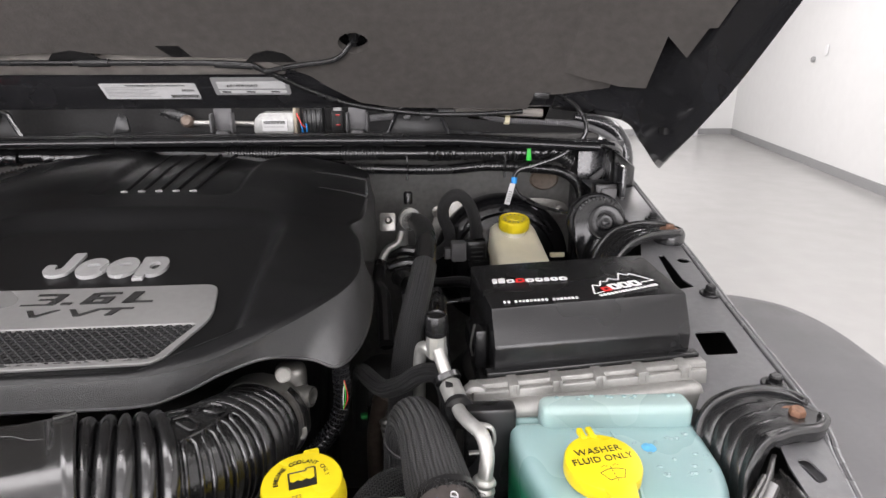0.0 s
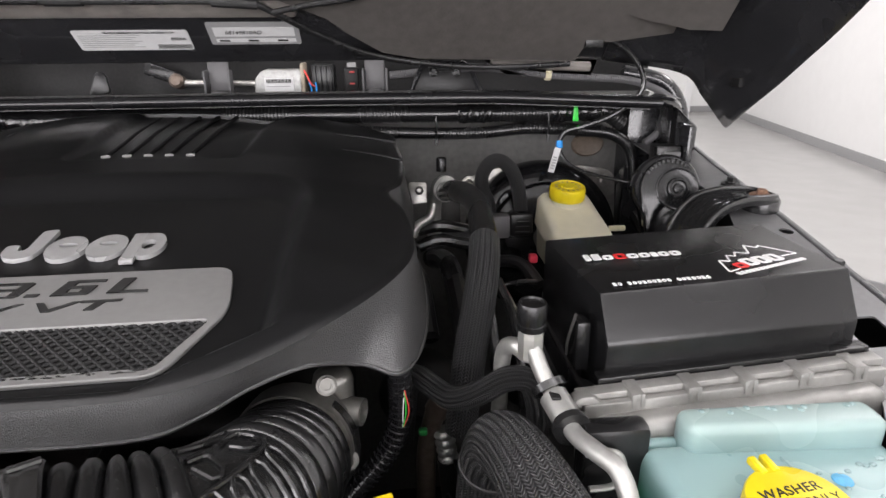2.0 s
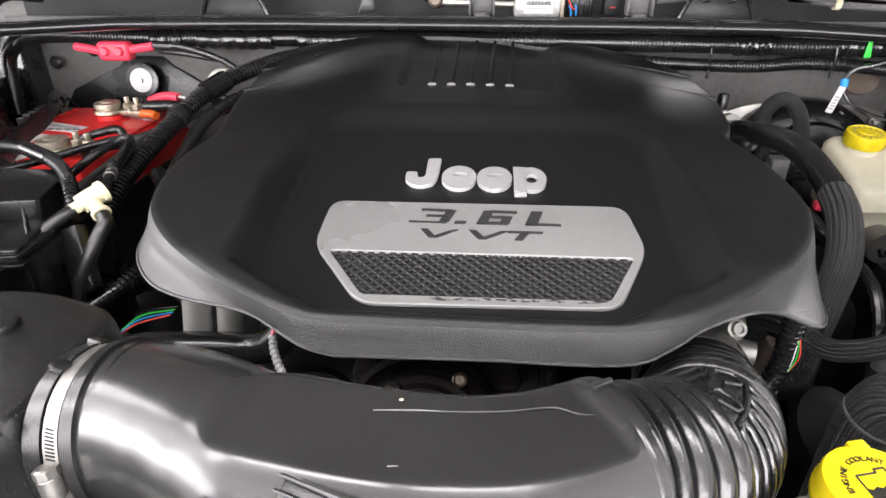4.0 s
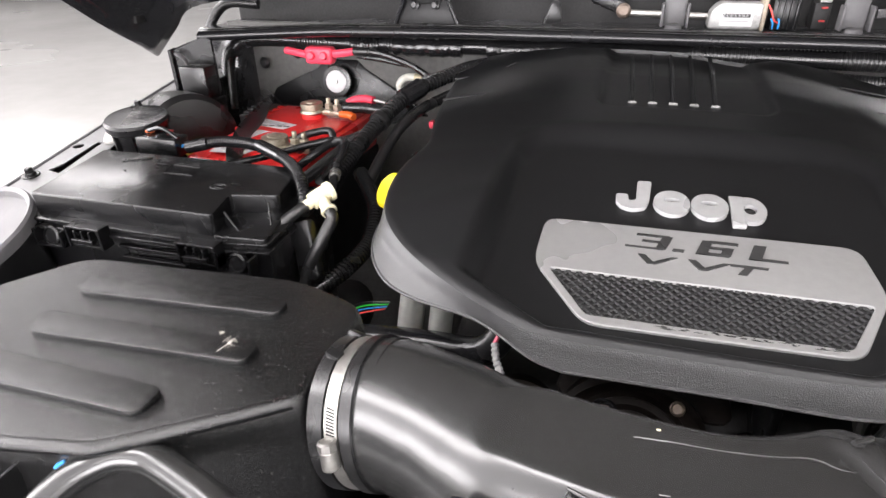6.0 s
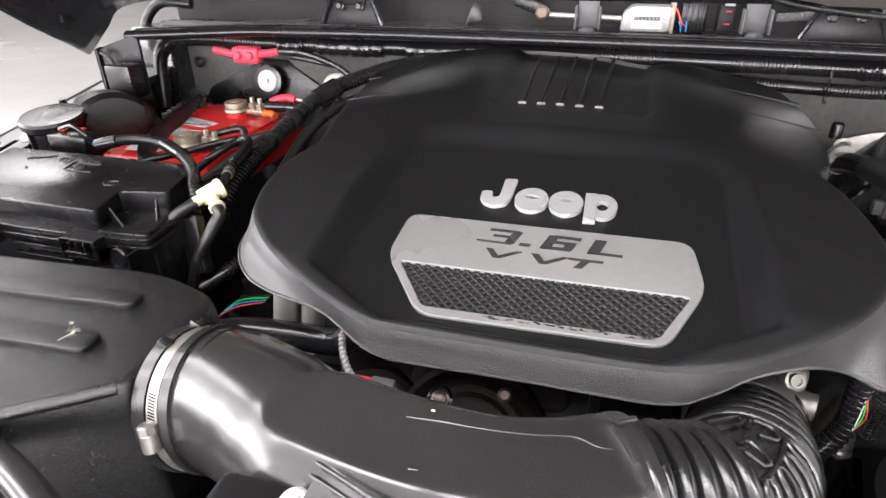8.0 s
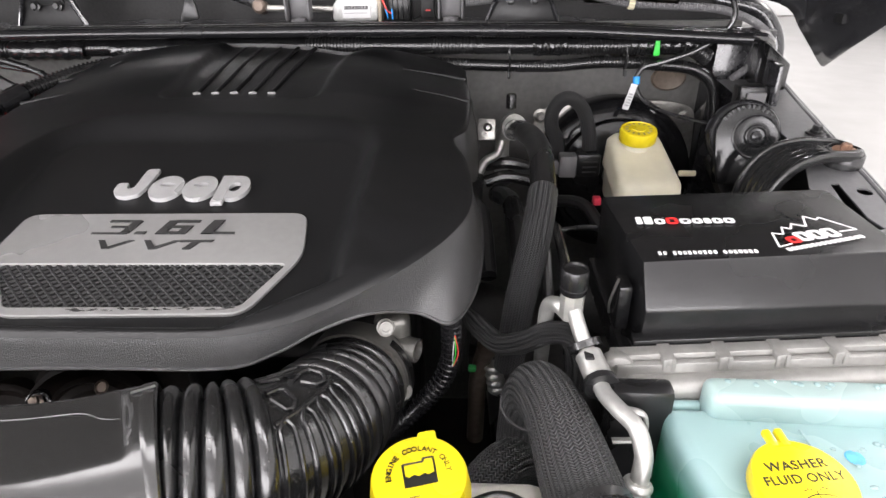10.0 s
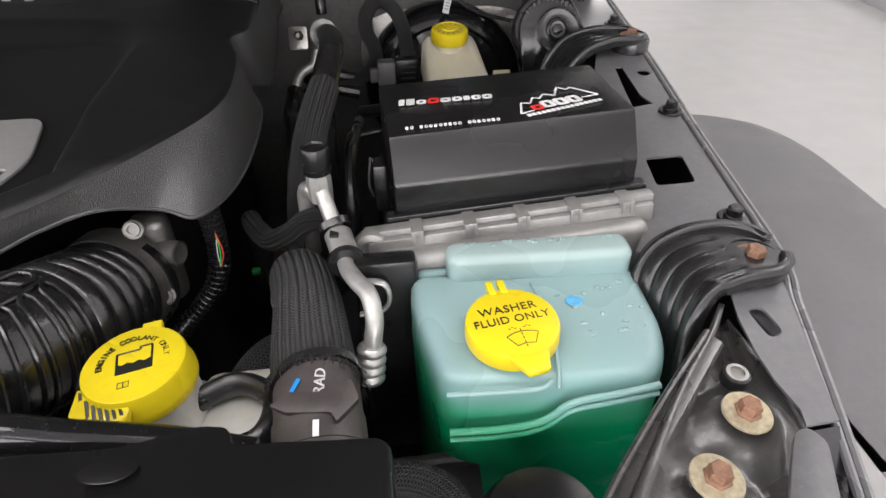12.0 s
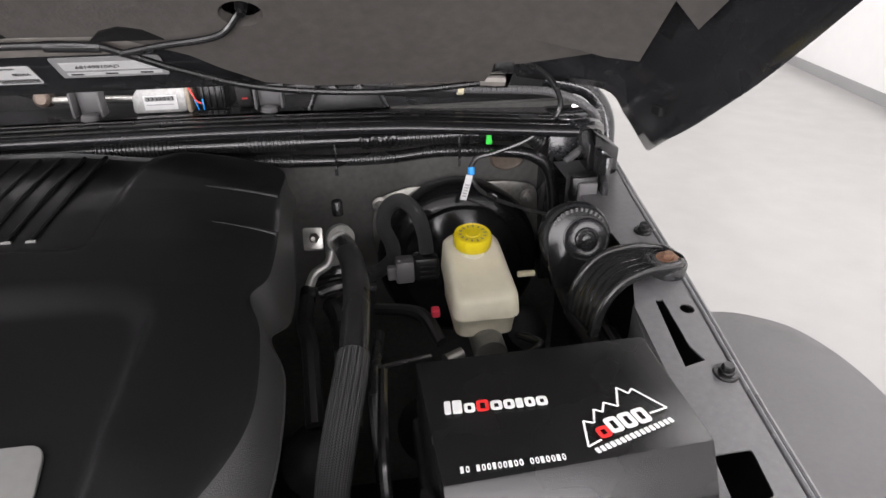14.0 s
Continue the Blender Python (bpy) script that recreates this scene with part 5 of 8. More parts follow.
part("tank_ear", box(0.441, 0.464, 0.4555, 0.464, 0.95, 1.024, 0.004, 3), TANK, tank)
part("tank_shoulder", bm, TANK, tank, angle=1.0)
SEAM = [(0.449, 0.3535, 0.991), (0.473, 0.3505, 0.993), (0.493, 0.3495, 0.9955), (0.504, 0.3490, 1.001), (0.511, 0.3485, 1.0085), (0.520, 0.3480, 1.0125), (0.542, 0.3480, 1.0150), (0.562, 0.3495, 1.0165)]
part("seam", tube(SEAM, 0.0021, 8), TANK, tank)
part("seam", tube([(x, y - 0.0006, z - 0.0052) for x, y, z in SEAM], 0.0017, 8), TANK, tank)
part("seam", tube([(0.448, 0.3565, 1.0175), (0.475, 0.3540, 1.0185), (0.497, 0.3535, 1.0185), (0.505, 0.357, 1.0205)], 0.0014, 8), TANK, tank)
part("seam", tube([(0.508, 0.3545, 1.016), (0.510, 0.365, 1.0225), (0.514, 0.40, 1.0248), (0.512, 0.435, 1.0255)], 0.0013, 6), TANK, tank)
random.seed(3)
for i in range(22):
    x, y = random.uniform(0.52, 0.575), random.uniform(0.385, 0.43)
    part("dimple", lathe([(0.0021, 0.0), (0.0018, 0.0007), (0.0010, 0.0011)], 12, pose(x, y, tank_z(x, y) - 0.0001) @ Matrix.Diagonal((random.uniform(0.6, 1.2), random.uniform(0.5, 0.8), 1, 1))), TANKTOP, tank)
for i in range(10):
    x, y = random.uniform(0.47, 0.575), random.uniform(0.4535, 0.460)
    part("dimple", lathe([(0.0022, 0.0), (0.0018, 0.0006), (0.001, 0.0009)], 10, pose(x, y, 1.0422)), TANKTOP, tank)
TINT = material("blue_dye_stain", (0.10, 0.36, 0.58), 0.35, vary=0.3, scale=60)
part("dye_stain", lathe([(0.0055, 0.0), (0.005, 0.0006), (0.003, 0.0008)], 20, pose(0.534, 0.415, 1.0248)), TINT, tank, "blue dye stain")
WC = Vector((0.489, 0.388, 1.0225))
wm = aim(WC, (-0.02, -0.10, 1)) @ pose(0, 0, 0, 0, 0, 0)
part("filler_neck", lathe([(0.023, -0.006), (0.023, 0.006)], 32, wm), TANK, tank)
cap = part("filler_cap", lathe([(0.0235, 0.004), (0.0262, 0.0045), (0.0266, 0.006), (0.0266, 0.0135), (0.0258, 0.0155), (0.024, 0.0162)], 56, wm), YELLOW, tank, "yellow snap-on filler cap")
UPW = wm.to_3x3() @ Vector((0, 0, 1))
wt = Matrix.Translation(WC + UPW * 0.0163) @ pose(0, 0, 0, 5.7, -1, 7)
for dx in (-0.004, 0.003):
    bm = box(dx - 0.0022, dx + 0.0022, 0.022, 0.0335, -0.004, 0.0005, 0.001)
    bmesh.ops.transform(bm, matrix=wt, verts=bm.verts)
    part("hinge_lug", bm, YELLOW, cap)
bm = prism([(-0.011, -0.022, 0.0), (0.013, -0.021, 0.0), (0.009, -0.0355, -0.001), (-0.003, -0.0365, -0.001)], 0.004, 0.0012, m=wt)
part("pull_tab", bm, YELLOW, cap)
part("cap_lettering", lettering("WASHER", 0.0078, wt @ pose(0.0, 0.0090, 0), 0.0003, 0, 1.05, 1.05), BLACKINK, cap, smooth=False)
part("cap_lettering", lettering("FLUID ONLY", 0.0075, wt @ pose(0.0, 0.0008, 0), 0.0003, 0, 1.0, 1.05), BLACKINK, cap, smooth=False)


def line_mark(pts, r, m):
    bm = tube([(x, y, 0) for x, y in pts], r, 4, 0)
    for v in bm.verts:
        v.co.z = max(-0.0001, min(0.0004, v.co.z))
    bmesh.ops.transform(bm, matrix=m, verts=bm.verts)
    return bm


ic = wt @ pose(0.002, -0.0125, 0)
arc = [(-0.009 + 0.018 * i / 8, 0.004 - 0.0025 * ((i - 4) / 4) ** 2) for i in range(9)]
part("windscreen_mark", join(line_mark(arc, 0.0003, ic), line_mark([(-0.009, 0.0015), (-0.005, -0.0055)], 0.0003, ic), line_mark([(0.009, 0.0015), (0.005, -0.0055)], 0.0003, ic), line_mark([(-0.005, -0.0055 + 0.0), (0.0, -0.0045), (0.005, -0.0055)], 0.0003, ic), *[line_mark([(0, -0.007 + i * 0.0028), (0, -0.0055 + i * 0.0028)], 0.0003, ic) for i in range(5)], *[line_mark([(sx * (0.002 + 0.0016 * j), 0.0066 + 0.0008 * (1 - abs(j - 1))), (sx * (0.003 + 0.0016 * j), 0.0068 + 0.0006 * (1 - abs(j - 1)))], 0.0003, ic) for sx in (1, -1) for j in range(3)]), BLACKINK, cap, smooth=False)
settle(tank)

# ---- coolant bottle ----
cool = thing("coolant_bottle", "milky coolant bottle with yellow cap", "coolant bottle", (0.281, 0.394, 0.85))
CC = Vector((0.2830, 0.3920, 1.0145))
SLIM = Matrix.Diagonal((0.92, 0.92, 1, 1))
cm = aim(CC, (-0.03, -0.08, 1)) @ SLIM
part("bottle", lathe([(0.045, -0.15), (0.045, -0.055), (0.04, -0.045), (0.029, -0.038), (0.0285, -0.002)], 40, cm), MILK, cool)
part("bottle_shoulder", box(0.30, 0.362, 0.365, 0.43, 0.90, 0.985, 0.012, 3), MILK, cool)
cap = part("bottle_cap", lathe([(0.0305, -0.004), (0.0315, -0.002), (0.0315, 0.003), (0.030, 0.006), (0.030, 0.013), (0.029, 0.0152), (0.027, 0.016)], 56, cm), YELLOW, cool, "yellow pressure cap")
ct = Matrix.Translation(CC + (cm.to_3x3() @ Vector((0, 0, 1))) * 0.0162) @ pose(0, 0, 0, 4.5, -1.5, 14) @ SLIM
bm = box(0.004, 0.016, 0.0235, 0.0325, -0.006, -0.001, 0.0015)
bmesh.ops.transform(bm, matrix=ct, verts=bm.verts)
part("lug", bm, YELLOW, cap)
bm = prism([(-0.0305, -0.006, -0.003), (-0.002, -0.0305, -0.003), (-0.0045, -0.0355, -0.006), (-0.016, -0.0380, -0.0075), (-0.028, -0.0335, -0.0075), (-0.0355, -0.022, -0.006)], 0.007, 0.0018, m=ct)
part("pull_tab", bm, YELLOW, cap)
for i in range(7):
    x = -0.0295 + i * 0.0036
    y0 = -math.sqrt(0.0312 ** 2 - x * x)
    y1 = y0 - 0.0120 + 0.0012 * i
    part("tab_slot", prism([(x, y0, -0.0028), (x + 0.0019, y0 - 0.001, -0.0028), (x + 0.0023, y1, -0.0062), (x + 0.0004, y1 + 0.0006, -0.0060)], 0.0012, m=ct), BLACKINK, cap, smooth=False)
word = "ENGINE COOLANT ONLY"
marks = []
for i, ch in enumerate(word):
    if ch == " ":
        continue
    a = radians(181 - i * 182 / (len(word) - 1))
    marks.append(lettering(ch, 0.0050, ct @ pose(0.0185 * math.cos(a), 0.0185 * math.sin(a), 0, 0, 0, math.degrees(a) - 90), 0.0003))
part("cap_lettering", join(*marks), BLACKINK, cap, smooth=False)
icon = [prism([(-0.009, -0.008, 0.0003), (0.010, -0.008, 0.0003), (0.010, 0.0, 0.0003), (0.006, -0.0015, 0.0003), (0.0035, 0.0, 0.0003), (0.0, -0.0015, 0.0003), (-0.003, 0.0, 0.0003), (-0.006, -0.0015, 0.0003), (-0.009, 0.0, 0.0003)], 0.0004, m=ct)]
for a, b in (((-0.009, -0.008), (-0.009, 0.0085)), ((-0.009, 0.0085), (0.004, 0.0085)), ((0.004, 0.0085), (0.004, 0.0108)), ((0.004, 0.0108), (0.0105, 0.0108)), ((0.0105, 0.0108), (0.0105, 0.007)), ((0.0105, 0.007), (0.010, -0.008))):
    icon.append(line_mark([a, b], 0.0007, ct))
icon.append(line_mark([(-0.008, -0.0145), (-0.002, -0.0145), (-0.002, -0.0185), (-0.008, -0.0185), (-0.008, -0.0145)], 0.0003, ct))
icon.append(line_mark([(-0.005, -0.0145), (-0.005, -0.0185)], 0.0003, ct))
part("coolant_mark", join(*icon), BLACKINK, cap, smooth=False)
part("bottle_strap", tube([(0.306, 0.392, 0.994), (0.329, 0.400, 0.997), (0.349, 0.388, 0.998), (0.353, 0.372, 0.998), (0.346, 0.358, 0.996), (0.328, 0.354, 0.994)], 0.0062, 12, 8, flat=1.3), RUBBER, cool, "black rubber strap")
settle(cool)

# ---- brake fluid reservoir ----
res = thing("brake_fluid_reservoir", "cream brake fluid reservoir with yellow cap", "reservoir", (0.52, 0.86, 0.96))


def res_ring(y0, y1, z0, z1, w0, w1, xo=0.521):
    """A rounded ring: front at y0, z0 with half width w0; rear at y1, z1 with half width w1."""
    pts = rounded([(xo - w0, y0, z0), (xo + w0, y0, z0), (xo + w1 - 0.003, y1, z1), (xo - w1 - 0.003, y1, z1)], 0.016, 5)
    return pts


stack = [res_ring(0.825, 0.905, 1.033, 1.0625, 0.026, 0.022), res_ring(0.814, 0.912, 1.0305, 1.0615, 0.034, 0.030), res_ring(0.809, 0.916, 1.024, 1.056, 0.0375, 0.034), res_ring(0.808, 0.916, 1.008, 1.03, 0.039, 0.036), res_ring(0.808, 0.916, 1.004, 1.026, 0.0395, 0.0365), res_ring(0.812, 0.914, 1.001, 1.02, 0.036, 0.034), res_ring(0.815, 0.912, 0.978, 0.985, 0.034, 0.033)]
bm = bmesh.new()
rr_ = [[bm.verts.new(p) for p in ring_] for ring_ in stack]
k = len(rr_[0])
bm.faces.new(rr_[0])
bm.faces.new(rr_[-1][::-1])
for a, b in zip(rr_, rr_[1:]):
    for i in range(k):
        bm.faces.new((a[i], a[(i + 1) % k], b[(i + 1) % k], b[i]))
part("reservoir_body", bm, RESV, res, angle=0.9)
rm = aim((0.517, 0.886, 1.056), (0, -0.15, 1))
part("reservoir_neck", lathe([(0.0185, -0.006), (0.0185, 0.008)], 28, rm), RESV, res)
cap = part("reservoir_cap", lathe([(0.0215, 0.004), (0.0222, 0.005), (0.0225, 0.016), (0.0215, 0.0195), (0.019, 0.0205), (0.0185, 0.0195), (0.0085, 0.0195), (0.008, 0.0205)], 72, rm, lambda a, r, hh: r * (1 + 0.014 * math.cos(24 * a)) if r > 0.022 else r), YELLOW, res, "ribbed yellow screw cap")
for i in range(14):
    a = i * 2 * math.pi / 14
    part("cap_mark", prism([(0.0125, -0.001, 0.0198), (0.0165, -0.0012, 0.0198), (0.0165, 0.0012, 0.0198), (0.0125, 0.001, 0.0198)], 0.0004, m=rm @ pose(0, 0, 0, 0, 0, math.degrees(a))), RUSTWASH, cap, smooth=False)
settle(res)

# ---- horn ----
horn = thing("car_horn", "black round car horn with a disc face", "horn", (0.628, 0.845, 0.98))
hm = aim((0.629, 0.845, 1.079), (-0.08, -1, 0.3))
HORNGREY = material("satin_horn_housing", (0.009, 0.009, 0.0095), 0.12, spec=0.5, vary=0.15, bump=0.08, bump_scale=300)
part("horn_disc", lathe([(0.036, -0.024), (0.0405, -0.016), (0.0415, -0.006), (0.0405, -0.002), (0.0385, 0.0), (0.0365, -0.001), (0.02, -0.001)], 56, hm), GLOSS, horn)
plate = [(0.002 + 0.0355 * math.cos(radians(d)), 0.0355 * math.sin(radians(d))) for d in range(-30, 181, 10)] + [(-0.0325, -0.025), (-0.0265, -0.058), (0.010, -0.056), (0.018, -0.040)]
part("trumpet", prism([(x, y, 0.0) for x, y in plate], 0.018, 0.0022, 3, m=hm @ pose(0, 0, 0.003)), HORNGREY, horn, "satin grey spiral trumpet housing")
face = hm @ pose(0.0105, -0.001, 0.003)
part("diaphragm", lathe([(0.0265, -0.001), (0.0262, 0.0012), (0.0245, 0.0016), (0.0225, 0.0006), (0.0135, 0.0012), (0.0125, 0.0042), (0.0105, 0.0048), (0.0092, 0.0028), (0.0062, 0.0026), (0.0055, 0.0052), (0.003, 0.0056)], 48, face), GLOSS, horn, "glossy black diaphragm cover")
for i in range(12):
    a = radians(35 + i * 10)
    part("raised_mark", box(-0.0012, 0.0012, -0.002, 0.002, 0.0, 0.0012, 0, m=hm @ pose(0.002 + 0.0325 * math.cos(a), 0.0325 * math.sin(a), 0.0030, 0, 0, math.degrees(a) - 90)), PLASTIC, horn, smooth=False)
settle(horn)
rl = thing("relay_module", "dark grey relay box behind the horn", "relay", (0.675, 0.95, 1.0))
part("box", box(0.655, 0.69, 0.94, 0.965, 1.06, 1.112, 0.003), PLASTIC, rl)
part("face", box(0.663, 0.688, 0.936, 0.941, 1.078, 1.105, 0.002), FLARE, rl)
part("bracket", box(0.692, 0.70, 0.93, 0.99, 1.04, 1.14, 0.002), PAINT, rl)
settle(rl)
cn = thing("cowl_corner_trim", "black plastic trim at the cowl corner", "trim", (0.70, 1.0, 1.1))
bm = tube([(0.655, 0.965, 1.172), (0.69, 0.99, 1.165), (0.715, 1.02, 1.15), (0.728, 1.05, 1.12), (0.735, 1.06, 1.085)], 0.008, 10)
part("edge", bm, PAINT, cn)
part("fin", prism([(0.69, 0.965, 1.16), (0.735, 0.99, 1.13), (0.737, 1.04, 1.13), (0.70, 1.06, 1.16)], 0.06, 0.003), PLASTIC, cn)
part("windscreen_post", tube([(0.66, 1.10, 1.20), (0.72, 1.09, 1.185), (0.748, 1.08, 1.15), (0.752, 1.07, 1.10)], 0.012, 12), PAINT, cn)
settle(cn)
cn = thing("cowl_corner_trim", "black plastic trim at the cowl corner", "trim", (-0.70, 1.0, 1.1))
part("fin", prism([(-0.66, 0.955, 1.165), (-0.694, 0.92, 1.15), (-0.70, 0.93, 1.15), (-0.67, 0.975, 1.165)], 0.10, 0.002), PLASTIC, cn)
part("windscreen_post", tube([(-0.64, 1.10, 1.20), (-0.70, 1.09, 1.20), (-0.735, 1.08, 1.16), (-0.745, 1.07, 1.10)], 0.009, 12), PLASTIC, cn)
settle(cn)


# ---- ribbed rubber mounts ----
MOUNT = material("satin_mount_rubber", (0.014, 0.014, 0.0148), 0.25, spec=0.8, vary=0.2, bump=0.12, bump_scale=900, dust=0.05, rough_vary=0.04)


def ribbed_mount(path, widths, bolt_at, way, label, rib_end=0.632):
    """A moulded rubber strap that climbs out of the bay and lies on the ledge, with raised ribs and a bolt."""
    root = thing("ribbed_mount", label, "mount", path[0], "ribbed mounts")
    ps = spline(path, 6)
    ws = [v.x for v in spline([(w, 0, 0) for w in widths], 6)]
    bm = bmesh.new()
    rows = []
    prev = None
    for i, p in enumerate(ps):
        d = (ps[min(i + 1, len(ps) - 1)] - ps[max(i - 1, 0)]).normalized()
        side = Vector(way)
        side = (side - d * side.dot(d)).normalized()
        up = side.cross(d)
        if up.z < 0 and i > len(ps) * 0.6:
            up = -up
        if prev is not None and up.dot(prev) < 0:
            up = -up
        prev = up
        w = ws[i]
        row = []
        n = 57
        for j in range(n):
            q = -1 + 2 * j / (n - 1)
            ribs = 0.0021 * sum(math.exp(-((q - c) / 0.085) ** 2) for c in (-0.55, -0.2, 0.16, 0.52)) * (1 - smooth(p.x, rib_end - 0.006, rib_end + 0.003))
            ribs += 0.0010 * smooth(abs(q), 0.84, 0.90) * (1 - smooth(p.x, rib_end - 0.02, rib_end))
            edge = -0.010 * smooth(abs(q), 0.93, 1.0)
            row.append(bm.verts.new(p + side * (q * w) + up * (ribs + edge)))
        rows.append(row)
    for a, b in zip(rows, rows[1:]):
        for j in range(len(a) - 1):
            bm.faces.new((a[j], b[j], b[j + 1], a[j + 1]))
    ob = part("strap", bm, MOUNT, root, angle=1.0)
    sol = ob.modifiers.new("thickness", "SOLIDIFY")
    sol.thickness, sol.offset = 0.006, -1
    m = aim(Vector(bolt_at) + Vector((0, 0, 0.0016)), (0, -0.1, 1))
    part("tongue_end", lathe([(0.0190, -0.0150), (0.0202, -0.0135), (0.0202, -0.0030), (0.0190, -0.0012), (0.0165, -0.0010)], 40, m), MOUNT, root)
    part("bolt_well", lathe([(0.0150, -0.002), (0.0158, 0.0016), (0.0172, 0.0016), (0.0180, -0.002)], 32, m), PLASTIC, root)
    part("bolt_washer", lathe([(0.0122, -0.001), (0.0122, 0.001), (0.011, 0.0016)], 28, m), RUST, root)
    part("bolt_head", lathe([(0.0058, 0.0), (0.0058, 0.0055), (0.0048, 0.0068)], 6, m @ pose(0, 0, 0.001, 0, 0, 10)), RUST, root, "rusty hexagon bolt")
    return settle(root)


ribbed_mount([(0.588, 0.385, 0.92), (0.5885, 0.392, 0.97), (0.590, 0.400, 1.005), (0.594, 0.408, 1.024), (0.603, 0.416, 1.036), (0.617, 0.420, 1.0405), (0.632, 0.4215, 1.0415), (0.645, 0.4215, 1.0415), (0.654, 0.4215, 1.0412), (0.660, 0.4215, 1.041), (0.6645, 0.4215, 1.0405)], (0.026, 0.0265, 0.028, 0.030, 0.031, 0.031, 0.031, 0.030, 0.026, 0.0205, 0.010), (0.6455, 0.4165, 1.0435), (-0.12, 1, 0.0), "black ribbed rubber mount with a rusty bolt")
ribbed_mount([(0.616, 0.765, 1.020), (0.620, 0.767, 1.044), (0.630, 0.770, 1.062), (0.646, 0.773, 1.0755), (0.668, 0.774, 1.081), (0.692, 0.774, 1.081), (0.706, 0.773, 1.0805), (0.7125, 0.773, 1.080)], (0.030, 0.030, 0.03, 0.0295, 0.028, 0.0255, 0.021, 0.011), (0.7005, 0.771, 1.0845), (-0.1, 1, 0.0), "black ribbed rubber mount with an orange washer", 0.675)
arm = thing("steel_strut", "slanting black steel strut below the ledge", "strut", (0.66, 0.7, 0.95))
part("arm", prism([(0.655, 0.745, 1.055), (0.668, 0.745, 1.055), (0.652, 0.64, 1.04), (0.636, 0.64, 1.035)], 0.05, 0.004), LEDGE, arm)
settle(arm)

# ---- corner brace with rusty bolts ----
bc = thing("corner_brace", "stamped black corner brace with two rusty bolts", "brace", (0.58, 0.32, 0.95))
bm = bmesh.new()
NXg, NYg = 16, 20
left = [(0.505, 0.265), (0.535, 0.30), (0.565, 0.335), (0.593, 0.363), (0.612, 0.385)]
right = [(0.60, 0.20), (0.612, 0.285), (0.618, 0.31), (0.620, 0.345), (0.618, 0.385)]
L = spline([(*p, 0) for p in left], 5)
R = spline([(*p, 0) for p in right], 5)
grid = []
for a, b in zip(L, R):
    row = []
    for j in range(NXg + 1):
        q = j / NXg
        p = a.lerp(b, q)
        z = 1.022 + 0.06 * (p.y - 0.33)
        z += 0.012 * smooth(0.12 - q, 0.0, 0.1)
        z -= 0.008 * smooth(q, 0.12, 0.3) * smooth(0.75 - q, 0, 0.15) * (0.6 + 0.4 * math.sin(p.y * 90))
        for bx, by in ((0.588, 0.313), (0.556, 0.281)):
            z += 0.007 * smooth(0.026 - math.hypot(p.x - bx, p.y - by), 0.0, 0.01)
        row.append(bm.verts.new((p.x, p.y, z)))
    grid.append(row)
for a, b in zip(grid, grid[1:]):
    for j in range(NXg):
        bm.faces.new((a[j], a[j + 1], b[j + 1], b[j]))
ob = part("stamping", bm, BRACE, bc, angle=1.2)
sol = ob.modifiers.new("thickness", "SOLIDIFY")
sol.thickness, sol.offset = 0.003, -1
part("side_plate", prism(rounded([(0.594, 0.294), (0.602, 0.297), (0.606, 0.288), (0.575, 0.225), (0.545, 0.225)], 0.004, 3), 0.004, 0.001, m=pose(0, 0, 1.041)), LEDGE, bc)
part("flange", tube([(0.495, 0.262, 1.022), (0.525, 0.294, 1.026), (0.56, 0.329, 1.029), (0.594, 0.363, 1.032)], 0.0065, 10, 8, flat=0.45), BRACE, bc)
part("flange_lip", tube([(0.492, 0.265, 1.026), (0.520, 0.296, 1.030), (0.556, 0.332, 1.033), (0.592, 0.366, 1.036)], 0.0018, 8), BRACE, bc)
for bx, by in ((0.588, 0.313), (0.556, 0.281)):
    m = aim((bx, by + 0.003, 1.0285), (0.03, -0.1, 1))
    part("washer", lathe([(0.0115, 0.0), (0.0119, 0.001), (0.0115, 0.002), (0.008, 0.0022)], 32, m), RUSTWASH, bc, "stained yellow washer")
    part("bolt_head", lathe([(0.0064, 0.002), (0.0064, 0.003), (0.0054, 0.0036), (0.0054, 0.0075), (0.0046, 0.0086)], 6, m), RUST, bc, "rusty bolt head")
m = aim((0.594, 0.338, 1.027), (0, -0.1, 1))
part("stud_nut", lathe([(0.0072, 0.0), (0.0072, 0.004), (0.0068, 0.006), (0.004, 0.0064), (0.0036, 0.004)], 20, m), PLASTIC, bc)
part("stud_ring", lathe([(0.0055, 0.0062), (0.0055, 0.0072), (0.0038, 0.0072), (0.0038, 0.0062)], 20, m), STEEL, bc)
settle(bc)

# ---- printing and clips on the accessory box ----
def pod_m(x, y, turn=0.0):
    """A pose on the box lid's sloping top."""
    z = 1.0936 + (x - 0.440) * 0.0594 - (y - 0.582) * 0.0379
    return Matrix.Translation((x, y, z + 0.0004)) @ pose(0, 0, 0, -2.2, -3.4, turn)


def bar(m, x0, x1, y0, y1, r=0.001, lift=0.0003):
    bm = prism(rounded([(x0, y0, lift), (x1, y0, lift), (x1, y1, lift), (x0, y1, lift)], r, 2), 0.0004)
    bmesh.ops.transform(bm, matrix=m, verts=bm.verts)
    return bm


def ring_mark(m, x0, x1, y0, y1, stroke):
    """A rounded block with a rounded opening."""
    def loop(d):
        return [(p[0], p[1]) for p in rounded([(x0 + d, y0 + d), (x1 - d, y0 + d), (x1 - d, y1 - d), (x0 + d, y1 - d)], max(0.0008, 0.003 - d), 3)]
    bm = plate_with_holes(loop(0.0), [loop(stroke)], 0.0004, lambda y: 0.0003)
    bmesh.ops.transform(bm, matrix=m, verts=bm.verts)
    return bm


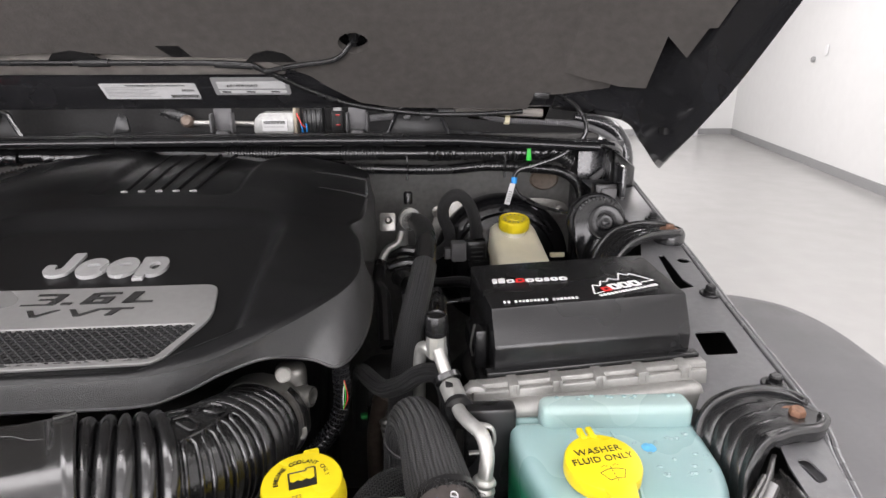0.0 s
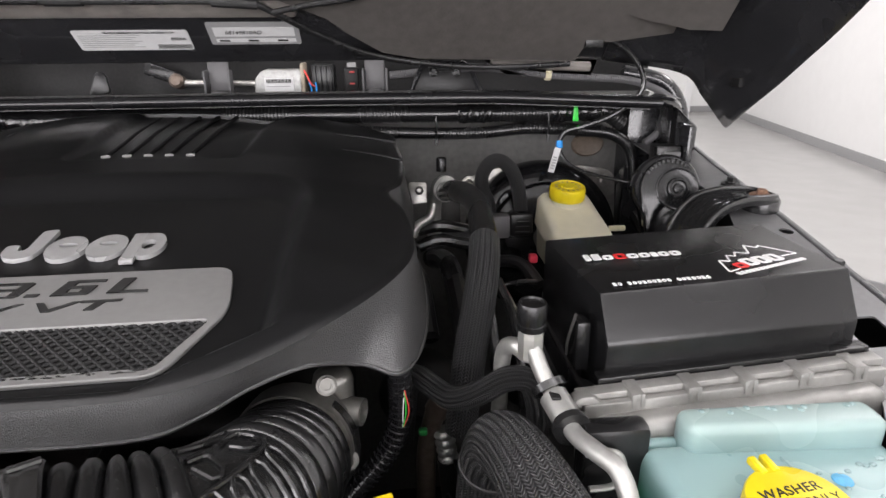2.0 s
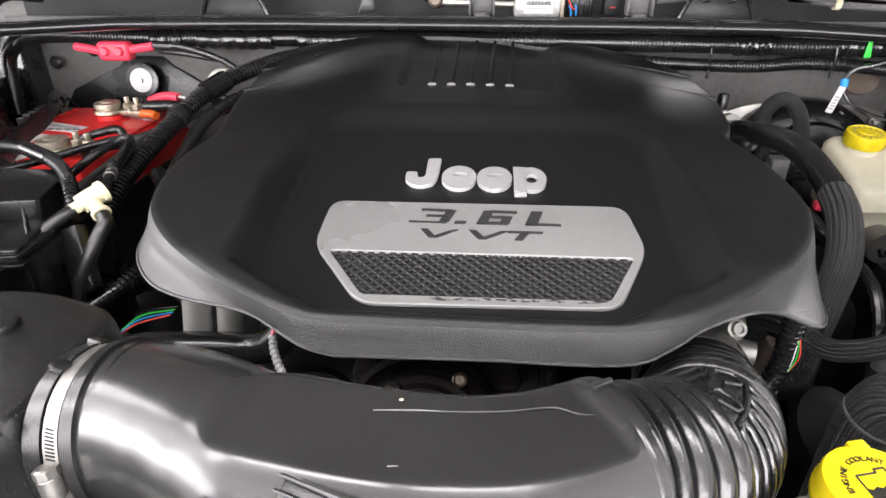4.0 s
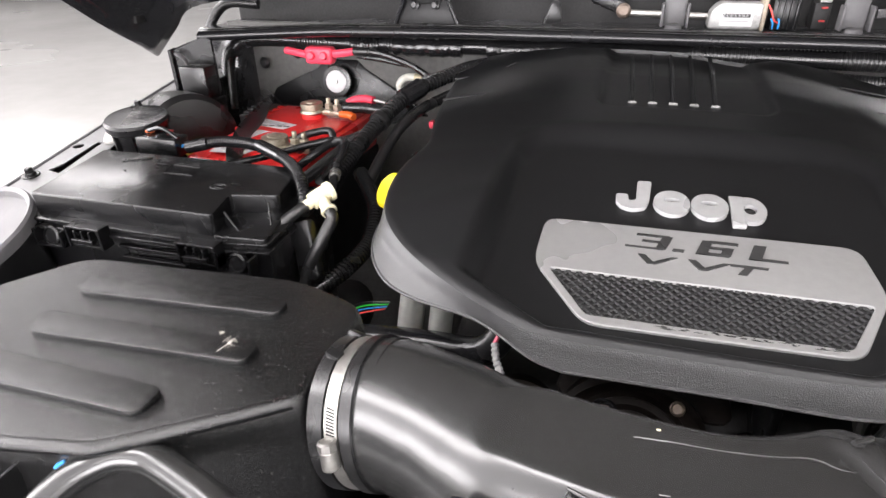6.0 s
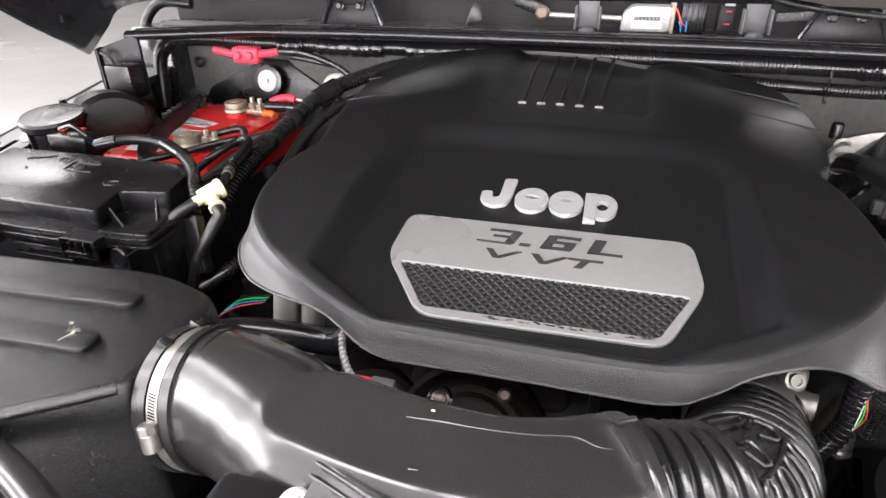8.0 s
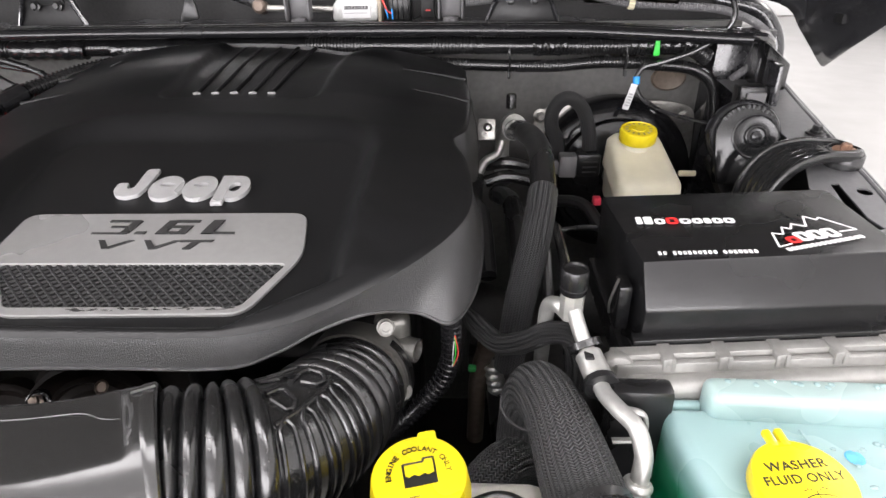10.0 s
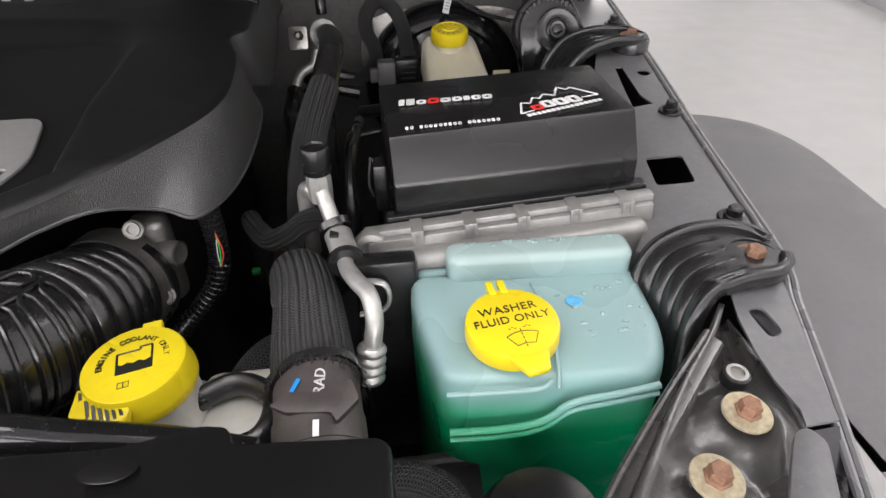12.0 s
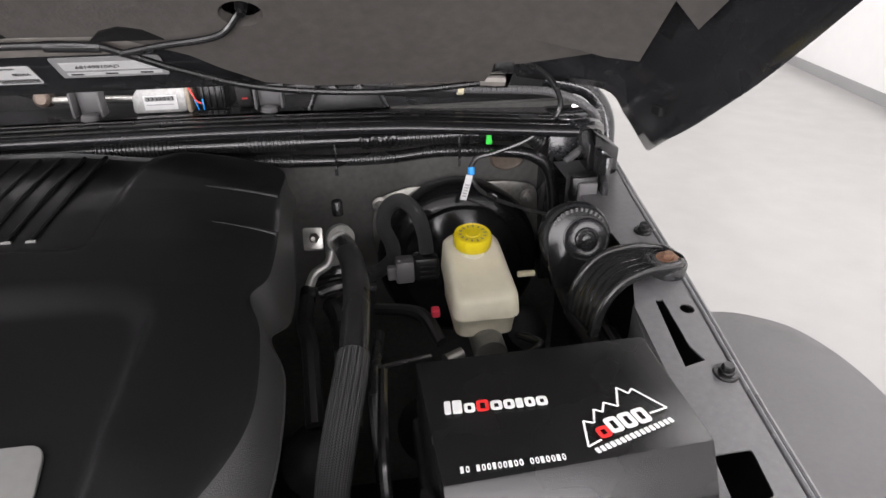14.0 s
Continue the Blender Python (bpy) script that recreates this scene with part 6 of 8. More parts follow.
# two brand lines and the mountain badge, as plain white and red marks
pm = pod_m(0.4755, 0.5815, -4.6)
xs = -0.036
for i, (w, hgt, ring_) in enumerate(((0.0058, 0.0135, 0), (0.0078, 0.0135, 0), (0.0088, 0.0095, 1), (0.0098, 0.0115, 1), (0.0092, 0.0095, 1), (0.0086, 0.0095, 1), (0.0062, 0.0095, 0), (0.0082, 0.0095, 1), (0.0088, 0.0095, 1))):
    ob_ = ring_mark(pm, xs, xs + w - 0.0009, -0.0055, -0.0055 + hgt, 0.0026) if ring_ else bar(pm, xs, xs + w - 0.0012, -0.0055, -0.0055 + hgt, 0.0015)
    part("brand_mark", ob_, REDINK if i == 3 else WHITEINK, pod, smooth=False)
    xs += w
pm = pod_m(0.4748, 0.5275, -2.6)
xs = -0.0335
for i in range(20):
    if i not in (2, 12):
        part("print_bar", ring_mark(pm, xs, xs + 0.0025, -0.0024, 0.0026, 0.0008) if i % 3 else bar(pm, xs, xs + 0.0022, -0.0024, 0.0026, 0.0003), WHITEINK, pod, smooth=False)
    xs += 0.00335
pm = pod_m(0.555, 0.553, 0)
ridge = [(-0.0315, -0.0225), (-0.027, -0.0005), (-0.0205, -0.0035), (-0.0165, 0.0085), (-0.0115, 0.005), (-0.0075, 0.0135), (0.0005, 0.008), (0.0068, 0.026), (0.0125, 0.0185), (0.0165, 0.0225), (0.031, -0.0005)]
pl_ = pm @ pose(0, 0, 0.0003)
part("mountain_mark", join(*[line_mark([a, b], 0.0008, pl_) for a, b in zip(ridge, ridge[1:])], line_mark([(-0.0315, -0.0225), (-0.0215, -0.0185)], 0.0008, pl_), line_mark([(0.018, -0.003), (0.031, -0.0005)], 0.0008, pl_)), WHITEINK, pod, "white mountain outline", smooth=False)
pt_ = pm @ pose(-0.006, -0.0085, 0, 0, 0, 11)
part("mountain_mark", ring_mark(pt_, -0.0165, -0.0075, -0.0065, 0.0035, 0.0028), REDINK, pod, "red rounded mark", smooth=False)
for i in range(3):
    part("brand_mark", ring_mark(pt_, -0.0075 + i * 0.0105, 0.0022 + i * 0.0105, -0.0055, 0.0085, 0.0032), WHITEINK, pod, smooth=False)
pt_ = pm @ pose(0.0, -0.0195, 0, 0, 0, 15)
xs = -0.029
for i in range(16):
    part("print_bar", bar(pt_, xs, xs + 0.0027, -0.002, 0.0024, 0.0005), WHITEINK, pod, smooth=False)
    xs += 0.0038
part("latch", box(0.4165, 0.4265, 0.522, 0.540, 1.035, 1.072, 0.002), PLASTIC, pod)
part("latch_wire", tube([(0.4155, 0.524, 1.078), (0.413, 0.530, 1.055), (0.4155, 0.538, 1.04)], 0.001, 6), STEEL, pod)
part("screw", lathe([(0.004, 0.0), (0.0035, 0.002)], 12, pose(0.612, 0.509, 1.022)), RUST, pod)
settle(pod)

# ---- refrigerant pipe ----
acp = thing("refrigerant_pipe", "bare aluminium refrigerant pipe with black cap", "pipe", (0.39, 0.45, 0.95))
part("pipe", tube([(0.381, 0.503, 1.068), (0.385, 0.496, 1.056), (0.389, 0.487, 1.047), (0.393, 0.474, 1.040), (0.396, 0.455, 1.036), (0.402, 0.438, 1.037), (0.4095, 0.424, 1.036), (0.412, 0.412, 1.028), (0.4105, 0.406, 1.018), (0.409, 0.404, 1.006)], 0.0055, 18), ALUTUBE, acp)
part("branch_pipe", tube([(0.378, 0.508, 1.060), (0.372, 0.515, 1.062), (0.367, 0.525, 1.05), (0.366, 0.53, 1.0)], 0.0058, 14), ALUTUBE, acp)
fm = aim((0.3805, 0.5055, 1.067), (0, -0.03, 1)) @ Matrix.Diagonal((0.83, 0.83, 0.94, 1))
part("hex_fitting", lathe([(0.0078, -0.0105), (0.0099, -0.009), (0.0102, 0.008), (0.0095, 0.0135)], 8, fm), ALUTUBE, acp, smooth=False)
part("service_cap", lathe([(0.0106, 0.013), (0.0112, 0.0145), (0.0112, 0.0175), (0.0103, 0.018), (0.0103, 0.0215), (0.0112, 0.022), (0.0112, 0.031), (0.0103, 0.033), (0.0088, 0.0332), (0.0082, 0.0315), (0.004, 0.0315)], 48, fm, lambda a, r, hh: r * (1 + 0.02 * (1 if math.cos(30 * a) > 0 else 0)) if hh > 0.0215 and r > 0.011 else r), PLASTIC, acp, "black ribbed service cap")
for a, b in (((0.388, 0.489, 1.0485), (0.3895, 0.4855, 1.0455)), ((0.3955, 0.463, 1.0365), (0.396, 0.458, 1.036))):
    part("bushing", tube([a, b], 0.0115, 20, 0), RUBBER, acp, "black rubber bushing")
part("clamp_sleeve", tube([(0.3905, 0.482, 1.0435), (0.395, 0.466, 1.0375)], 0.0092, 18, 2), ALUTUBE, acp)
# opening drawn as a dark chip, its shade put into the colour
part("clamp_window", box(0.386, 0.392, 0.470, 0.478, 1.0485, 1.0505, 0.0008), DEEP, acp, smooth=False)
CR = Vector((-0.0008, -0.0012, -0.0062))
for i in range(4):
    c = Vector((0.4093, 0.4042, 1.0135)) + CR * i
    part("crimp", tube([c - CR * 0.05, c + CR * 0.25, c + CR * 0.5, c + CR * 0.95], lambda q: 0.0070 + 0.0020 * math.sin(math.pi * q), 20, 3), ALUTUBE, acp)
part("bracket", tube([(0.399, 0.444, 1.030), (0.410, 0.4425, 1.032), (0.4195, 0.4415, 1.029), (0.4215, 0.440, 1.018), (0.416, 0.4395, 1.010), (0.402, 0.440, 1.008)], 0.0028, 10, 6, flat=0.6), ALUTUBE, acp)
settle(acp)

# ---- hoses ----
hose = thing("heater_hose", "black heater hose with a woven sleeve", "hose", (0.36, 0.6, 0.9))
part("hose_rubber", tube([(0.3615, 0.909, 1.0665), (0.369, 0.87, 1.078), (0.378, 0.81, 1.089), (0.3815, 0.75, 1.092), (0.379, 0.70, 1.087), (0.3768, 0.668, 1.0805)], 0.0125, 20), RUBBER, hose)
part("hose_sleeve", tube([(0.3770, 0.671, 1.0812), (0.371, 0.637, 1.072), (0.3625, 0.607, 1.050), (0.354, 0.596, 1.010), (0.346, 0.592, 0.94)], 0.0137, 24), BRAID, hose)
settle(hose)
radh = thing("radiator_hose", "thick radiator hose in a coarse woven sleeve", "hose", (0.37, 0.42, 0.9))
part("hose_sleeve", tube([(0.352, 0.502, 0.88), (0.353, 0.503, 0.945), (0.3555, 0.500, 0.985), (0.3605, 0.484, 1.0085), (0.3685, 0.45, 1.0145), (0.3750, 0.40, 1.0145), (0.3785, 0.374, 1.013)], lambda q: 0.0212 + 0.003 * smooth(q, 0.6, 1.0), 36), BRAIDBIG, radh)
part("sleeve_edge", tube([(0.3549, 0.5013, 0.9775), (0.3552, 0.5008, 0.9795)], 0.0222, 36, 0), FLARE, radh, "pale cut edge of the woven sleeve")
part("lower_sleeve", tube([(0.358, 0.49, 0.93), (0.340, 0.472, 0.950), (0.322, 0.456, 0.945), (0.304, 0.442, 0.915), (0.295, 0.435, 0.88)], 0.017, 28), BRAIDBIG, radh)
part("hose_end", tube([(0.3785, 0.376, 1.013), (0.381, 0.35, 1.009), (0.383, 0.325, 1.0), (0.384, 0.30, 0.985)], 0.0232, 32), HOSEGREY, radh)
part("end_clamp", tube([(0.3808, 0.352, 1.0095), (0.382, 0.337, 1.005)], 0.0241, 32, 2), HOSEGREY, radh, "moulded end band")
part("clamp_tab", prism(rounded([(-0.021, -0.004, 0.0), (-0.012, -0.008, 0.0), (0.010, -0.008, 0.0), (0.013, -0.013, 0.0), (0.023, -0.001, 0.0), (0.018, 0.010, 0.0), (0.010, 0.003, 0.0), (-0.012, 0.003, 0.0)], 0.0015, 3), 0.004, 0.0008, m=pose(0.381, 0.349, 1.0345, 15, 0, -6)), HOSEGREY, radh, "flat arrow-shaped clamp tab")
rf_ = random.Random(21)
fray = bmesh.new()
for i in range(90):
    a = math.radians(rf_.uniform(-20, 200))
    c = Vector((0.3785 + 0.0252 * math.cos(a), 0.376 + rf_.uniform(-0.003, 0.002), 1.013 + 0.0252 * math.sin(a)))
    tip_ = c + Vector((rf_.uniform(-0.003, 0.003) + 0.0025 * math.cos(a), rf_.uniform(-0.010, -0.002), rf_.uniform(-0.001, 0.0025)))
    fray = join(fray, tube([c, c.lerp(tip_, 0.5) + Vector((0, 0, 0.0008)), tip_], 0.00022, 3, 2))
part("frayed_end", fray, BRAIDBIG, radh, "frayed strands of the woven sleeve")
part("sleeve_band", tube([(0.3775, 0.381, 1.0135), (0.3787, 0.3755, 1.013)], 0.0258, 32, 2), RUBBER, radh)
part("hose_lettering", lettering("RAD", 0.0078, Matrix.Translation((0.3840, 0.3595, 1.0342)) @ pose(0, 0, 0, 16, -8, 88), 0.0004), PAPER, radh, smooth=False)
part("hose_mark", box(-0.0012, 0.0012, -0.004, 0.004, 0.0, 0.0004, 0, m=Matrix.Translation((0.3715, 0.3585, 1.0335)) @ pose(0, 0, 0, 14, -12, -30)), BLUE, radh, smooth=False)
part("hose_mark", box(-0.0015, 0.0015, -0.004, 0.004, 0.0, 0.0004, 0, m=Matrix.Translation((0.383, 0.333, 1.0305)) @ pose(0, 0, 0, 20, 0, 0)), WHITEINK, radh, smooth=False)
settle(radh)
bh = thing("woven_bypass_hose", "thin woven hose curling past the radiator hose", "hose", (0.34, 0.52, 0.95))
part("hose", tube([(0.300, 0.640, 0.90), (0.303, 0.622, 0.955), (0.307, 0.602, 0.988), (0.312, 0.578, 1.003), (0.321, 0.555, 1.008), (0.334, 0.537, 1.009), (0.351, 0.524, 1.021), (0.368, 0.516, 1.036), (0.383, 0.515, 1.034), (0.391, 0.518, 1.012), (0.392, 0.52, 0.98)], 0.0085, 18), BRAIDDARK, bh)
settle(bh)
wl = thing("wire_bundle", "taped wire bundle with coloured wires", "wiring loom", (0.29, 0.53, 0.9))
part("loom", tube([(0.296, 0.53, 1.045), (0.296, 0.53, 1.02), (0.295, 0.528, 1.0), (0.285, 0.525, 0.975), (0.258, 0.52, 0.945), (0.22, 0.50, 0.92)], 0.0075, 12, 8, ring=(0.005, 0.001)), GLOSS, wl)
for k_, mat in enumerate((WIRE_RED, GREEN, PAPER)):
    part("wire", tube([(0.299, 0.522 + 0.001 * k_, 1.028), (0.3015 - 0.002 * k_, 0.5205, 1.012), (0.297, 0.521, 0.998)], 0.00045, 6), mat, wl)
settle(wl)
gp = thing("green_plug", "small green connector deep in the bay", "connector", (0.31, 0.56, 0.9))
part("plug", box(0.309, 0.316, 0.552, 0.558, 0.966, 0.971, 0.0015), DIMGREEN, gp)
settle(gp)

# ---- throttle body ----
tb = thing("throttle_body", "cast aluminium throttle body with coolant port", "throttle body", (0.255, 0.54, 0.93))
part("gasket_ring", lathe([(0.0405, -0.006), (0.0405, 0.002), (0.039, 0.004)], 32, aim((0.228, 0.516, 0.995), (0.18, 0.95, -0.1))), RUBBER, tb)
part("casting", lathe([(0.041, -0.008), (0.041, 0.012), (0.038, 0.016)], 28, aim((0.228, 0.530, 0.995), (0.18, 0.95, -0.1)) @ pose(0, 0, -0.02)), ALU, tb)
part("flange", box(0.236, 0.264, 0.525, 0.545, 0.965, 1.040, 0.008, 3), ALU, tb)
part("port", lathe([(0.0095, -0.02), (0.0105, 0.004), (0.0105, 0.018), (0.0085, 0.0185), (0.0075, 0.008)], 24, aim((0.255, 0.527, 1.0125), (0.92, -0.3, 0.02)) @ Matrix.Diagonal((0.9, 0.9, 0.9, 1))), ALU, tb)
for c in ((0.248, 0.515, 1.040), (0.260, 0.502, 0.990)):
    m = aim(c, (0.2, -0.9, 0.5))
    part("bolt", lathe([(0.0068, -0.006), (0.0068, 0.003), (0.005, 0.0035), (0.005, 0.007), (0.003, 0.007), (0.003, 0.005)], 20, m), ALU, tb)
settle(tb)
ht = thing("heater_tube", "tarnished metal heater tube with a crimp collar", "pipe", (0.33, 0.61, 0.8))
part("tube", tube([(0.331, 0.606, 0.957), (0.325, 0.608, 0.945), (0.318, 0.612, 0.905), (0.317, 0.616, 0.86), (0.316, 0.62, 0.82)], 0.0088, 18), OLDPIPE, ht)
part("collar", tube([(0.3325, 0.6055, 0.961), (0.3265, 0.6075, 0.949)], 0.0108, 18, 0), OLDPIPE, ht)
settle(ht)
cf = thing("crimp_fitting", "bare aluminium crimp fitting on a black hose", "fitting", (0.335, 0.604, 0.85))
for i in range(4):
    z = 0.933 - i * 0.0085
    part("crimp", tube([(0.3325 + i * 0.0012, 0.604, z), (0.3328 + i * 0.0012, 0.6035, z - 0.0035), (0.3332 + i * 0.0012, 0.603, z - 0.0075)], lambda q: 0.0075 + 0.0018 * math.sin(math.pi * q), 18, 3), ALUTUBE, cf)
part("hose", tube([(0.337, 0.6035, 0.902), (0.340, 0.601, 0.87), (0.346, 0.597, 0.81)], 0.0105, 16), RUBBER, cf)
part("tag", prism([(0.339, 0.586, 0.915), (0.346, 0.586, 0.914), (0.360, 0.586, 0.868), (0.353, 0.586, 0.866), (0.351, 0.586, 0.884), (0.347, 0.586, 0.886)], 0.0008), PAPER, cf, "torn white paper tag", smooth=False)
settle(cf)

# ---- engine mass and pulleys in the depth ----
OILY = material("oily_black_casting", (0.007, 0.0052, 0.0044), 0.5, spec=0.14, vary=0.4, scale=60, bump=0.3, bump_scale=250)
eb = thing("engine_block", "dark engine block and accessories below the cover", "engine", (0.05, 0.75, 0.5))
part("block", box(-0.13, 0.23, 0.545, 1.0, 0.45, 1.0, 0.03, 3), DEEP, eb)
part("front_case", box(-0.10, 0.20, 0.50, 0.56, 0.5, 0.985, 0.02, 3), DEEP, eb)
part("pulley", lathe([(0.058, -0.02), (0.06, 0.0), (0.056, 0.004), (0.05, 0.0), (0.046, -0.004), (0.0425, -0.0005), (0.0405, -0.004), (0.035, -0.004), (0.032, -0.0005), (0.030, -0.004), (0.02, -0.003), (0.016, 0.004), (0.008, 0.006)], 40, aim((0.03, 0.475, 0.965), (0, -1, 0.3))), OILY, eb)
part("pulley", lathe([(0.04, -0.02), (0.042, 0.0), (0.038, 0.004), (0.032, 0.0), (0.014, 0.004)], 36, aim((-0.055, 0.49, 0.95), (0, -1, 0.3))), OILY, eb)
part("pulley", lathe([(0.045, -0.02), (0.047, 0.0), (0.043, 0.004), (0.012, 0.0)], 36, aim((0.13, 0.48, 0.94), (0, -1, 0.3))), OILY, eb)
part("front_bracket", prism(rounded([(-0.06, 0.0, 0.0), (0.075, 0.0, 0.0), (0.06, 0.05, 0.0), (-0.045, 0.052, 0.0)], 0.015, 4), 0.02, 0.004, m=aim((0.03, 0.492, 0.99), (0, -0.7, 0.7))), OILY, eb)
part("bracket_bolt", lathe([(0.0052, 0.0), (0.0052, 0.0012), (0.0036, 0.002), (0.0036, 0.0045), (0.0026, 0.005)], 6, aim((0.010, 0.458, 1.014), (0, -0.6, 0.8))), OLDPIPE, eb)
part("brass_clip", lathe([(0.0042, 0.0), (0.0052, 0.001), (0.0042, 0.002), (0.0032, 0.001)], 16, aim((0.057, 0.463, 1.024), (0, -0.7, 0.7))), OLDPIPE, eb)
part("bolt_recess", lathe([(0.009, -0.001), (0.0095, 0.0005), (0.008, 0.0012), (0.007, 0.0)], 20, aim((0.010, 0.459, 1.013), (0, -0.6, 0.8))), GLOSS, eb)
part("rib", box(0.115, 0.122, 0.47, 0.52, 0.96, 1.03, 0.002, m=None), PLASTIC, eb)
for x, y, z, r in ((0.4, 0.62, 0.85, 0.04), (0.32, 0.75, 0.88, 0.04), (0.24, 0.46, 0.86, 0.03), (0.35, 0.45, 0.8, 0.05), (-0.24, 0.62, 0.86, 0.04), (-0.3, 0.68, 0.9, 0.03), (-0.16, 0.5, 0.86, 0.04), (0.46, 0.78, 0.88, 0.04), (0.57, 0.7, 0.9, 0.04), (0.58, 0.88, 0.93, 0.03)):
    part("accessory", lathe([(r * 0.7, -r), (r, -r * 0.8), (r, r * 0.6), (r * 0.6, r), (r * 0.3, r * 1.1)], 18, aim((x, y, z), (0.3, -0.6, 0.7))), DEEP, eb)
settle(eb)
us = thing("undercover_pipe", "pair of bare aluminium pipes under the cover", "pipe", (-0.16, 0.55, 0.95))
part("pipe", tube([(-0.155, 0.545, 1.075), (-0.158, 0.540, 1.04), (-0.163, 0.537, 1.00), (-0.166, 0.535, 0.97)], 0.0115, 18), PALEPIPE, us)
part("pipe", tube([(-0.128, 0.545, 1.075), (-0.131, 0.540, 1.04), (-0.135, 0.537, 1.00), (-0.137, 0.535, 0.97)], 0.0105, 18), PALEPIPE, us)
settle(us)
dk = thing("coolant_hose", "glossy black coolant hose behind the intake pipe", "hose", (-0.14, 0.5, 0.95))
part("hose", tube([(-0.23, 0.485, 1.0), (-0.19, 0.50, 1.005), (-0.14, 0.508, 1.004), (-0.105, 0.507, 1.006), (-0.082, 0.50, 1.018), (-0.07, 0.505, 1.035)], 0.0125, 18), GLOSS, dk)
part("wire_sleeve", tube([(-0.072, 0.474, 1.045), (-0.069, 0.466, 1.036), (-0.062, 0.457, 1.027), (-0.055, 0.453, 1.020)], 0.0025, 10, 6, ring=(0.0035, 0.0006)), LABELGREY, dk)
part("wire", tube([(-0.072, 0.474, 1.044), (-0.069, 0.478, 1.052), (-0.062, 0.484, 1.060)], 0.0018, 6), WIRE_PINK, dk)
part("red_plug", box(-0.056, -0.042, 0.449, 0.457, 1.016, 1.023, 0.0015), REDRUBBER, dk)
part("plug", box(-0.042, -0.023, 0.448, 0.458, 1.013, 1.0245, 0.002), FLARE, dk)
for k_, mat in enumerate((WIRE_RED, BLUE, GREEN, RUBBER)):
    part("wire", tube([(-0.235, 0.53 + 0.006 * k_, 0.99), (-0.215, 0.535 + 0.005 * k_, 1.002 + 0.001 * k_), (-0.19, 0.545 + 0.004 * k_, 1.006)], 0.0007, 6), mat, dk)
settle(dk)

# ---- intake pipe ----
intake = thing("intake_pipe", "glossy black intake pipe with a bellows elbow", "intake pipe", (0.05, 0.36, 0.9))


def loft(pts, section, seg=48, n=10):
    """A closed skin along a smooth line; section(share, angle) gives the radius; angle 90 degrees is up, 0 the outside."""
    ps = spline(pts, n)
    bm = bmesh.new()
    rings = []
    for i, p in enumerate(ps):
        d = (ps[min(i + 1, len(ps) - 1)] - ps[max(i - 1, 0)]).normalized()
        side = d.cross(Vector((0, 0, 1))).normalized()
        top = side.cross(d)
        q = i / (len(ps) - 1)
        row = []
        for k in range(seg):
            a = 2 * math.pi * k / seg
            rr = section(q, a)
            row.append(bm.verts.new(p + side * (math.cos(a) * rr) + top * (math.sin(a) * rr)))
        rings.append(row)
    for a, b in zip(rings, rings[1:]):
        for k in range(seg):
            bm.faces.new((a[k], a[(k + 1) % seg], b[(k + 1) % seg], b[k]))
    bm.faces.new(rings[0][::-1])
    bm.faces.new(rings[-1])
    return bm


IP = [(-0.150, 0.398, 1.029), (-0.122, 0.397, 1.0355), (-0.08, 0.381, 1.0435), (-0.04, 0.362, 1.047), (0.0, 0.353, 1.048), (0.04, 0.349, 1.0475), (0.075, 0.355, 1.0425), (0.105, 0.367, 1.0375), (0.135, 0.384, 1.033)]


def pipe_section(q, a):
    r = 0.0480 - 0.0015 * smooth(q, 0.1, 0.27) + 0.0035 * smooth(q, 0.33, 0.42)
    # the top is cut flat from the foot to the collar
    cut = r * (1.0 - 0.15 * smooth(q, 0.335, 0.385) * (1 - smooth(q, 0.955, 0.985)))
    c = math.sin(a)
    if c > 0.2:
        r = (r ** -200 + (cut / c) ** -200) ** (-1 / 200)
    low = math.cos(a - math.radians(-25))
    if low > 0.2:
        r = min(r, (r + 0.004) * (1 - 0.14 * smooth(q, 0.3, 0.45)) / low)
    return r


part("pipe", loft(IP, pipe_section, 144, 20), PIPE, intake)
part("mould_line", tube([(0.022, 0.362, 1.0905), (0.041, 0.364, 1.0902), (0.061, 0.3675, 1.0873), (0.086, 0.3745, 1.0832), (0.108, 0.3825, 1.0796), (0.121, 0.381, 1.0775), (0.134, 0.384, 1.0756)], 0.0006, 6), PIPE, intake)
part("scratch", tube([(0.034, 0.330, 1.0903), (0.055, 0.3335, 1.0882), (0.075, 0.338, 1.0852), (0.096, 0.3434, 1.0815)], 0.00035, 6), LABELGREY, intake, "pale scratch along the flat top")
part("speck", box(0.0330, 0.0352, 0.3693, 0.3708, 1.0895, 1.0906, 0.0003), CREAM, intake, "dried yellow speck", smooth=False)
part("seam", tube([(p[0], p[1] + 0.020, p[2] + 0.0405) for p in IP[1:4]], 0.0007, 6), PIPE, intake)
# ribbed foot under the pipe with its bolt
FOOT = pose(0.014, 0.3105, 1.0905, 36, 6, -16)
part("foot", box(-0.021, 0.021, -0.026, 0.003, -0.02, 0.001, 0.002, m=FOOT), PLASTIC, intake)
for i in range(2):
    part("rib", box(-0.021, 0.021, -0.004 + i * 0.006, -0.0022 + i * 0.006, 0.0, 0.0065, 0.0007, m=FOOT), PIPE, intake)
part("rib", box(0.021, 0.0226, -0.004, 0.0038, 0.0, 0.0065, 0.0006, m=FOOT), PIPE, intake)
fb = aim((-0.0135, 0.3035, 1.0800), (-0.05, -0.35, 0.9))
part("bolt_arm", box(-0.06, 0.004, 0.272, 0.316, 1.060, 1.0785, 0.005), PLASTIC, intake)
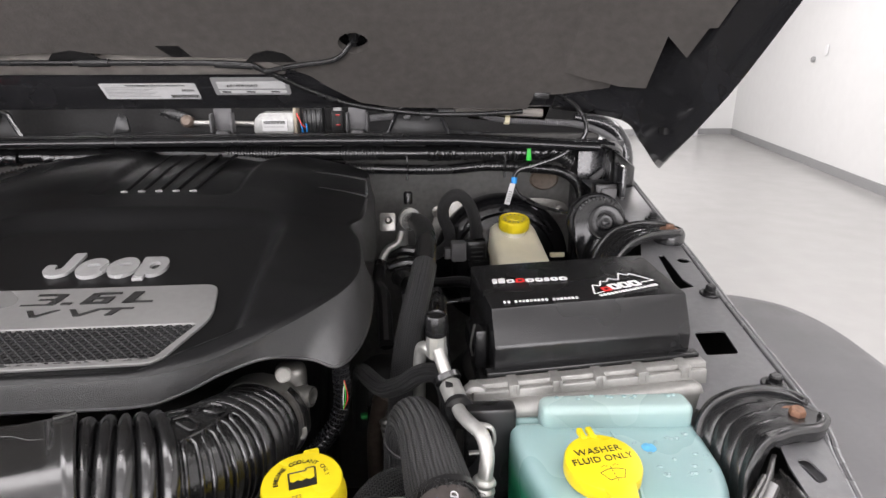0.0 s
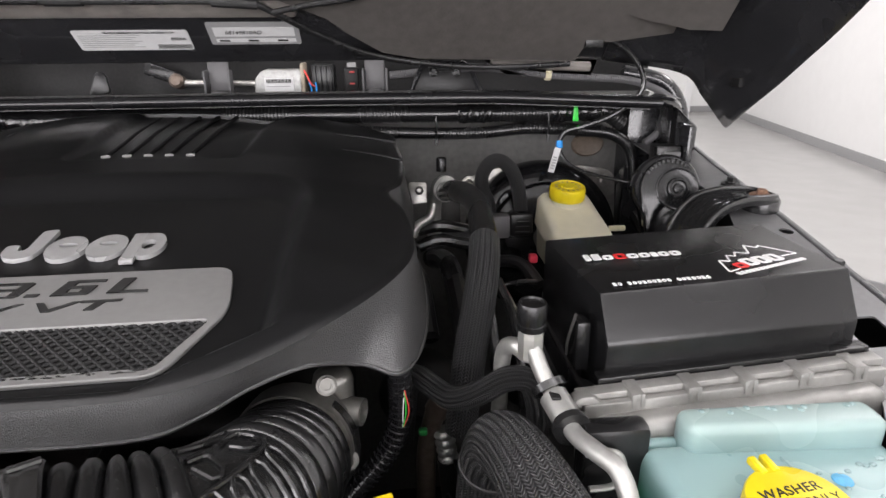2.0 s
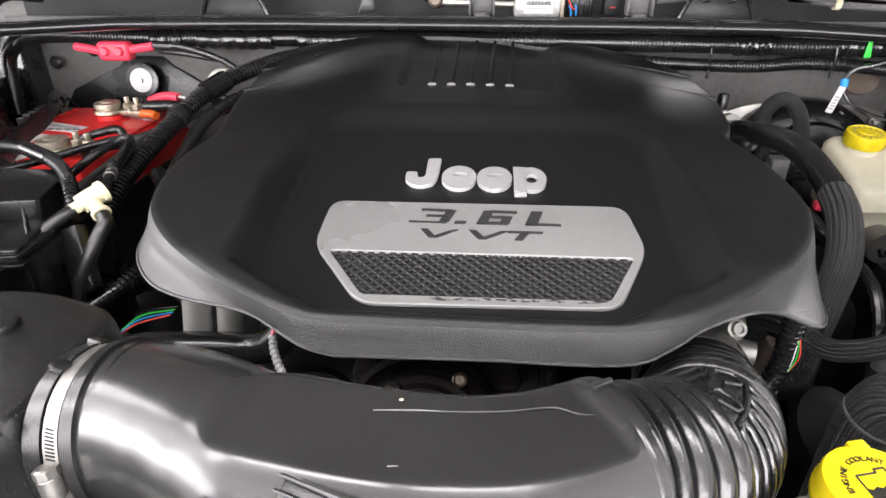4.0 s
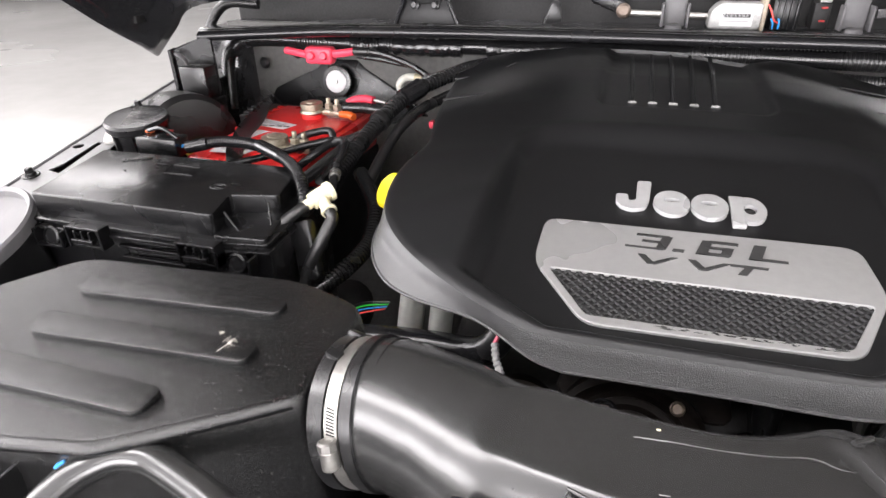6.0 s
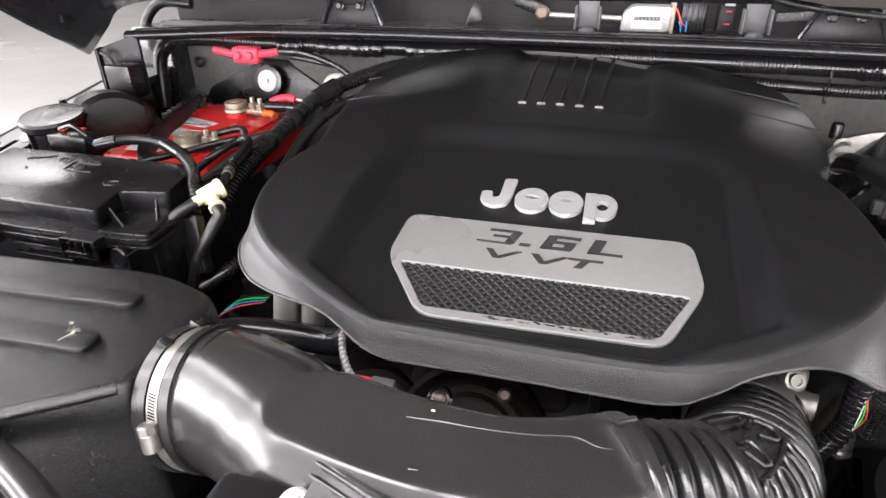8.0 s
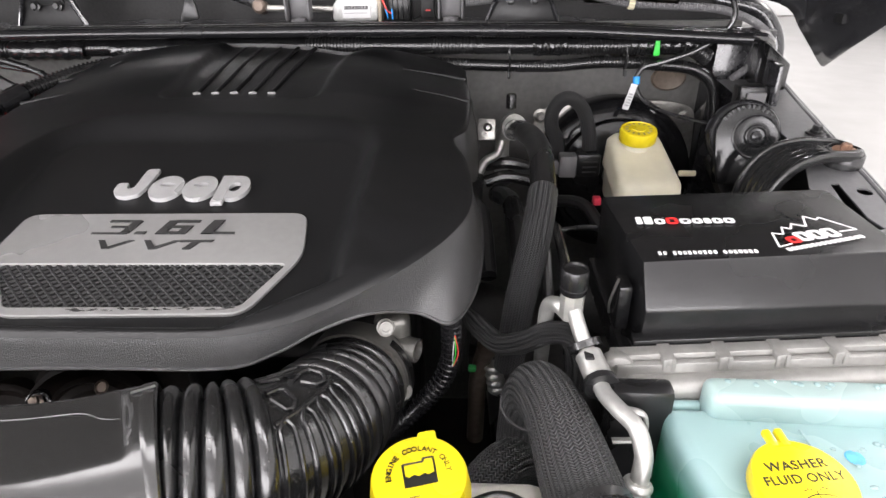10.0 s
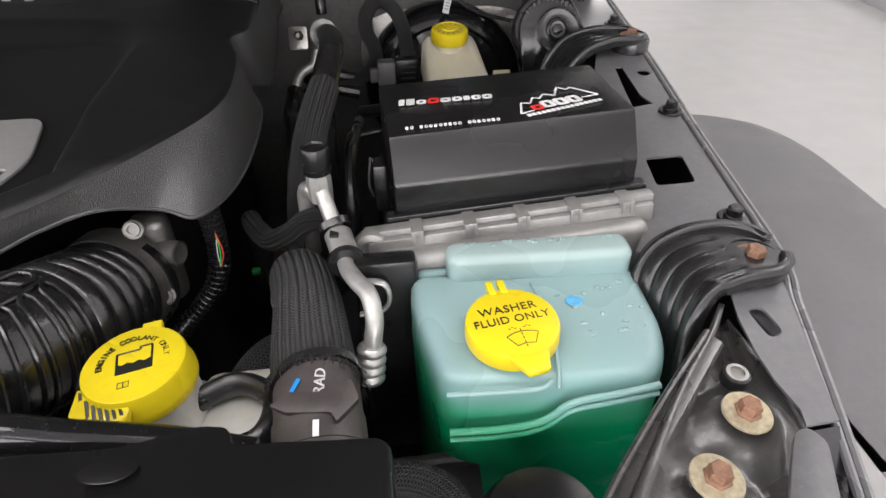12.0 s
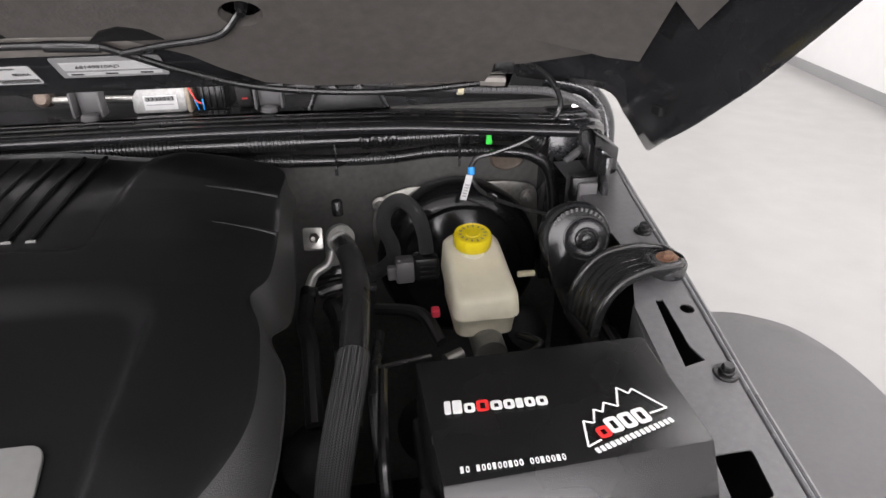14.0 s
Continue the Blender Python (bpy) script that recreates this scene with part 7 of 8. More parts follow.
part("foot_bolt", join(lathe([(0.0085, 0.0), (0.0085, 0.0015), (0.007, 0.0026)], 28, fb), lathe([(0.0048, 0.002), (0.0048, 0.005), (0.004, 0.006)], 6, fb)), PALEPIPE, intake, "pale flanged bolt", smooth=False)
BL = [(0.105, 0.367, 1.0365), (0.14, 0.386, 1.033), (0.17, 0.398, 1.028), (0.195, 0.4145, 1.0215), (0.211, 0.440, 1.015), (0.220, 0.475, 1.005), (0.2255, 0.51, 0.996)]
BS = spline(BL, 16)
BLEN = [0.0]
for a, b in zip(BS, BS[1:]):
    BLEN.append(BLEN[-1] + (b - a).length)


def on_bellows(run):
    k = max(i for i in range(len(BS) - 1) if BLEN[i] <= run + 1e-9)
    u = (run - BLEN[k]) / (BLEN[k + 1] - BLEN[k])
    return BS[k].lerp(BS[k + 1], u), (BS[k + 1] - BS[k]).normalized()


def elbow_point(run, deg, r):
    p, d = on_bellows(run)
    side = d.cross(Vector((0, 0, 1))).normalized()
    return p + side * (math.cos(math.radians(deg)) * r) + side.cross(d) * (math.sin(math.radians(deg)) * r)


def stretch(a, b, n=14):
    return [on_bellows(a + (b - a) * i / n)[0] for i in range(n + 1)]


part("bellows", tube(stretch(0.040, 0.0915, 24), 0.0400, 48, 3, ring=(0.0103, 0.0070)), RUBBER, intake, "ribbed rubber bellows")
part("elbow", tube(stretch(0.085, 0.140), lambda q: 0.0425 - 0.0015 * q, 48, 4), RUBBER, intake, "moulded rubber elbow")
part("bellows", tube(stretch(0.136, 0.197, 26), lambda q: 0.0350 + 0.0035 * (1 - q), 48, 3, ring=(0.0118, 0.0056)), RUBBER, intake)
part("elbow_cuff", tube(stretch(0.190, 0.203, 4), 0.0385, 40, 2), RUBBER, intake)
part("elbow_band", tube(stretch(0.1925, 0.2005, 4), 0.0397, 40, 2), STEEL, intake, "plain steel band")
part("bellows_collar", loft(stretch(0.028, 0.041, 6), lambda q, a: 0.0470 + 0.0035 * smooth(q, 0.05, 0.6) - 0.0016 * smooth(q, 0.9, 1.0), 48, 3), PIPE, intake)
part("collar_tab", box(-0.007, 0.009, -0.010, 0.010, -0.014, 0.0008, 0.0015, m=pose(0.1305, 0.3575, 1.0745, 0, 6, 30)), PIPE, intake)
part("collar_tab", tube([elbow_point(0.030, 106, 0.0505), elbow_point(0.040, 108, 0.0515)], 0.0018, 8, 0), PIPE, intake)
RIMS = []
for i in range(4):
    s0, s1, top = 0.0925 + i * 0.0110, 0.0990 + i * 0.0110, 62 + 2.5 * i
    RIMS.append([(s0, -75), (s0, top - 6), (s0 + 0.002, top), (s1 - 0.002, top), (s1, top - 6), (s1, -75)])
RIMS.append([(0.094, 126), (0.112, 127), (0.126, 112), (0.130, 107), (0.1265, 102), (0.119, 103), (0.094, 114)])
RIMS.append([(0.113, 95), (0.126, 99), (0.1305, 96), (0.1315, 84), (0.130, 78), (0.127, 75), (0.122, 77), (0.117, 88)])
RIMS.append([(0.0925, 92), (0.101, 93), (0.1045, 89), (0.1055, 74), (0.102, 69), (0.099, 71), (0.094, 85)])
RIMS.append([(0.0915, 62), (0.104, 66), (0.115, 68), (0.128, 71), (0.131, 76)])
for rim in RIMS:
    line = []
    for (s0, a0), (s1, a1) in zip(rim, rim[1:]):
        k = max(1, int(abs(a1 - a0) / 12))
        line += [elbow_point(s0 + (s1 - s0) * i / k, a0 + (a1 - a0) * i / k, 0.0434 - 0.027 * max(0.0, s0 - 0.085)) for i in range(k)]
    line.append(elbow_point(*rim[-1], 0.0434 - 0.027 * max(0.0, rim[-1][0] - 0.085)))
    part("moulded_rim", tube(line, 0.0017, 8, 0), RUBBER, intake)
C0_ = Vector((-0.150, 0.398, 1.029))
CW = Vector((1.0, -0.03, 0.22)).normalized()


def around(a, b, r, mat, name, label=""):
    part(name, tube([C0_ + CW * a, C0_ + CW * ((a + b) / 2), C0_ + CW * b], r, 44, 2), mat, intake, label)


around(0.0075, 0.0165, 0.0494, STEEL, "hose_clamp", "steel worm-drive clamp")
around(-0.004, 0.0065, 0.0504, RUBBER, "clamp_lip")
around(0.0185, 0.026, 0.0505, RUBBER, "clamp_lip")
around(0.029, 0.035, 0.0486, PIPE, "clamp_lip")
side = CW.cross(Vector((0, 0, 1))).normalized()


def on_clamp(along, deg, r):
    a = math.radians(deg)
    return C0_ + CW * along + side * (math.cos(a) * r) + side.cross(CW) * (math.sin(a) * r)


scr = on_clamp(0.012, 13, 0.0525)
tang = (on_clamp(0.012, 19, 0.0525) - on_clamp(0.012, 7, 0.0525)).normalized()
part("clamp_housing", lathe([(0.005, -0.009), (0.0058, -0.008), (0.0058, 0.003), (0.005, 0.004)], 16, aim(scr, tang)), STEEL, intake)
part("clamp_screw", lathe([(0.0062, 0.004), (0.0062, 0.0085), (0.0045, 0.0095), (0.003, 0.0085)], 8, aim(scr, tang)), STEEL, intake)
for k in range(9):
    p = on_clamp(0.012, 25 + 2.2 * k, 0.0494)
    # slots are dark slips on the band, with their shade in the colour
    part("clamp_slot", box(-0.0028, 0.0028, -0.0004, 0.0004, -0.0003, 0.0003, 0, m=aim(p, p - (C0_ + CW * 0.012))), DEEP, intake, smooth=False)
for deg in (84, 118):
    c = on_clamp(0.003, deg, 0.0507)
    part("locator", box(-0.005, 0.006, -0.0035, 0.0035, -0.003, 0.0018, 0.0008, m=pose(c.x, c.y, c.z, 90 - deg, 0, -17)), PLASTIC, intake)
settle(intake)

# ---- air filter box ----
air = thing("air_filter_box", "black plastic air filter box with raised ribs", "air box", (-0.3, 0.38, 0.85))
top = rounded([(-0.432, 0.468), (-0.232, 0.482), (-0.168, 0.462), (-0.166, 0.361), (-0.262, 0.296), (-0.46, 0.26), (-0.50, 0.36)], [0.02, 0.02, 0.02, 0.006, 0.02, 0.02, 0.02], 4)
bm = bmesh.new()
cx, cy = -0.31, 0.385
rings = []
for sc, z in ((0.02, 1.068), (0.5, 1.068), (0.96, 1.068), (0.985, 1.0675), (1.0, 1.0655), (1.012, 1.06), (1.02, 1.05), (1.04, 1.0), (1.05, 0.86)):
    rings.append([bm.verts.new((cx + (p[0] - cx) * sc, cy + (p[1] - cy) * sc, z)) for p in top])
k = len(top)
for a, b in zip(rings, rings[1:]):
    for i in range(k):
        bm.faces.new((a[i], a[(i + 1) % k], b[(i + 1) % k], b[i]))
bm.faces.new(rings[0][::-1])
bm.faces.new(rings[-1])
AIRBOX = material("speckled_air_box_plastic", (0.0060, 0.0060, 0.0063), 0.24, spec=0.75, bump=0.38, bump_scale=2000, vary=0.25, dust=0.14, rough_vary=0.02)
part("box_lid", bm, AIRBOX, air, angle=0.9)
for pts in ([(-0.398, 0.437), (-0.39, 0.416), (-0.223, 0.430), (-0.222, 0.448)], [(-0.392, 0.390), (-0.382, 0.365), (-0.215, 0.377), (-0.215, 0.398)], [(-0.40, 0.345), (-0.386, 0.318), (-0.249, 0.320), (-0.247, 0.343)]):
    part("raised_rib", prism(rounded([(*p, 1.0725) for p in pts], 0.008, 5), 0.006, 0.0012, 2), AIRBOX, air)
part("front_ridge", tube([(-0.172, 0.3605, 1.0640), (-0.215, 0.3285, 1.0640), (-0.250, 0.3040, 1.0640), (-0.262, 0.2972, 1.0640), (-0.276, 0.2940, 1.0640), (-0.36, 0.2785, 1.0640), (-0.46, 0.2605, 1.0640)], 0.0046, 16, 6), AIRBOX, air)
for i in range(6):
    x = -0.31 - i * 0.025
    part("grille_fin", box(x, x + 0.002, 0.235, 0.29, 1.0, 1.05, 0.0006), GRAINED, air, smooth=False)
rd = random.Random(4)
FLUFF = material("seed_fluff", (0.7, 0.66, 0.58), 0.8)
fl_ = bmesh.new()
for i in range(24):
    a, ln = rd.uniform(0, 2 * math.pi), rd.uniform(0.0045, 0.0068)
    fl_ = join(fl_, tube([(0, 0, 0), (0.5 * ln * math.cos(a), 0.5 * ln * math.sin(a), 0.0012 + 0.002 * rd.random()), (ln * math.cos(a), ln * math.sin(a), 0.003 * rd.random())], 0.00005, 3, 2))
fl_ = join(fl_, tube([(0, 0, 0.0004), (-0.002, -0.0045, 0.0004), (-0.003, -0.0095, 0.0003)], 0.00016, 4, 3))
bmesh.ops.transform(fl_, matrix=pose(-0.234, 0.390, 1.0728), verts=fl_.verts)
tiny = bmesh.new()
for i in range(14):
    a, ln = rd.uniform(0, 2 * math.pi), rd.uniform(0.0015, 0.0028)
    tiny = join(tiny, tube([(0, 0, 0), (ln * math.cos(a), ln * math.sin(a), 0.001 * rd.random())], 0.00009, 3, 0))
bmesh.ops.transform(tiny, matrix=pose(-0.251, 0.4035, 1.0685), verts=tiny.verts)
ff = thing("seed_fluff", "pale dandelion seed lying on the air box", "seed fluff", (-0.232, 0.384, 1.0725))
part("hairs", fl_, FLUFF, ff)
part("loose_hairs", tiny, FLUFF, ff)
settle(ff)
settle(air)
fh = thing("front_breather_hose", "black breather hose arching before the air box", "hose", (-0.23, 0.3, 0.95))
part("hose", tube([(-0.30, 0.235, 1.0), (-0.286, 0.262, 1.032), (-0.274, 0.286, 1.046), (-0.258, 0.302, 1.052), (-0.240, 0.308, 1.053), (-0.221, 0.306, 1.052), (-0.177, 0.293, 1.049), (-0.13, 0.272, 1.04), (-0.09, 0.245, 1.02)], 0.0095, 18), PIPE, fh)
part("blue_mark", box(-0.0032, 0.0032, -0.0022, 0.0022, -0.001, 0.0006, 0.0006, m=pose(-0.2795, 0.2905, 1.0545, -20, -25, 40)), BLUE, fh, "dab of blue paint")
part("hose_clamp", tube([(-0.1335, 0.2735, 1.0405), (-0.126, 0.270, 1.039)], 0.0108, 16, 0), STEEL, fh)
part("hose_end", tube([(-0.295, 0.245, 1.012), (-0.303, 0.232, 0.995)], 0.0108, 16, 0), RUBBER, fh)
settle(fh)
cu = thing("headlight_bucket", "round grey headlight bucket with a bright inside", "headlight bucket", (-0.60, 0.5, 0.9))
hb_ = aim((-0.632, 0.482, 1.048), (-0.10, -0.30, 1))
part("rim", lathe([(0.0825, -0.012), (0.084, -0.006), (0.0848, 0.0), (0.083, 0.003), (0.0785, 0.0), (0.077, -0.006)], 56, hb_), FLARE, cu)
part("outer_shell", lathe([(0.070, -0.08), (0.0815, -0.02), (0.0820, -0.012)], 56, hb_), PLASTIC, cu)
part("reflector", lathe([(0.077, -0.008), (0.066, -0.03), (0.045, -0.046), (0.02, -0.052)][::-1], 48, hb_), ALUTUBE, cu, "bright metal reflector")
part("rear_shell", lathe([(0.02, -0.12), (0.06, -0.10), (0.075, -0.06), (0.0755, -0.05)], 40, hb_), PLASTIC, cu)
settle(cu)
cl = thing("radiator_shroud", "black plastic radiator shroud crossbar", "shroud", (0.1, 0.34, 0.85))
part("crossbar", prism(rounded([(0.24, 0.332, 1.036), (0.300, 0.325, 1.042), (0.334, 0.330, 1.045), (0.347, 0.3275, 1.045), (0.3495, 0.318, 1.045), (0.414, 0.313, 1.045), (0.4185, 0.308, 1.045), (0.4185, 0.20, 1.040), (0.16, 0.20, 1.030), (0.18, 0.32, 1.028)], 0.003, 2), 0.03, 0.003), PLASTIC, cl)
part("moulding_mark", lathe([(0.009, 0.0), (0.0095, 0.0006), (0.008, 0.001)], 28, aim((0.300, 0.312, 1.0425), (0, -0.05, 1)) @ Matrix.Diagonal((1.3, 0.7, 1, 1))), PLASTIC, cl)
part("tube_edge", tube([(0.16, 0.372, 0.985), (0.20, 0.373, 0.998), (0.26, 0.364, 1.002), (0.32, 0.352, 1.002)], 0.008, 14), GLOSS, cl)
part("left_bar", box(-0.4, 0.15, 0.2, 0.285, 0.9, 0.962, 0.006), PLASTIC, cl)
part("top_tube", tube([(0.215, 0.349, 1.036), (0.240, 0.347, 1.0335), (0.263, 0.346, 1.0275), (0.311, 0.344, 1.017), (0.35, 0.338, 1.009)], 0.0088, 18), GLOSS, cl, "glossy black tube")
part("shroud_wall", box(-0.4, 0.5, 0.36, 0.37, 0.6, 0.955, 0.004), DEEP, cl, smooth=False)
settle(cl)
bs = thing("lower_woven_hose", "woven black hose end by the radiator", "hose", (0.43, 0.33, 0.9))
part("hose", tube([(0.40, 0.352, 0.955), (0.425, 0.347, 0.962), (0.443, 0.338, 0.96), (0.452, 0.322, 0.95), (0.455, 0.30, 0.92)], 0.0105, 18), BRAID, bs)
settle(bs)
dm = thing("plastic_dome", "shallow black plastic dome before the tank", "cap", (0.485, 0.30, 0.95))
part("dome", lathe([(0.032, -0.06), (0.032, -0.008), (0.028, 0.0), (0.018, 0.003)], 32, aim((0.487, 0.296, 0.992), (0, -0.1, 1))), PLASTIC, dm)
settle(dm)

# ---- fuse box ----
FUSEP = material("satin_fuse_box_plastic", (0.0055, 0.0055, 0.006), 0.25, spec=0.5, bump=0.16, bump_scale=190, vary=0.2, dust=0.03, rough_vary=0.05)
fuse = thing("fuse_box", "black plastic fuse box with clipped lid", "fuse box", (-0.44, 0.59, 0.9))
lid = [(-0.598, 0.664), (-0.334, 0.666), (-0.317, 0.594), (-0.366, 0.583), (-0.354, 0.538), (-0.568, 0.535)]
part("lid", prism(rounded([(x, y, 1.085) for x, y in lid], 0.005, 4), 0.028, 0.0026, 3), FUSEP, fuse)
part("lid_step", prism(rounded([(-0.36, 0.587, 1.066), (-0.312, 0.598, 1.066), (-0.300, 0.538, 1.066), (-0.354, 0.533, 1.066)], 0.005, 4), 0.012, 0.0016, 2), FUSEP, fuse)
for z, out in ((1.0625, 0.0), (1.0560, 0.003)):
    part("lid_flange", prism(rounded([(-0.602 - out, 0.669 + out, z), (-0.308 + out, 0.671 + out, z), (-0.297 + out, 0.535 - out, z), (-0.352, 0.527 - out, z), (-0.572 - out, 0.525 - out, z)], 0.006, 4), 0.0034, 0.0009, 2), FUSEP, fuse)
part("lid_skirt", prism(rounded([(-0.598, 0.666, 1.060), (-0.309, 0.668, 1.060), (-0.299, 0.538, 1.060), (-0.352, 0.530, 1.060), (-0.570, 0.528, 1.060)], 0.005, 3), 0.008, 0.001, 2), FUSEP, fuse)
part("base", prism(rounded([(-0.582, 0.667, 1.0525), (-0.304, 0.666, 1.0525), (-0.298, 0.538, 1.0525), (-0.566, 0.530, 1.0525)], 0.005, 3), 0.13, 0.002, 2), FUSEP, fuse)
for x in (-0.4875, -0.3585):
    lt = part("latch", join(box(x - 0.021, x - 0.0185, 0.512, 0.526, 1.044, 1.066, 0.0006), box(x + 0.0185, x + 0.021, 0.512, 0.526, 1.044, 1.066, 0.0006), box(x - 0.021, x + 0.021, 0.514, 0.517, 1.044, 1.0465, 0.0006), box(x - 0.021, x + 0.021, 0.513, 0.526, 1.0635, 1.066, 0.0006)), FUSEP, fuse, smooth=False)
    part("tongue", join(box(x - 0.013, x + 0.013, 0.509, 0.514, 1.050, 1.0545, 0.0008), box(x - 0.010, x - 0.008, 0.511, 0.518, 1.050, 1.063, 0.0005), box(x - 0.001, x + 0.001, 0.511, 0.518, 1.050, 1.063, 0.0005), box(x + 0.008, x + 0.010, 0.511, 0.518, 1.050, 1.063, 0.0005)), FUSEP, lt, smooth=False)
for x in (-0.538, -0.322):
    part("clip_lug", join(box(x - 0.018, x + 0.018, 0.514, 0.528, 1.038, 1.0405, 0.0006), box(x - 0.018, x - 0.0155, 0.514, 0.528, 1.038, 1.056, 0.0006), box(x + 0.0155, x + 0.018, 0.514, 0.528, 1.038, 1.056, 0.0006), lathe([(0.010, 0.0), (0.010, 0.005), (0.008, 0.006), (0.0075, 0.0045)], 24, aim((x, 0.524, 1.047), (0, -1, 0.25)))), FUSEP, fuse, smooth=False)
part("base_ridge", box(-0.462, -0.386, 0.526, 0.531, 1.030, 1.0325, 0.0006), FUSEP, fuse, smooth=False)
part("base_ridge", box(-0.462, -0.386, 0.526, 0.531, 1.042, 1.0445, 0.0006), FUSEP, fuse, smooth=False)
for pts in (((-0.352, 0.552), (-0.336, 0.547)), ((-0.323, 0.582), (-0.313, 0.566))):
    (xa, ya), (xb, yb) = pts
    part("gusset", prism([(xa, ya, 1.082), (xa + 0.002, ya + 0.001, 1.082), (xb + 0.002, yb + 0.001, 1.066), (xb, yb, 1.066)], 0.012, 0.0005), FUSEP, fuse, smooth=False)


def raised(pts, r):
    """A raised bead along a line on the lid."""
    return tube([(x, y, 1.0851) for x, y in pts], r, 8, 0)


em = [raised([(-0.478, 0.640), (-0.441, 0.639), (-0.435, 0.617), (-0.471, 0.617), (-0.478, 0.640)], 0.0009), raised([(-0.457, 0.634), (-0.450, 0.622)], 0.0006), raised([(-0.474, 0.646), (-0.468, 0.646)], 0.0010), raised([(-0.455, 0.646), (-0.448, 0.646)], 0.0010), raised([(-0.502, 0.648), (-0.488, 0.648), (-0.486, 0.639), (-0.500, 0.639), (-0.502, 0.648)], 0.0009), raised([(-0.495, 0.648), (-0.493, 0.639)], 0.0006), raised(circle(-0.389, 0.598, 0.0085, 16, 0.75), 0.0008), raised(circle(-0.389, 0.598, 0.0045, 12, 0.75), 0.0007), raised([(-0.402, 0.634), (-0.396, 0.629), (-0.400, 0.626)], 0.0009)]
for e_ in em:
    part("embossing", e_, FUSEP, fuse, smooth=False)
for i in range(9):
    part("embossing", box(-0.0160 + i * 0.0036, -0.0136 + i * 0.0036, -0.004 + 0.001 * (i % 3), 0.004, -0.001, 0.0010, 0.0004, m=pose(-0.53, 0.644, 1.085, 0, 0, 24)), FUSEP, fuse, smooth=False)
for cx_, cy_ in ((-0.455, 0.583), (-0.519, 0.612), (-0.43, 0.648)):
    part("moulding_point", lathe([(0.0016, 0.0), (0.0013, 0.0009), (0.0005, 0.0012)], 10, pose(cx_, cy_, 1.085)), FUSEP, fuse)
settle(fuse)

# ---- battery ----
batt = thing("car_battery", "red car battery with twin terminals and strap", "battery", (-0.45, 0.86, 0.84))
part("case", box(-0.552, -0.385, 0.742, 0.995, 1.0, 1.054, 0.006, 2), RED, batt)
# hidden lower half darkened by colour instead of staying red
part("lower_case", box(-0.553, -0.384, 0.741, 0.996, 0.84, 1.002, 0.004, 2), DEEP, batt, "dark lower battery case")
part("top_step", box(-0.540, -0.395, 0.765, 0.985, 1.052, 1.058, 0.003, 2), RED, batt)
for i in range(9):
    y = 0.86 + i * 0.015
    part("grip_tooth", box(-0.556, -0.545, y, y + 0.007, 1.044, 1.056, 0.001), RED, batt, smooth=False)
for px, py in ((-0.463, 0.932), (-0.430, 0.771)):
    part("terminal_base", lathe([(0.016, 0.0), (0.017, 0.002), (0.016, 0.008)], 24, pose(px, py, 1.056)), RED, batt)
    part("terminal_post", lathe([(0.0095, 0.006), (0.009, 0.024), (0.007, 0.025)], 20, pose(px, py, 1.058)), BRASS, batt)
    part("terminal_clamp", lathe([(0.014, 0.010), (0.019, 0.0105), (0.0175, 0.0145), (0.0155, 0.015), (0.0155, 0.018), (0.0175, 0.0185), (0.017, 0.024), (0.011, 0.025)], 24, pose(px, py, 1.056)), BRASS, batt)
    for k_, (dx, dy) in enumerate(((0.026, 0.006), (0.042, 0.002))):
        part("clamp_lug", box(px + dx - 0.010, px + dx + 0.010, py + dy - 0.009, py + dy + 0.009, 1.062, 1.07, 0.002), BRASS, batt)
        part("clamp_washer", lathe([(0.0088, 0.011), (0.0088, 0.0128), (0.006, 0.0132)], 18, pose(px + dx, py + dy, 1.058)), STEEL, batt)
        part("clamp_nut", lathe([(0.0072, 0.0125), (0.0072, 0.0195), (0.0062, 0.0205), (0.0036, 0.0208), (0.0036, 0.028), (0.003, 0.029)], 6, pose(px + dx, py + dy, 1.058)), BRASS, batt)
part("strap", tube([(-0.556, 1.02, 1.03), (-0.575, 1.0, 1.07), (-0.557, 0.955, 1.075), (-0.530, 0.885, 1.068), (-0.511, 0.825, 1.0655), (-0.479, 0.755, 1.0645), (-0.470, 0.736, 1.060), (-0.467, 0.731, 1.02)], 0.0115, 12, 8, flat=0.16), PLASTIC, batt, "black hold-down strap")
for i in range(8):
    part("strap_tooth", box(-0.566 + i * 0.004, -0.556 + i * 0.004, 0.965 - i * 0.016, 0.972 - i * 0.016, 1.062, 1.078, 0.001), PLASTIC, batt, smooth=False)
lb = part("battery_label", prism([(-0.532, 0.905, 1.0588), (-0.466, 0.886, 1.0588), (-0.474, 0.862, 1.0588), (-0.541, 0.875, 1.0588)], 0.0006), PAPER, batt, "white printed battery label", smooth=False)
for i in range(11):
    part("barcode_bar", box(-0.522 + i * 0.004, -0.5205 + i * 0.004, 0.884 - i * 0.001, 0.896 - i * 0.001, 1.0589, 1.0592, 0), LABELGREY, lb, smooth=False)
for i in range(4):
    part("print_block", box(-0.516 + i * 0.012, -0.507 + i * 0.012, 0.8705 + 0.0005 * i, 0.8745 + 0.0005 * i, 1.0589, 1.0592, 0), BLACKINK, lb, smooth=False)
part("battery_label", prism([(-0.527, 0.79, 1.0588), (-0.462, 0.775, 1.0588), (-0.468, 0.755, 1.0588), (-0.52, 0.752, 1.0588)], 0.0006), PAPER, batt, smooth=False)
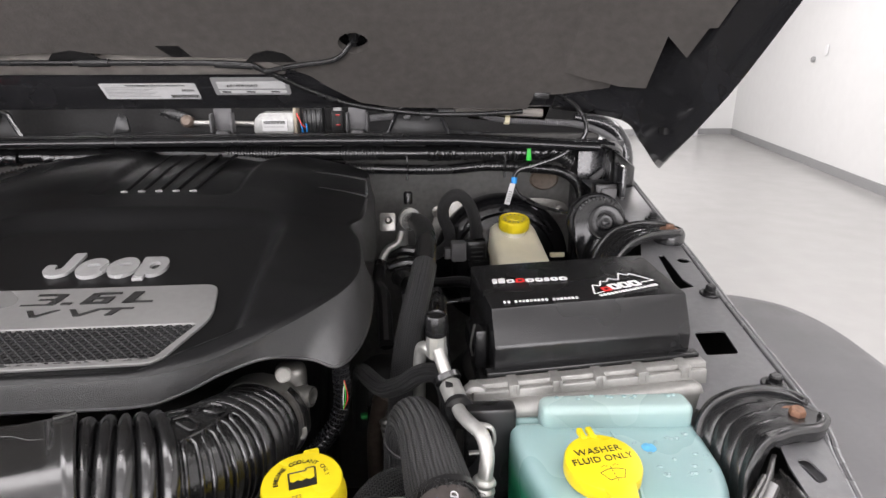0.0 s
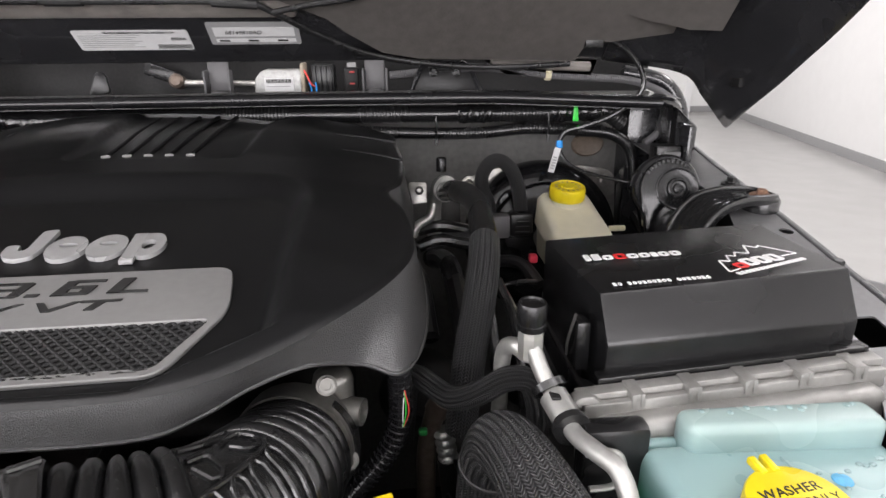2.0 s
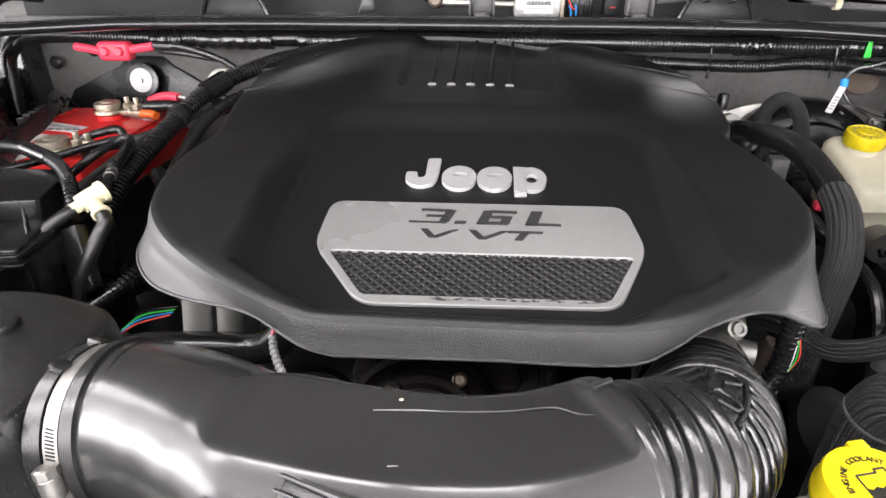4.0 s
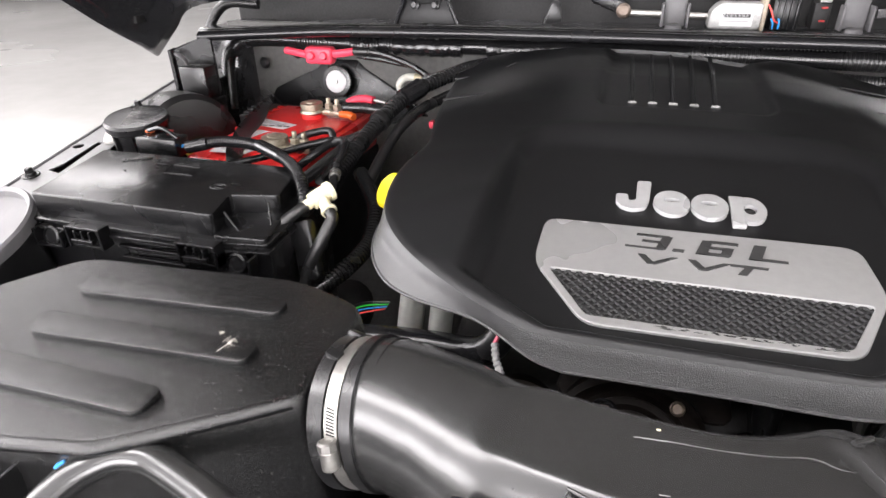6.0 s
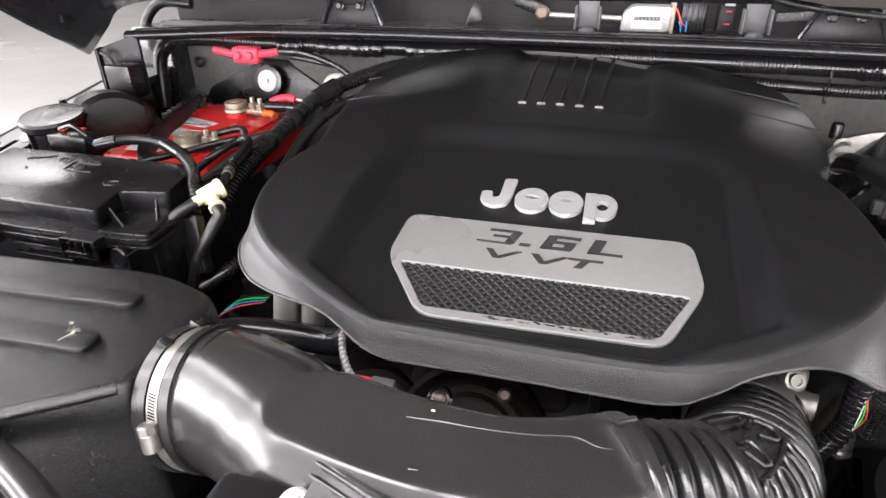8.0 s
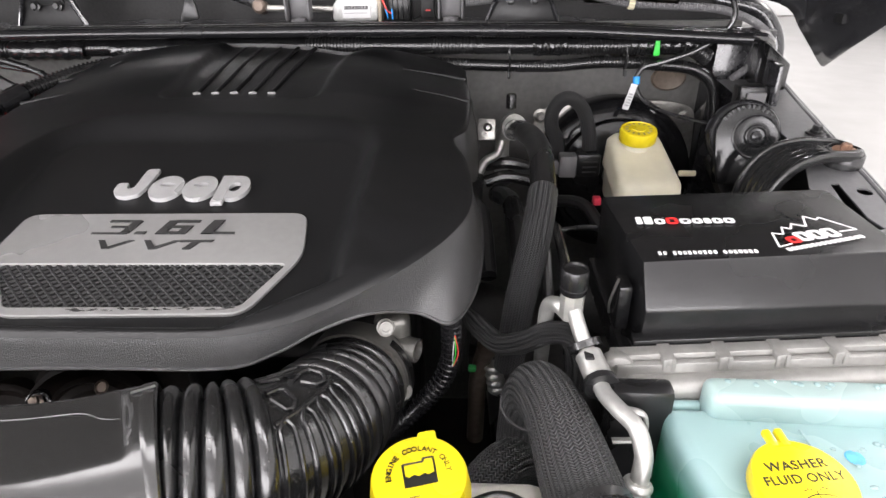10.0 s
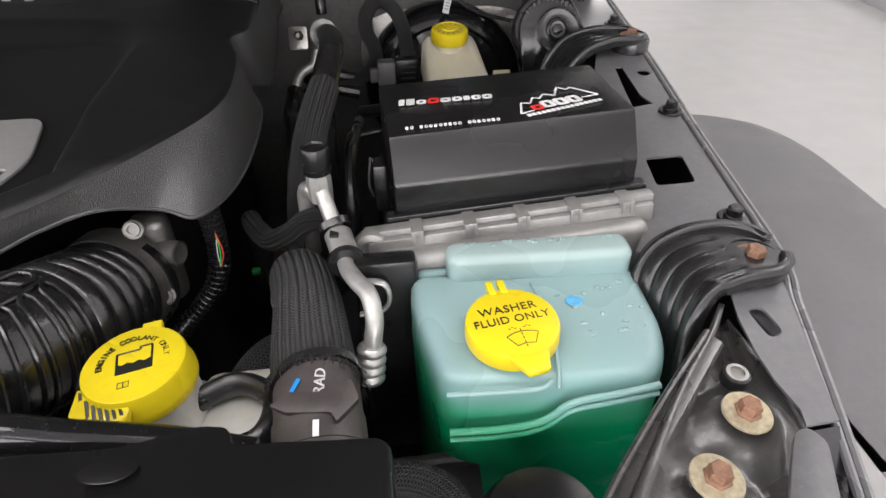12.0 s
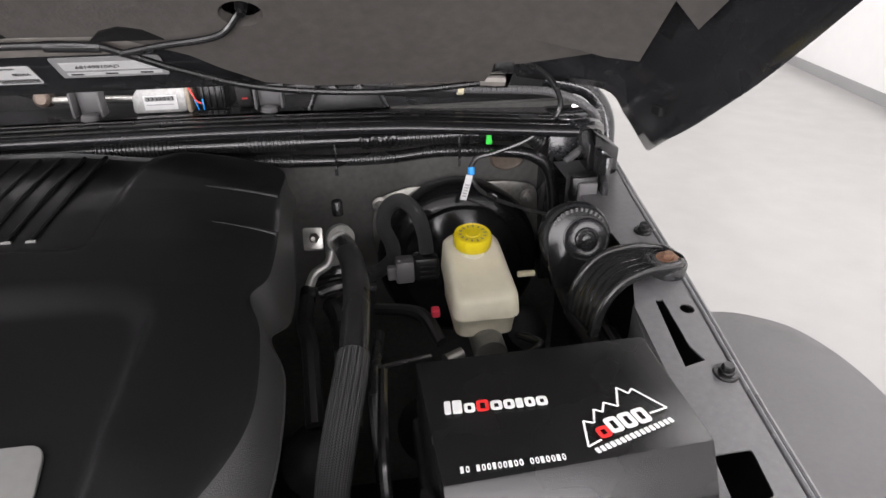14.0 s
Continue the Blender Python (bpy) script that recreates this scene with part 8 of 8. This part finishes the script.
part("battery_label", prism([(-0.508, 0.852, 1.0588), (-0.490, 0.849, 1.0588), (-0.50, 0.815, 1.0588), (-0.517, 0.817, 1.0588)], 0.0006), PAPER, batt, smooth=False)
rt = random.Random(9)
for i in range(5):
    part("print_line", box(-0.488 + 0.0008 * i, -0.462 - rt.uniform(0, 0.008), 0.846 - i * 0.006, 0.8475 - i * 0.006, 1.0582, 1.0586, 0), WHITEINK, batt, smooth=False)
for i in range(5):
    part("print_line", box(-0.518 + 0.002 * i, -0.474, 0.783 - i * 0.005, 0.785 - i * 0.005, 1.0589, 1.0592, 0), LABELGREY, batt, smooth=False)
part("blue_sticker", lathe([(0.007, 0.0), (0.007, 0.0006)], 20, pose(-0.487, 0.955, 1.0585) @ Matrix.Diagonal((1.2, 0.7, 1, 1))), BLUE, batt)
settle(batt)
bcab = thing("battery_cables", "bundle of battery cables with red and orange boots", "cable", (-0.38, 0.85, 1.0))
part("red_boot", tube([(-0.41, 0.948, 1.078), (-0.398, 0.953, 1.083), (-0.383, 0.954, 1.085), (-0.367, 0.95, 1.084)], 0.0062, 12), REDRUBBER, bcab, "red terminal boot")
part("orange_boot", tube([(-0.410, 0.922, 1.068), (-0.395, 0.919, 1.069), (-0.385, 0.914, 1.0675)], 0.0055, 12), ORANGE, bcab, "orange terminal boot")
part("cable_core", tube([(-0.366, 0.95, 1.085), (-0.345, 0.945, 1.083)], 0.0028, 8, 0), STEEL, bcab)
for pts, r, mt in ((((-0.41, 0.935, 1.075), (-0.37, 0.935, 1.076), (-0.33, 0.92, 1.078), (-0.29, 0.90, 1.09)), 0.008, RUBBER), (((-0.41, 0.775, 1.075), (-0.385, 0.79, 1.082), (-0.365, 0.80, 1.083), (-0.355, 0.79, 1.07)), 0.0048, RUBBER), (((-0.395, 0.765, 1.067), (-0.36, 0.78, 1.072), (-0.33, 0.80, 1.078), (-0.305, 0.84, 1.085)), 0.0055, RUBBER), (((-0.455, 0.71, 1.062), (-0.41, 0.735, 1.07), (-0.365, 0.757, 1.08), (-0.337, 0.765, 1.084), (-0.325, 0.752, 1.078), (-0.326, 0.72, 1.065), (-0.315, 0.67, 1.07)), 0.0045, GLOSS)):
    part("cable", tube(list(pts), r, 12), mt, bcab)
part("woven_cable", tube([(-0.385, 0.69, 1.03), (-0.36, 0.73, 1.05), (-0.335, 0.78, 1.07), (-0.31, 0.84, 1.085), (-0.29, 0.88, 1.09)], 0.0075, 14), BRAID, bcab)
part("fuse_link", box(-0.505, -0.457, 1.0, 1.022, 1.122, 1.149, 0.006, 3), REDRUBBER, bcab, "red fuse link cover")
for dx in (-0.011, 0.011):
    part("link_button", lathe([(0.0065, 0.0), (0.0065, 0.003), (0.005, 0.005)], 16, aim((-0.481 + dx, 1.0, 1.136), (0, -1, 0.1))), REDRUBBER, bcab)
part("link_lead", tube([(-0.505, 1.01, 1.135), (-0.525, 1.012, 1.138), (-0.545, 1.015, 1.14)], 0.006, 10), REDRUBBER, bcab)
part("link_lead", tube([(-0.457, 1.01, 1.138), (-0.44, 1.01, 1.14), (-0.422, 1.01, 1.143)], 0.006, 10), REDRUBBER, bcab)
part("black_lead", tube([(-0.422, 1.01, 1.143), (-0.38, 1.015, 1.14), (-0.33, 1.015, 1.125), (-0.30, 1.01, 1.11)], 0.005, 10), RUBBER, bcab)
part("black_lead", tube([(-0.42, 1.02, 1.134), (-0.38, 1.02, 1.13), (-0.32, 1.02, 1.12)], 0.004, 8), RUBBER, bcab)
settle(bcab)
ml = thing("main_engine_loom", "thick corrugated loom beside the engine cover", "wiring loom", (-0.3, 0.8, 0.95))
part("loom", tube([(-0.17, 1.02, 1.135), (-0.22, 0.985, 1.132), (-0.262, 0.94, 1.122), (-0.288, 0.90, 1.112), (-0.305, 0.85, 1.095), (-0.318, 0.80, 1.075), (-0.323, 0.75, 1.06), (-0.322, 0.70, 1.045), (-0.315, 0.65, 1.02)], 0.0088, 16, 8, ring=(0.0056, 0.0022)), LOOM, ml)
part("loom", tube([(-0.20, 0.99, 1.115), (-0.25, 0.93, 1.10), (-0.275, 0.88, 1.09), (-0.29, 0.83, 1.07), (-0.30, 0.76, 1.03)], 0.0075, 12), RUBBER, ml)
part("tape_wrap", tube([(-0.278, 0.915, 1.117), (-0.294, 0.885, 1.107)], 0.0135, 16, 2), GLOSS, ml)
part("cable_tie", tube([(-0.308, 0.84, 1.0915), (-0.310, 0.832, 1.0885)], 0.0138, 16, 0), RUBBER, ml)
part("drop_loom", tube([(-0.315, 0.775, 1.04), (-0.29, 0.745, 1.03), (-0.268, 0.71, 1.02), (-0.258, 0.665, 1.005), (-0.262, 0.61, 1.0), (-0.285, 0.57, 0.99)], 0.0082, 14, 8, ring=(0.0046, 0.0016)), LOOM, ml)
settle(ml)
cc = thing("cream_tee_connector", "cream plastic tee connector on vacuum lines", "connector", (-0.285, 0.615, 1.0))
part("body", tube([(-0.2785, 0.626, 1.080), (-0.284, 0.618, 1.078), (-0.2895, 0.6085, 1.0745)], 0.0088, 16, 2), CREAM, cc)
part("branch", tube([(-0.284, 0.618, 1.078), (-0.276, 0.610, 1.072), (-0.2705, 0.6055, 1.069)], 0.0062, 14, 2), CREAM, cc)
part("collar", tube([(-0.2775, 0.6275, 1.0805), (-0.280, 0.6235, 1.0795)], 0.0104, 16, 0), CREAM, cc)
part("collar", tube([(-0.271, 0.606, 1.0692), (-0.2685, 0.604, 1.068)], 0.0082, 16, 0), CREAM, cc)
part("nose", tube([(-0.2895, 0.6085, 1.0745), (-0.294, 0.602, 1.072)], 0.0055, 12, 0), CREAM, cc)
part("line", tube([(-0.277, 0.628, 1.0805), (-0.282, 0.645, 1.086), (-0.291, 0.672, 1.090), (-0.299, 0.706, 1.094), (-0.312, 0.736, 1.094), (-0.330, 0.742, 1.090), (-0.346, 0.716, 1.080), (-0.372, 0.70, 1.06)], 0.0046, 12), GLOSS, cc)
for i in range(4):
    part("line_ring", tube([(-0.2825 - 0.0023 * i, 0.647 + i * 0.007, 1.0865 + i * 0.0009), (-0.2833 - 0.0023 * i, 0.650 + i * 0.007, 1.087 + i * 0.0009)], 0.0060, 12, 0), STEEL if i < 2 else GLOSS, cc)
part("line", tube([(-0.293, 0.603, 1.072), (-0.299, 0.594, 1.069), (-0.308, 0.583, 1.062), (-0.315, 0.57, 1.05), (-0.312, 0.555, 1.02), (-0.30, 0.545, 0.98)], 0.0055, 12), RUBBER, cc)
part("line", tube([(-0.269, 0.6045, 1.0683), (-0.264, 0.599, 1.063), (-0.268, 0.585, 1.05), (-0.28, 0.57, 1.02), (-0.29, 0.56, 0.98)], 0.0062, 12), RUBBER, cc)
part("bracket", prism(rounded([(-0.012, -0.03, 0.0), (0.012, -0.03, 0.0), (0.012, 0.03, 0.0), (-0.012, 0.03, 0.0)], 0.003, 2), 0.012, 0.002, m=aim((-0.288, 0.578, 1.035), (-0.2, -0.9, 0.4)) @ pose(0, 0, 0, 0, 0, 25)), PLASTIC, cc)
part("woven_line", tube([(-0.325, 0.563, 1.03), (-0.322, 0.556, 1.01), (-0.31, 0.545, 0.99), (-0.29, 0.535, 0.97)], 0.0075, 14), BRAID, cc)
settle(cc)
oc = thing("oil_filler_cap", "yellow oil dipstick handle beside the cover", "oil cap", (-0.215, 0.63, 1.0))
part("handle", lathe([(0.013, 0.0), (0.0145, 0.002), (0.0145, 0.006), (0.012, 0.008)], 28, aim((-0.222, 0.662, 1.069), (-0.5, -0.6, 0.6)) @ Matrix.Scale(1.35, 4)), YELLOW, oc)
part("stem", tube([(-0.221, 0.664, 1.066), (-0.210, 0.668, 1.02), (-0.2, 0.67, 0.95)], 0.006, 10), YELLOW, oc)
settle(oc)
sr = thing("alarm_siren", "round black alarm horn with wired plug", "siren", (-0.62, 0.745, 1.02))
sm = aim((-0.618, 0.745, 1.098), (0.05, -0.12, 1))
part("cap", lathe([(0.036, -0.012), (0.040, -0.008), (0.041, 0.0), (0.038, 0.0035), (0.036, 0.003), (0.012, 0.004)], 44, sm), PLASTIC, sr)
part("drum", lathe([(0.030, -0.05), (0.032, -0.012), (0.034, -0.01)], 36, sm), PLASTIC, sr)
for i in range(8):
    a = i * math.pi / 4
    part("drum_rib", box(-0.003, 0.003, 0.029, 0.037, -0.048, -0.008, 0.001, m=sm @ pose(0, 0, 0, 0, 0, math.degrees(a))), PLASTIC, sr, smooth=False)
part("plug", box(-0.585, -0.525, 0.70, 0.728, 1.066, 1.09, 0.003, m=None), PLASTIC, sr)
part("plug_lock", box(-0.580, -0.570, 0.715, 0.722, 1.091, 1.094, 0.001), ORANGE, sr, "orange plug lock", smooth=False)
part("plug_lock", box(-0.556, -0.548, 0.724, 0.730, 1.091, 1.093, 0.001), DARKRED, sr, smooth=False)
part("plug_clip", tube([(-0.575, 0.715, 1.094), (-0.55, 0.712, 1.1), (-0.525, 0.708, 1.09)], 0.0025, 8), PLASTIC, sr)
part("wire", tube([(-0.526, 0.712, 1.078), (-0.518, 0.708, 1.082), (-0.508, 0.705, 1.08)], 0.0015, 6), BLUE, sr)
part("wire", tube([(-0.60, 0.80, 1.03), (-0.585, 0.83, 1.04), (-0.575, 0.86, 1.03), (-0.57, 0.88, 1.01)], 0.003, 8), YELLOW, sr)
part("wire_loom", tube([(-0.512, 0.706, 1.08), (-0.47, 0.715, 1.088), (-0.42, 0.706, 1.092), (-0.375, 0.685, 1.092), (-0.335, 0.655, 1.09), (-0.308, 0.625, 1.08), (-0.30, 0.605, 1.06)], 0.0055, 12, 8, ring=(0.0042, 0.0014)), GLOSS, sr)
part("tape_wrap", tube([(-0.512, 0.706, 1.08), (-0.485, 0.712, 1.086)], 0.0078, 12, 3), GLOSS, sr)
part("tape_wrap", tube([(-0.405, 0.702, 1.0925), (-0.36, 0.676, 1.0915)], 0.0078, 12, 3), GLOSS, sr)
part("foot", prism(rounded([(-0.70, 0.77, 1.072), (-0.66, 0.79, 1.072), (-0.63, 0.74, 1.072), (-0.66, 0.72, 1.072)], 0.008, 3), 0.006, 0.001), STEEL, sr)
settle(sr)
rm_ = thing("relay_holder", "black relay on a sheet bracket by the battery", "relay", (-0.64, 0.93, 0.98))
part("bracket", prism([(-0.691, 0.922, 1.15), (-0.640, 0.952, 1.172), (-0.640, 0.957, 1.172), (-0.691, 0.928, 1.15)], 0.10, 0), PLASTIC, rm_, smooth=False)
part("bracket_flange", prism([(-0.694, 0.915, 1.152), (-0.688, 0.915, 1.152), (-0.688, 0.93, 1.154), (-0.694, 0.93, 1.154)], 0.10, 0.001), PLASTIC, rm_, smooth=False)
part("relay", box(-0.664, -0.618, 0.895, 0.925, 1.085, 1.133, 0.003), PLASTIC, rm_)
part("relay_base", box(-0.668, -0.612, 0.892, 0.93, 1.058, 1.085, 0.003), PLASTIC, rm_)
part("spring_clip", tube([(-0.674, 0.915, 1.145), (-0.668, 0.905, 1.15), (-0.660, 0.91, 1.14), (-0.662, 0.918, 1.12)], 0.0045, 8, 6, flat=0.4), FLARE, rm_)
part("wire", tube([(-0.64, 0.91, 1.06), (-0.615, 0.90, 1.045), (-0.605, 0.895, 1.02)], 0.002, 6), YELLOW, rm_)
part("wire", tube([(-0.62, 0.915, 1.06), (-0.6, 0.91, 1.05), (-0.598, 0.90, 1.03)], 0.002, 6), YELLOW, rm_)
settle(rm_)
wb = thing("wheel_liner", "black rounded plastic wheel liner behind the siren", "wheel liner", (-0.64, 0.85, 0.9))
part("liner", lathe([(0.062, -0.06), (0.066, 0.0), (0.066, 0.05), (0.058, 0.058), (0.02, 0.06)], 40, aim((-0.655, 0.87, 1.035), (0.75, -0.55, 0.1))), PLASTIC, wb)
settle(wb)
bk = thing("strut_bracket", "black stamped bracket with a pale round washer", "bracket", (-0.48, 1.065, 0.98))
part("plate", prism([(-0.15, -0.05, 0.0), (0.16, -0.055, 0.0), (0.13, -0.03, 0.0), (0.045, 0.02, 0.0), (0.03, 0.034, 0.0), (-0.03, 0.034, 0.0), (-0.045, 0.018, 0.0), (-0.13, -0.02, 0.0)], 0.012, 0.003, m=aim((-0.483, 1.078, 1.082), (0, -1, 0.15))), PLASTIC, bk)
part("rubber_disc", lathe([(0.026, 0.0), (0.027, 0.002), (0.026, 0.006), (0.02, 0.007)], 36, aim((-0.483, 1.066, 1.081), (0, -1, 0.2))), RUBBER, bk)
part("washer", lathe([(0.0185, 0.006), (0.0185, 0.0085), (0.0175, 0.009)], 36, aim((-0.483, 1.066, 1.081), (0, -1, 0.2))), PAPER, bk, "pale round washer")
part("stud", lathe([(0.004, 0.008), (0.004, 0.013)], 12, aim((-0.483, 1.066, 1.081), (0, -1, 0.2))), STEEL, bk)
part("hook", tube([(-0.355, 1.05, 1.065), (-0.362, 1.045, 1.085), (-0.35, 1.045, 1.098), (-0.332, 1.045, 1.1)], 0.006, 12), MILK, bk, "pale plastic hook")
part("hook_tip", tube([(-0.334, 1.045, 1.1), (-0.322, 1.045, 1.098)], 0.0062, 12, 0), RUSTWASH, bk)
for x, z in ((-0.628, 1.105), (-0.56, 1.125)):
    part("plug", lathe([(0.009, 0.0), (0.010, 0.003), (0.006, 0.007)], 16, aim((x, 1.075, z), (0, -1, 0))), RUBBER, bk)
settle(bk)
lt_ = thing("left_engine_bracket", "dark bracket and lines beside the cover", "bracket", (-0.25, 0.8, 0.9))
part("plate", prism(rounded([(-0.245, 0.86, 1.05), (-0.215, 0.86, 1.06), (-0.21, 0.72, 1.03), (-0.25, 0.70, 1.01)], 0.008, 3), 0.06, 0.003), PLASTIC, lt_)
part("line", tube([(-0.26, 0.82, 1.05), (-0.245, 0.815, 1.058), (-0.235, 0.80, 1.05), (-0.24, 0.785, 1.035)], 0.003, 8), RUBBER, lt_)
part("red_tip", box(-0.262, -0.255, 0.895, 0.905, 1.065, 1.075, 0.002), REDRUBBER, lt_)
settle(lt_)

# ---- fittings on the far wall ----
dr_ = Vector((C2b[0] - C1[0], C2b[1] - C1[1])).normalized()


def on_east(s_, z):
    """A place on the east wall, s metres from the far corner."""
    return (C1[0] + dr_.x * s_ - 0.01, C1[1] + dr_.y * s_, z)


ang = math.degrees(math.atan2(dr_.y, dr_.x))
kn = thing("door_stop", "small grey round stop fixed to the white wall", "door stop", on_east(2.75, 1.25))
part("knob", lathe([(0.035, 0.0), (0.035, 0.02), (0.028, 0.03)], 20, aim(on_east(2.75, 1.25), (dr_.y, -dr_.x, 0))), BASEM, kn)
settle(kn)
swp = thing("wall_switch", "white switch plate on the wall", "switch", on_east(3.05, 1.36))
bm = box(-0.04, 0.04, -0.012, 0.0, -0.06, 0.06, 0.004, m=Matrix.Translation(on_east(3.05, 1.36)) @ pose(0, 0, 0, 0, 0, ang))
part("plate", bm, CEILM, swp)
settle(swp)
dj = thing("door_1", "white door with frame in the far wall", "door", (5.35, 10.0, 0.0), kind="structure")
part("leaf", box(4.5, 5.3, 10.0, 10.045, 0.01, 2.05, 0.004), WALLM, dj, smooth=False)
part("frame", box(5.3, 5.42, 9.98, 10.05, 0.0, 2.12, 0.004), CEILM, dj, smooth=False)
part("frame", box(4.38, 4.5, 9.98, 10.05, 0.0, 2.12, 0.004), CEILM, dj, smooth=False)
part("frame", box(4.5, 5.3, 9.98, 10.05, 2.05, 2.12, 0.004), CEILM, dj, smooth=False)
settle(dj)
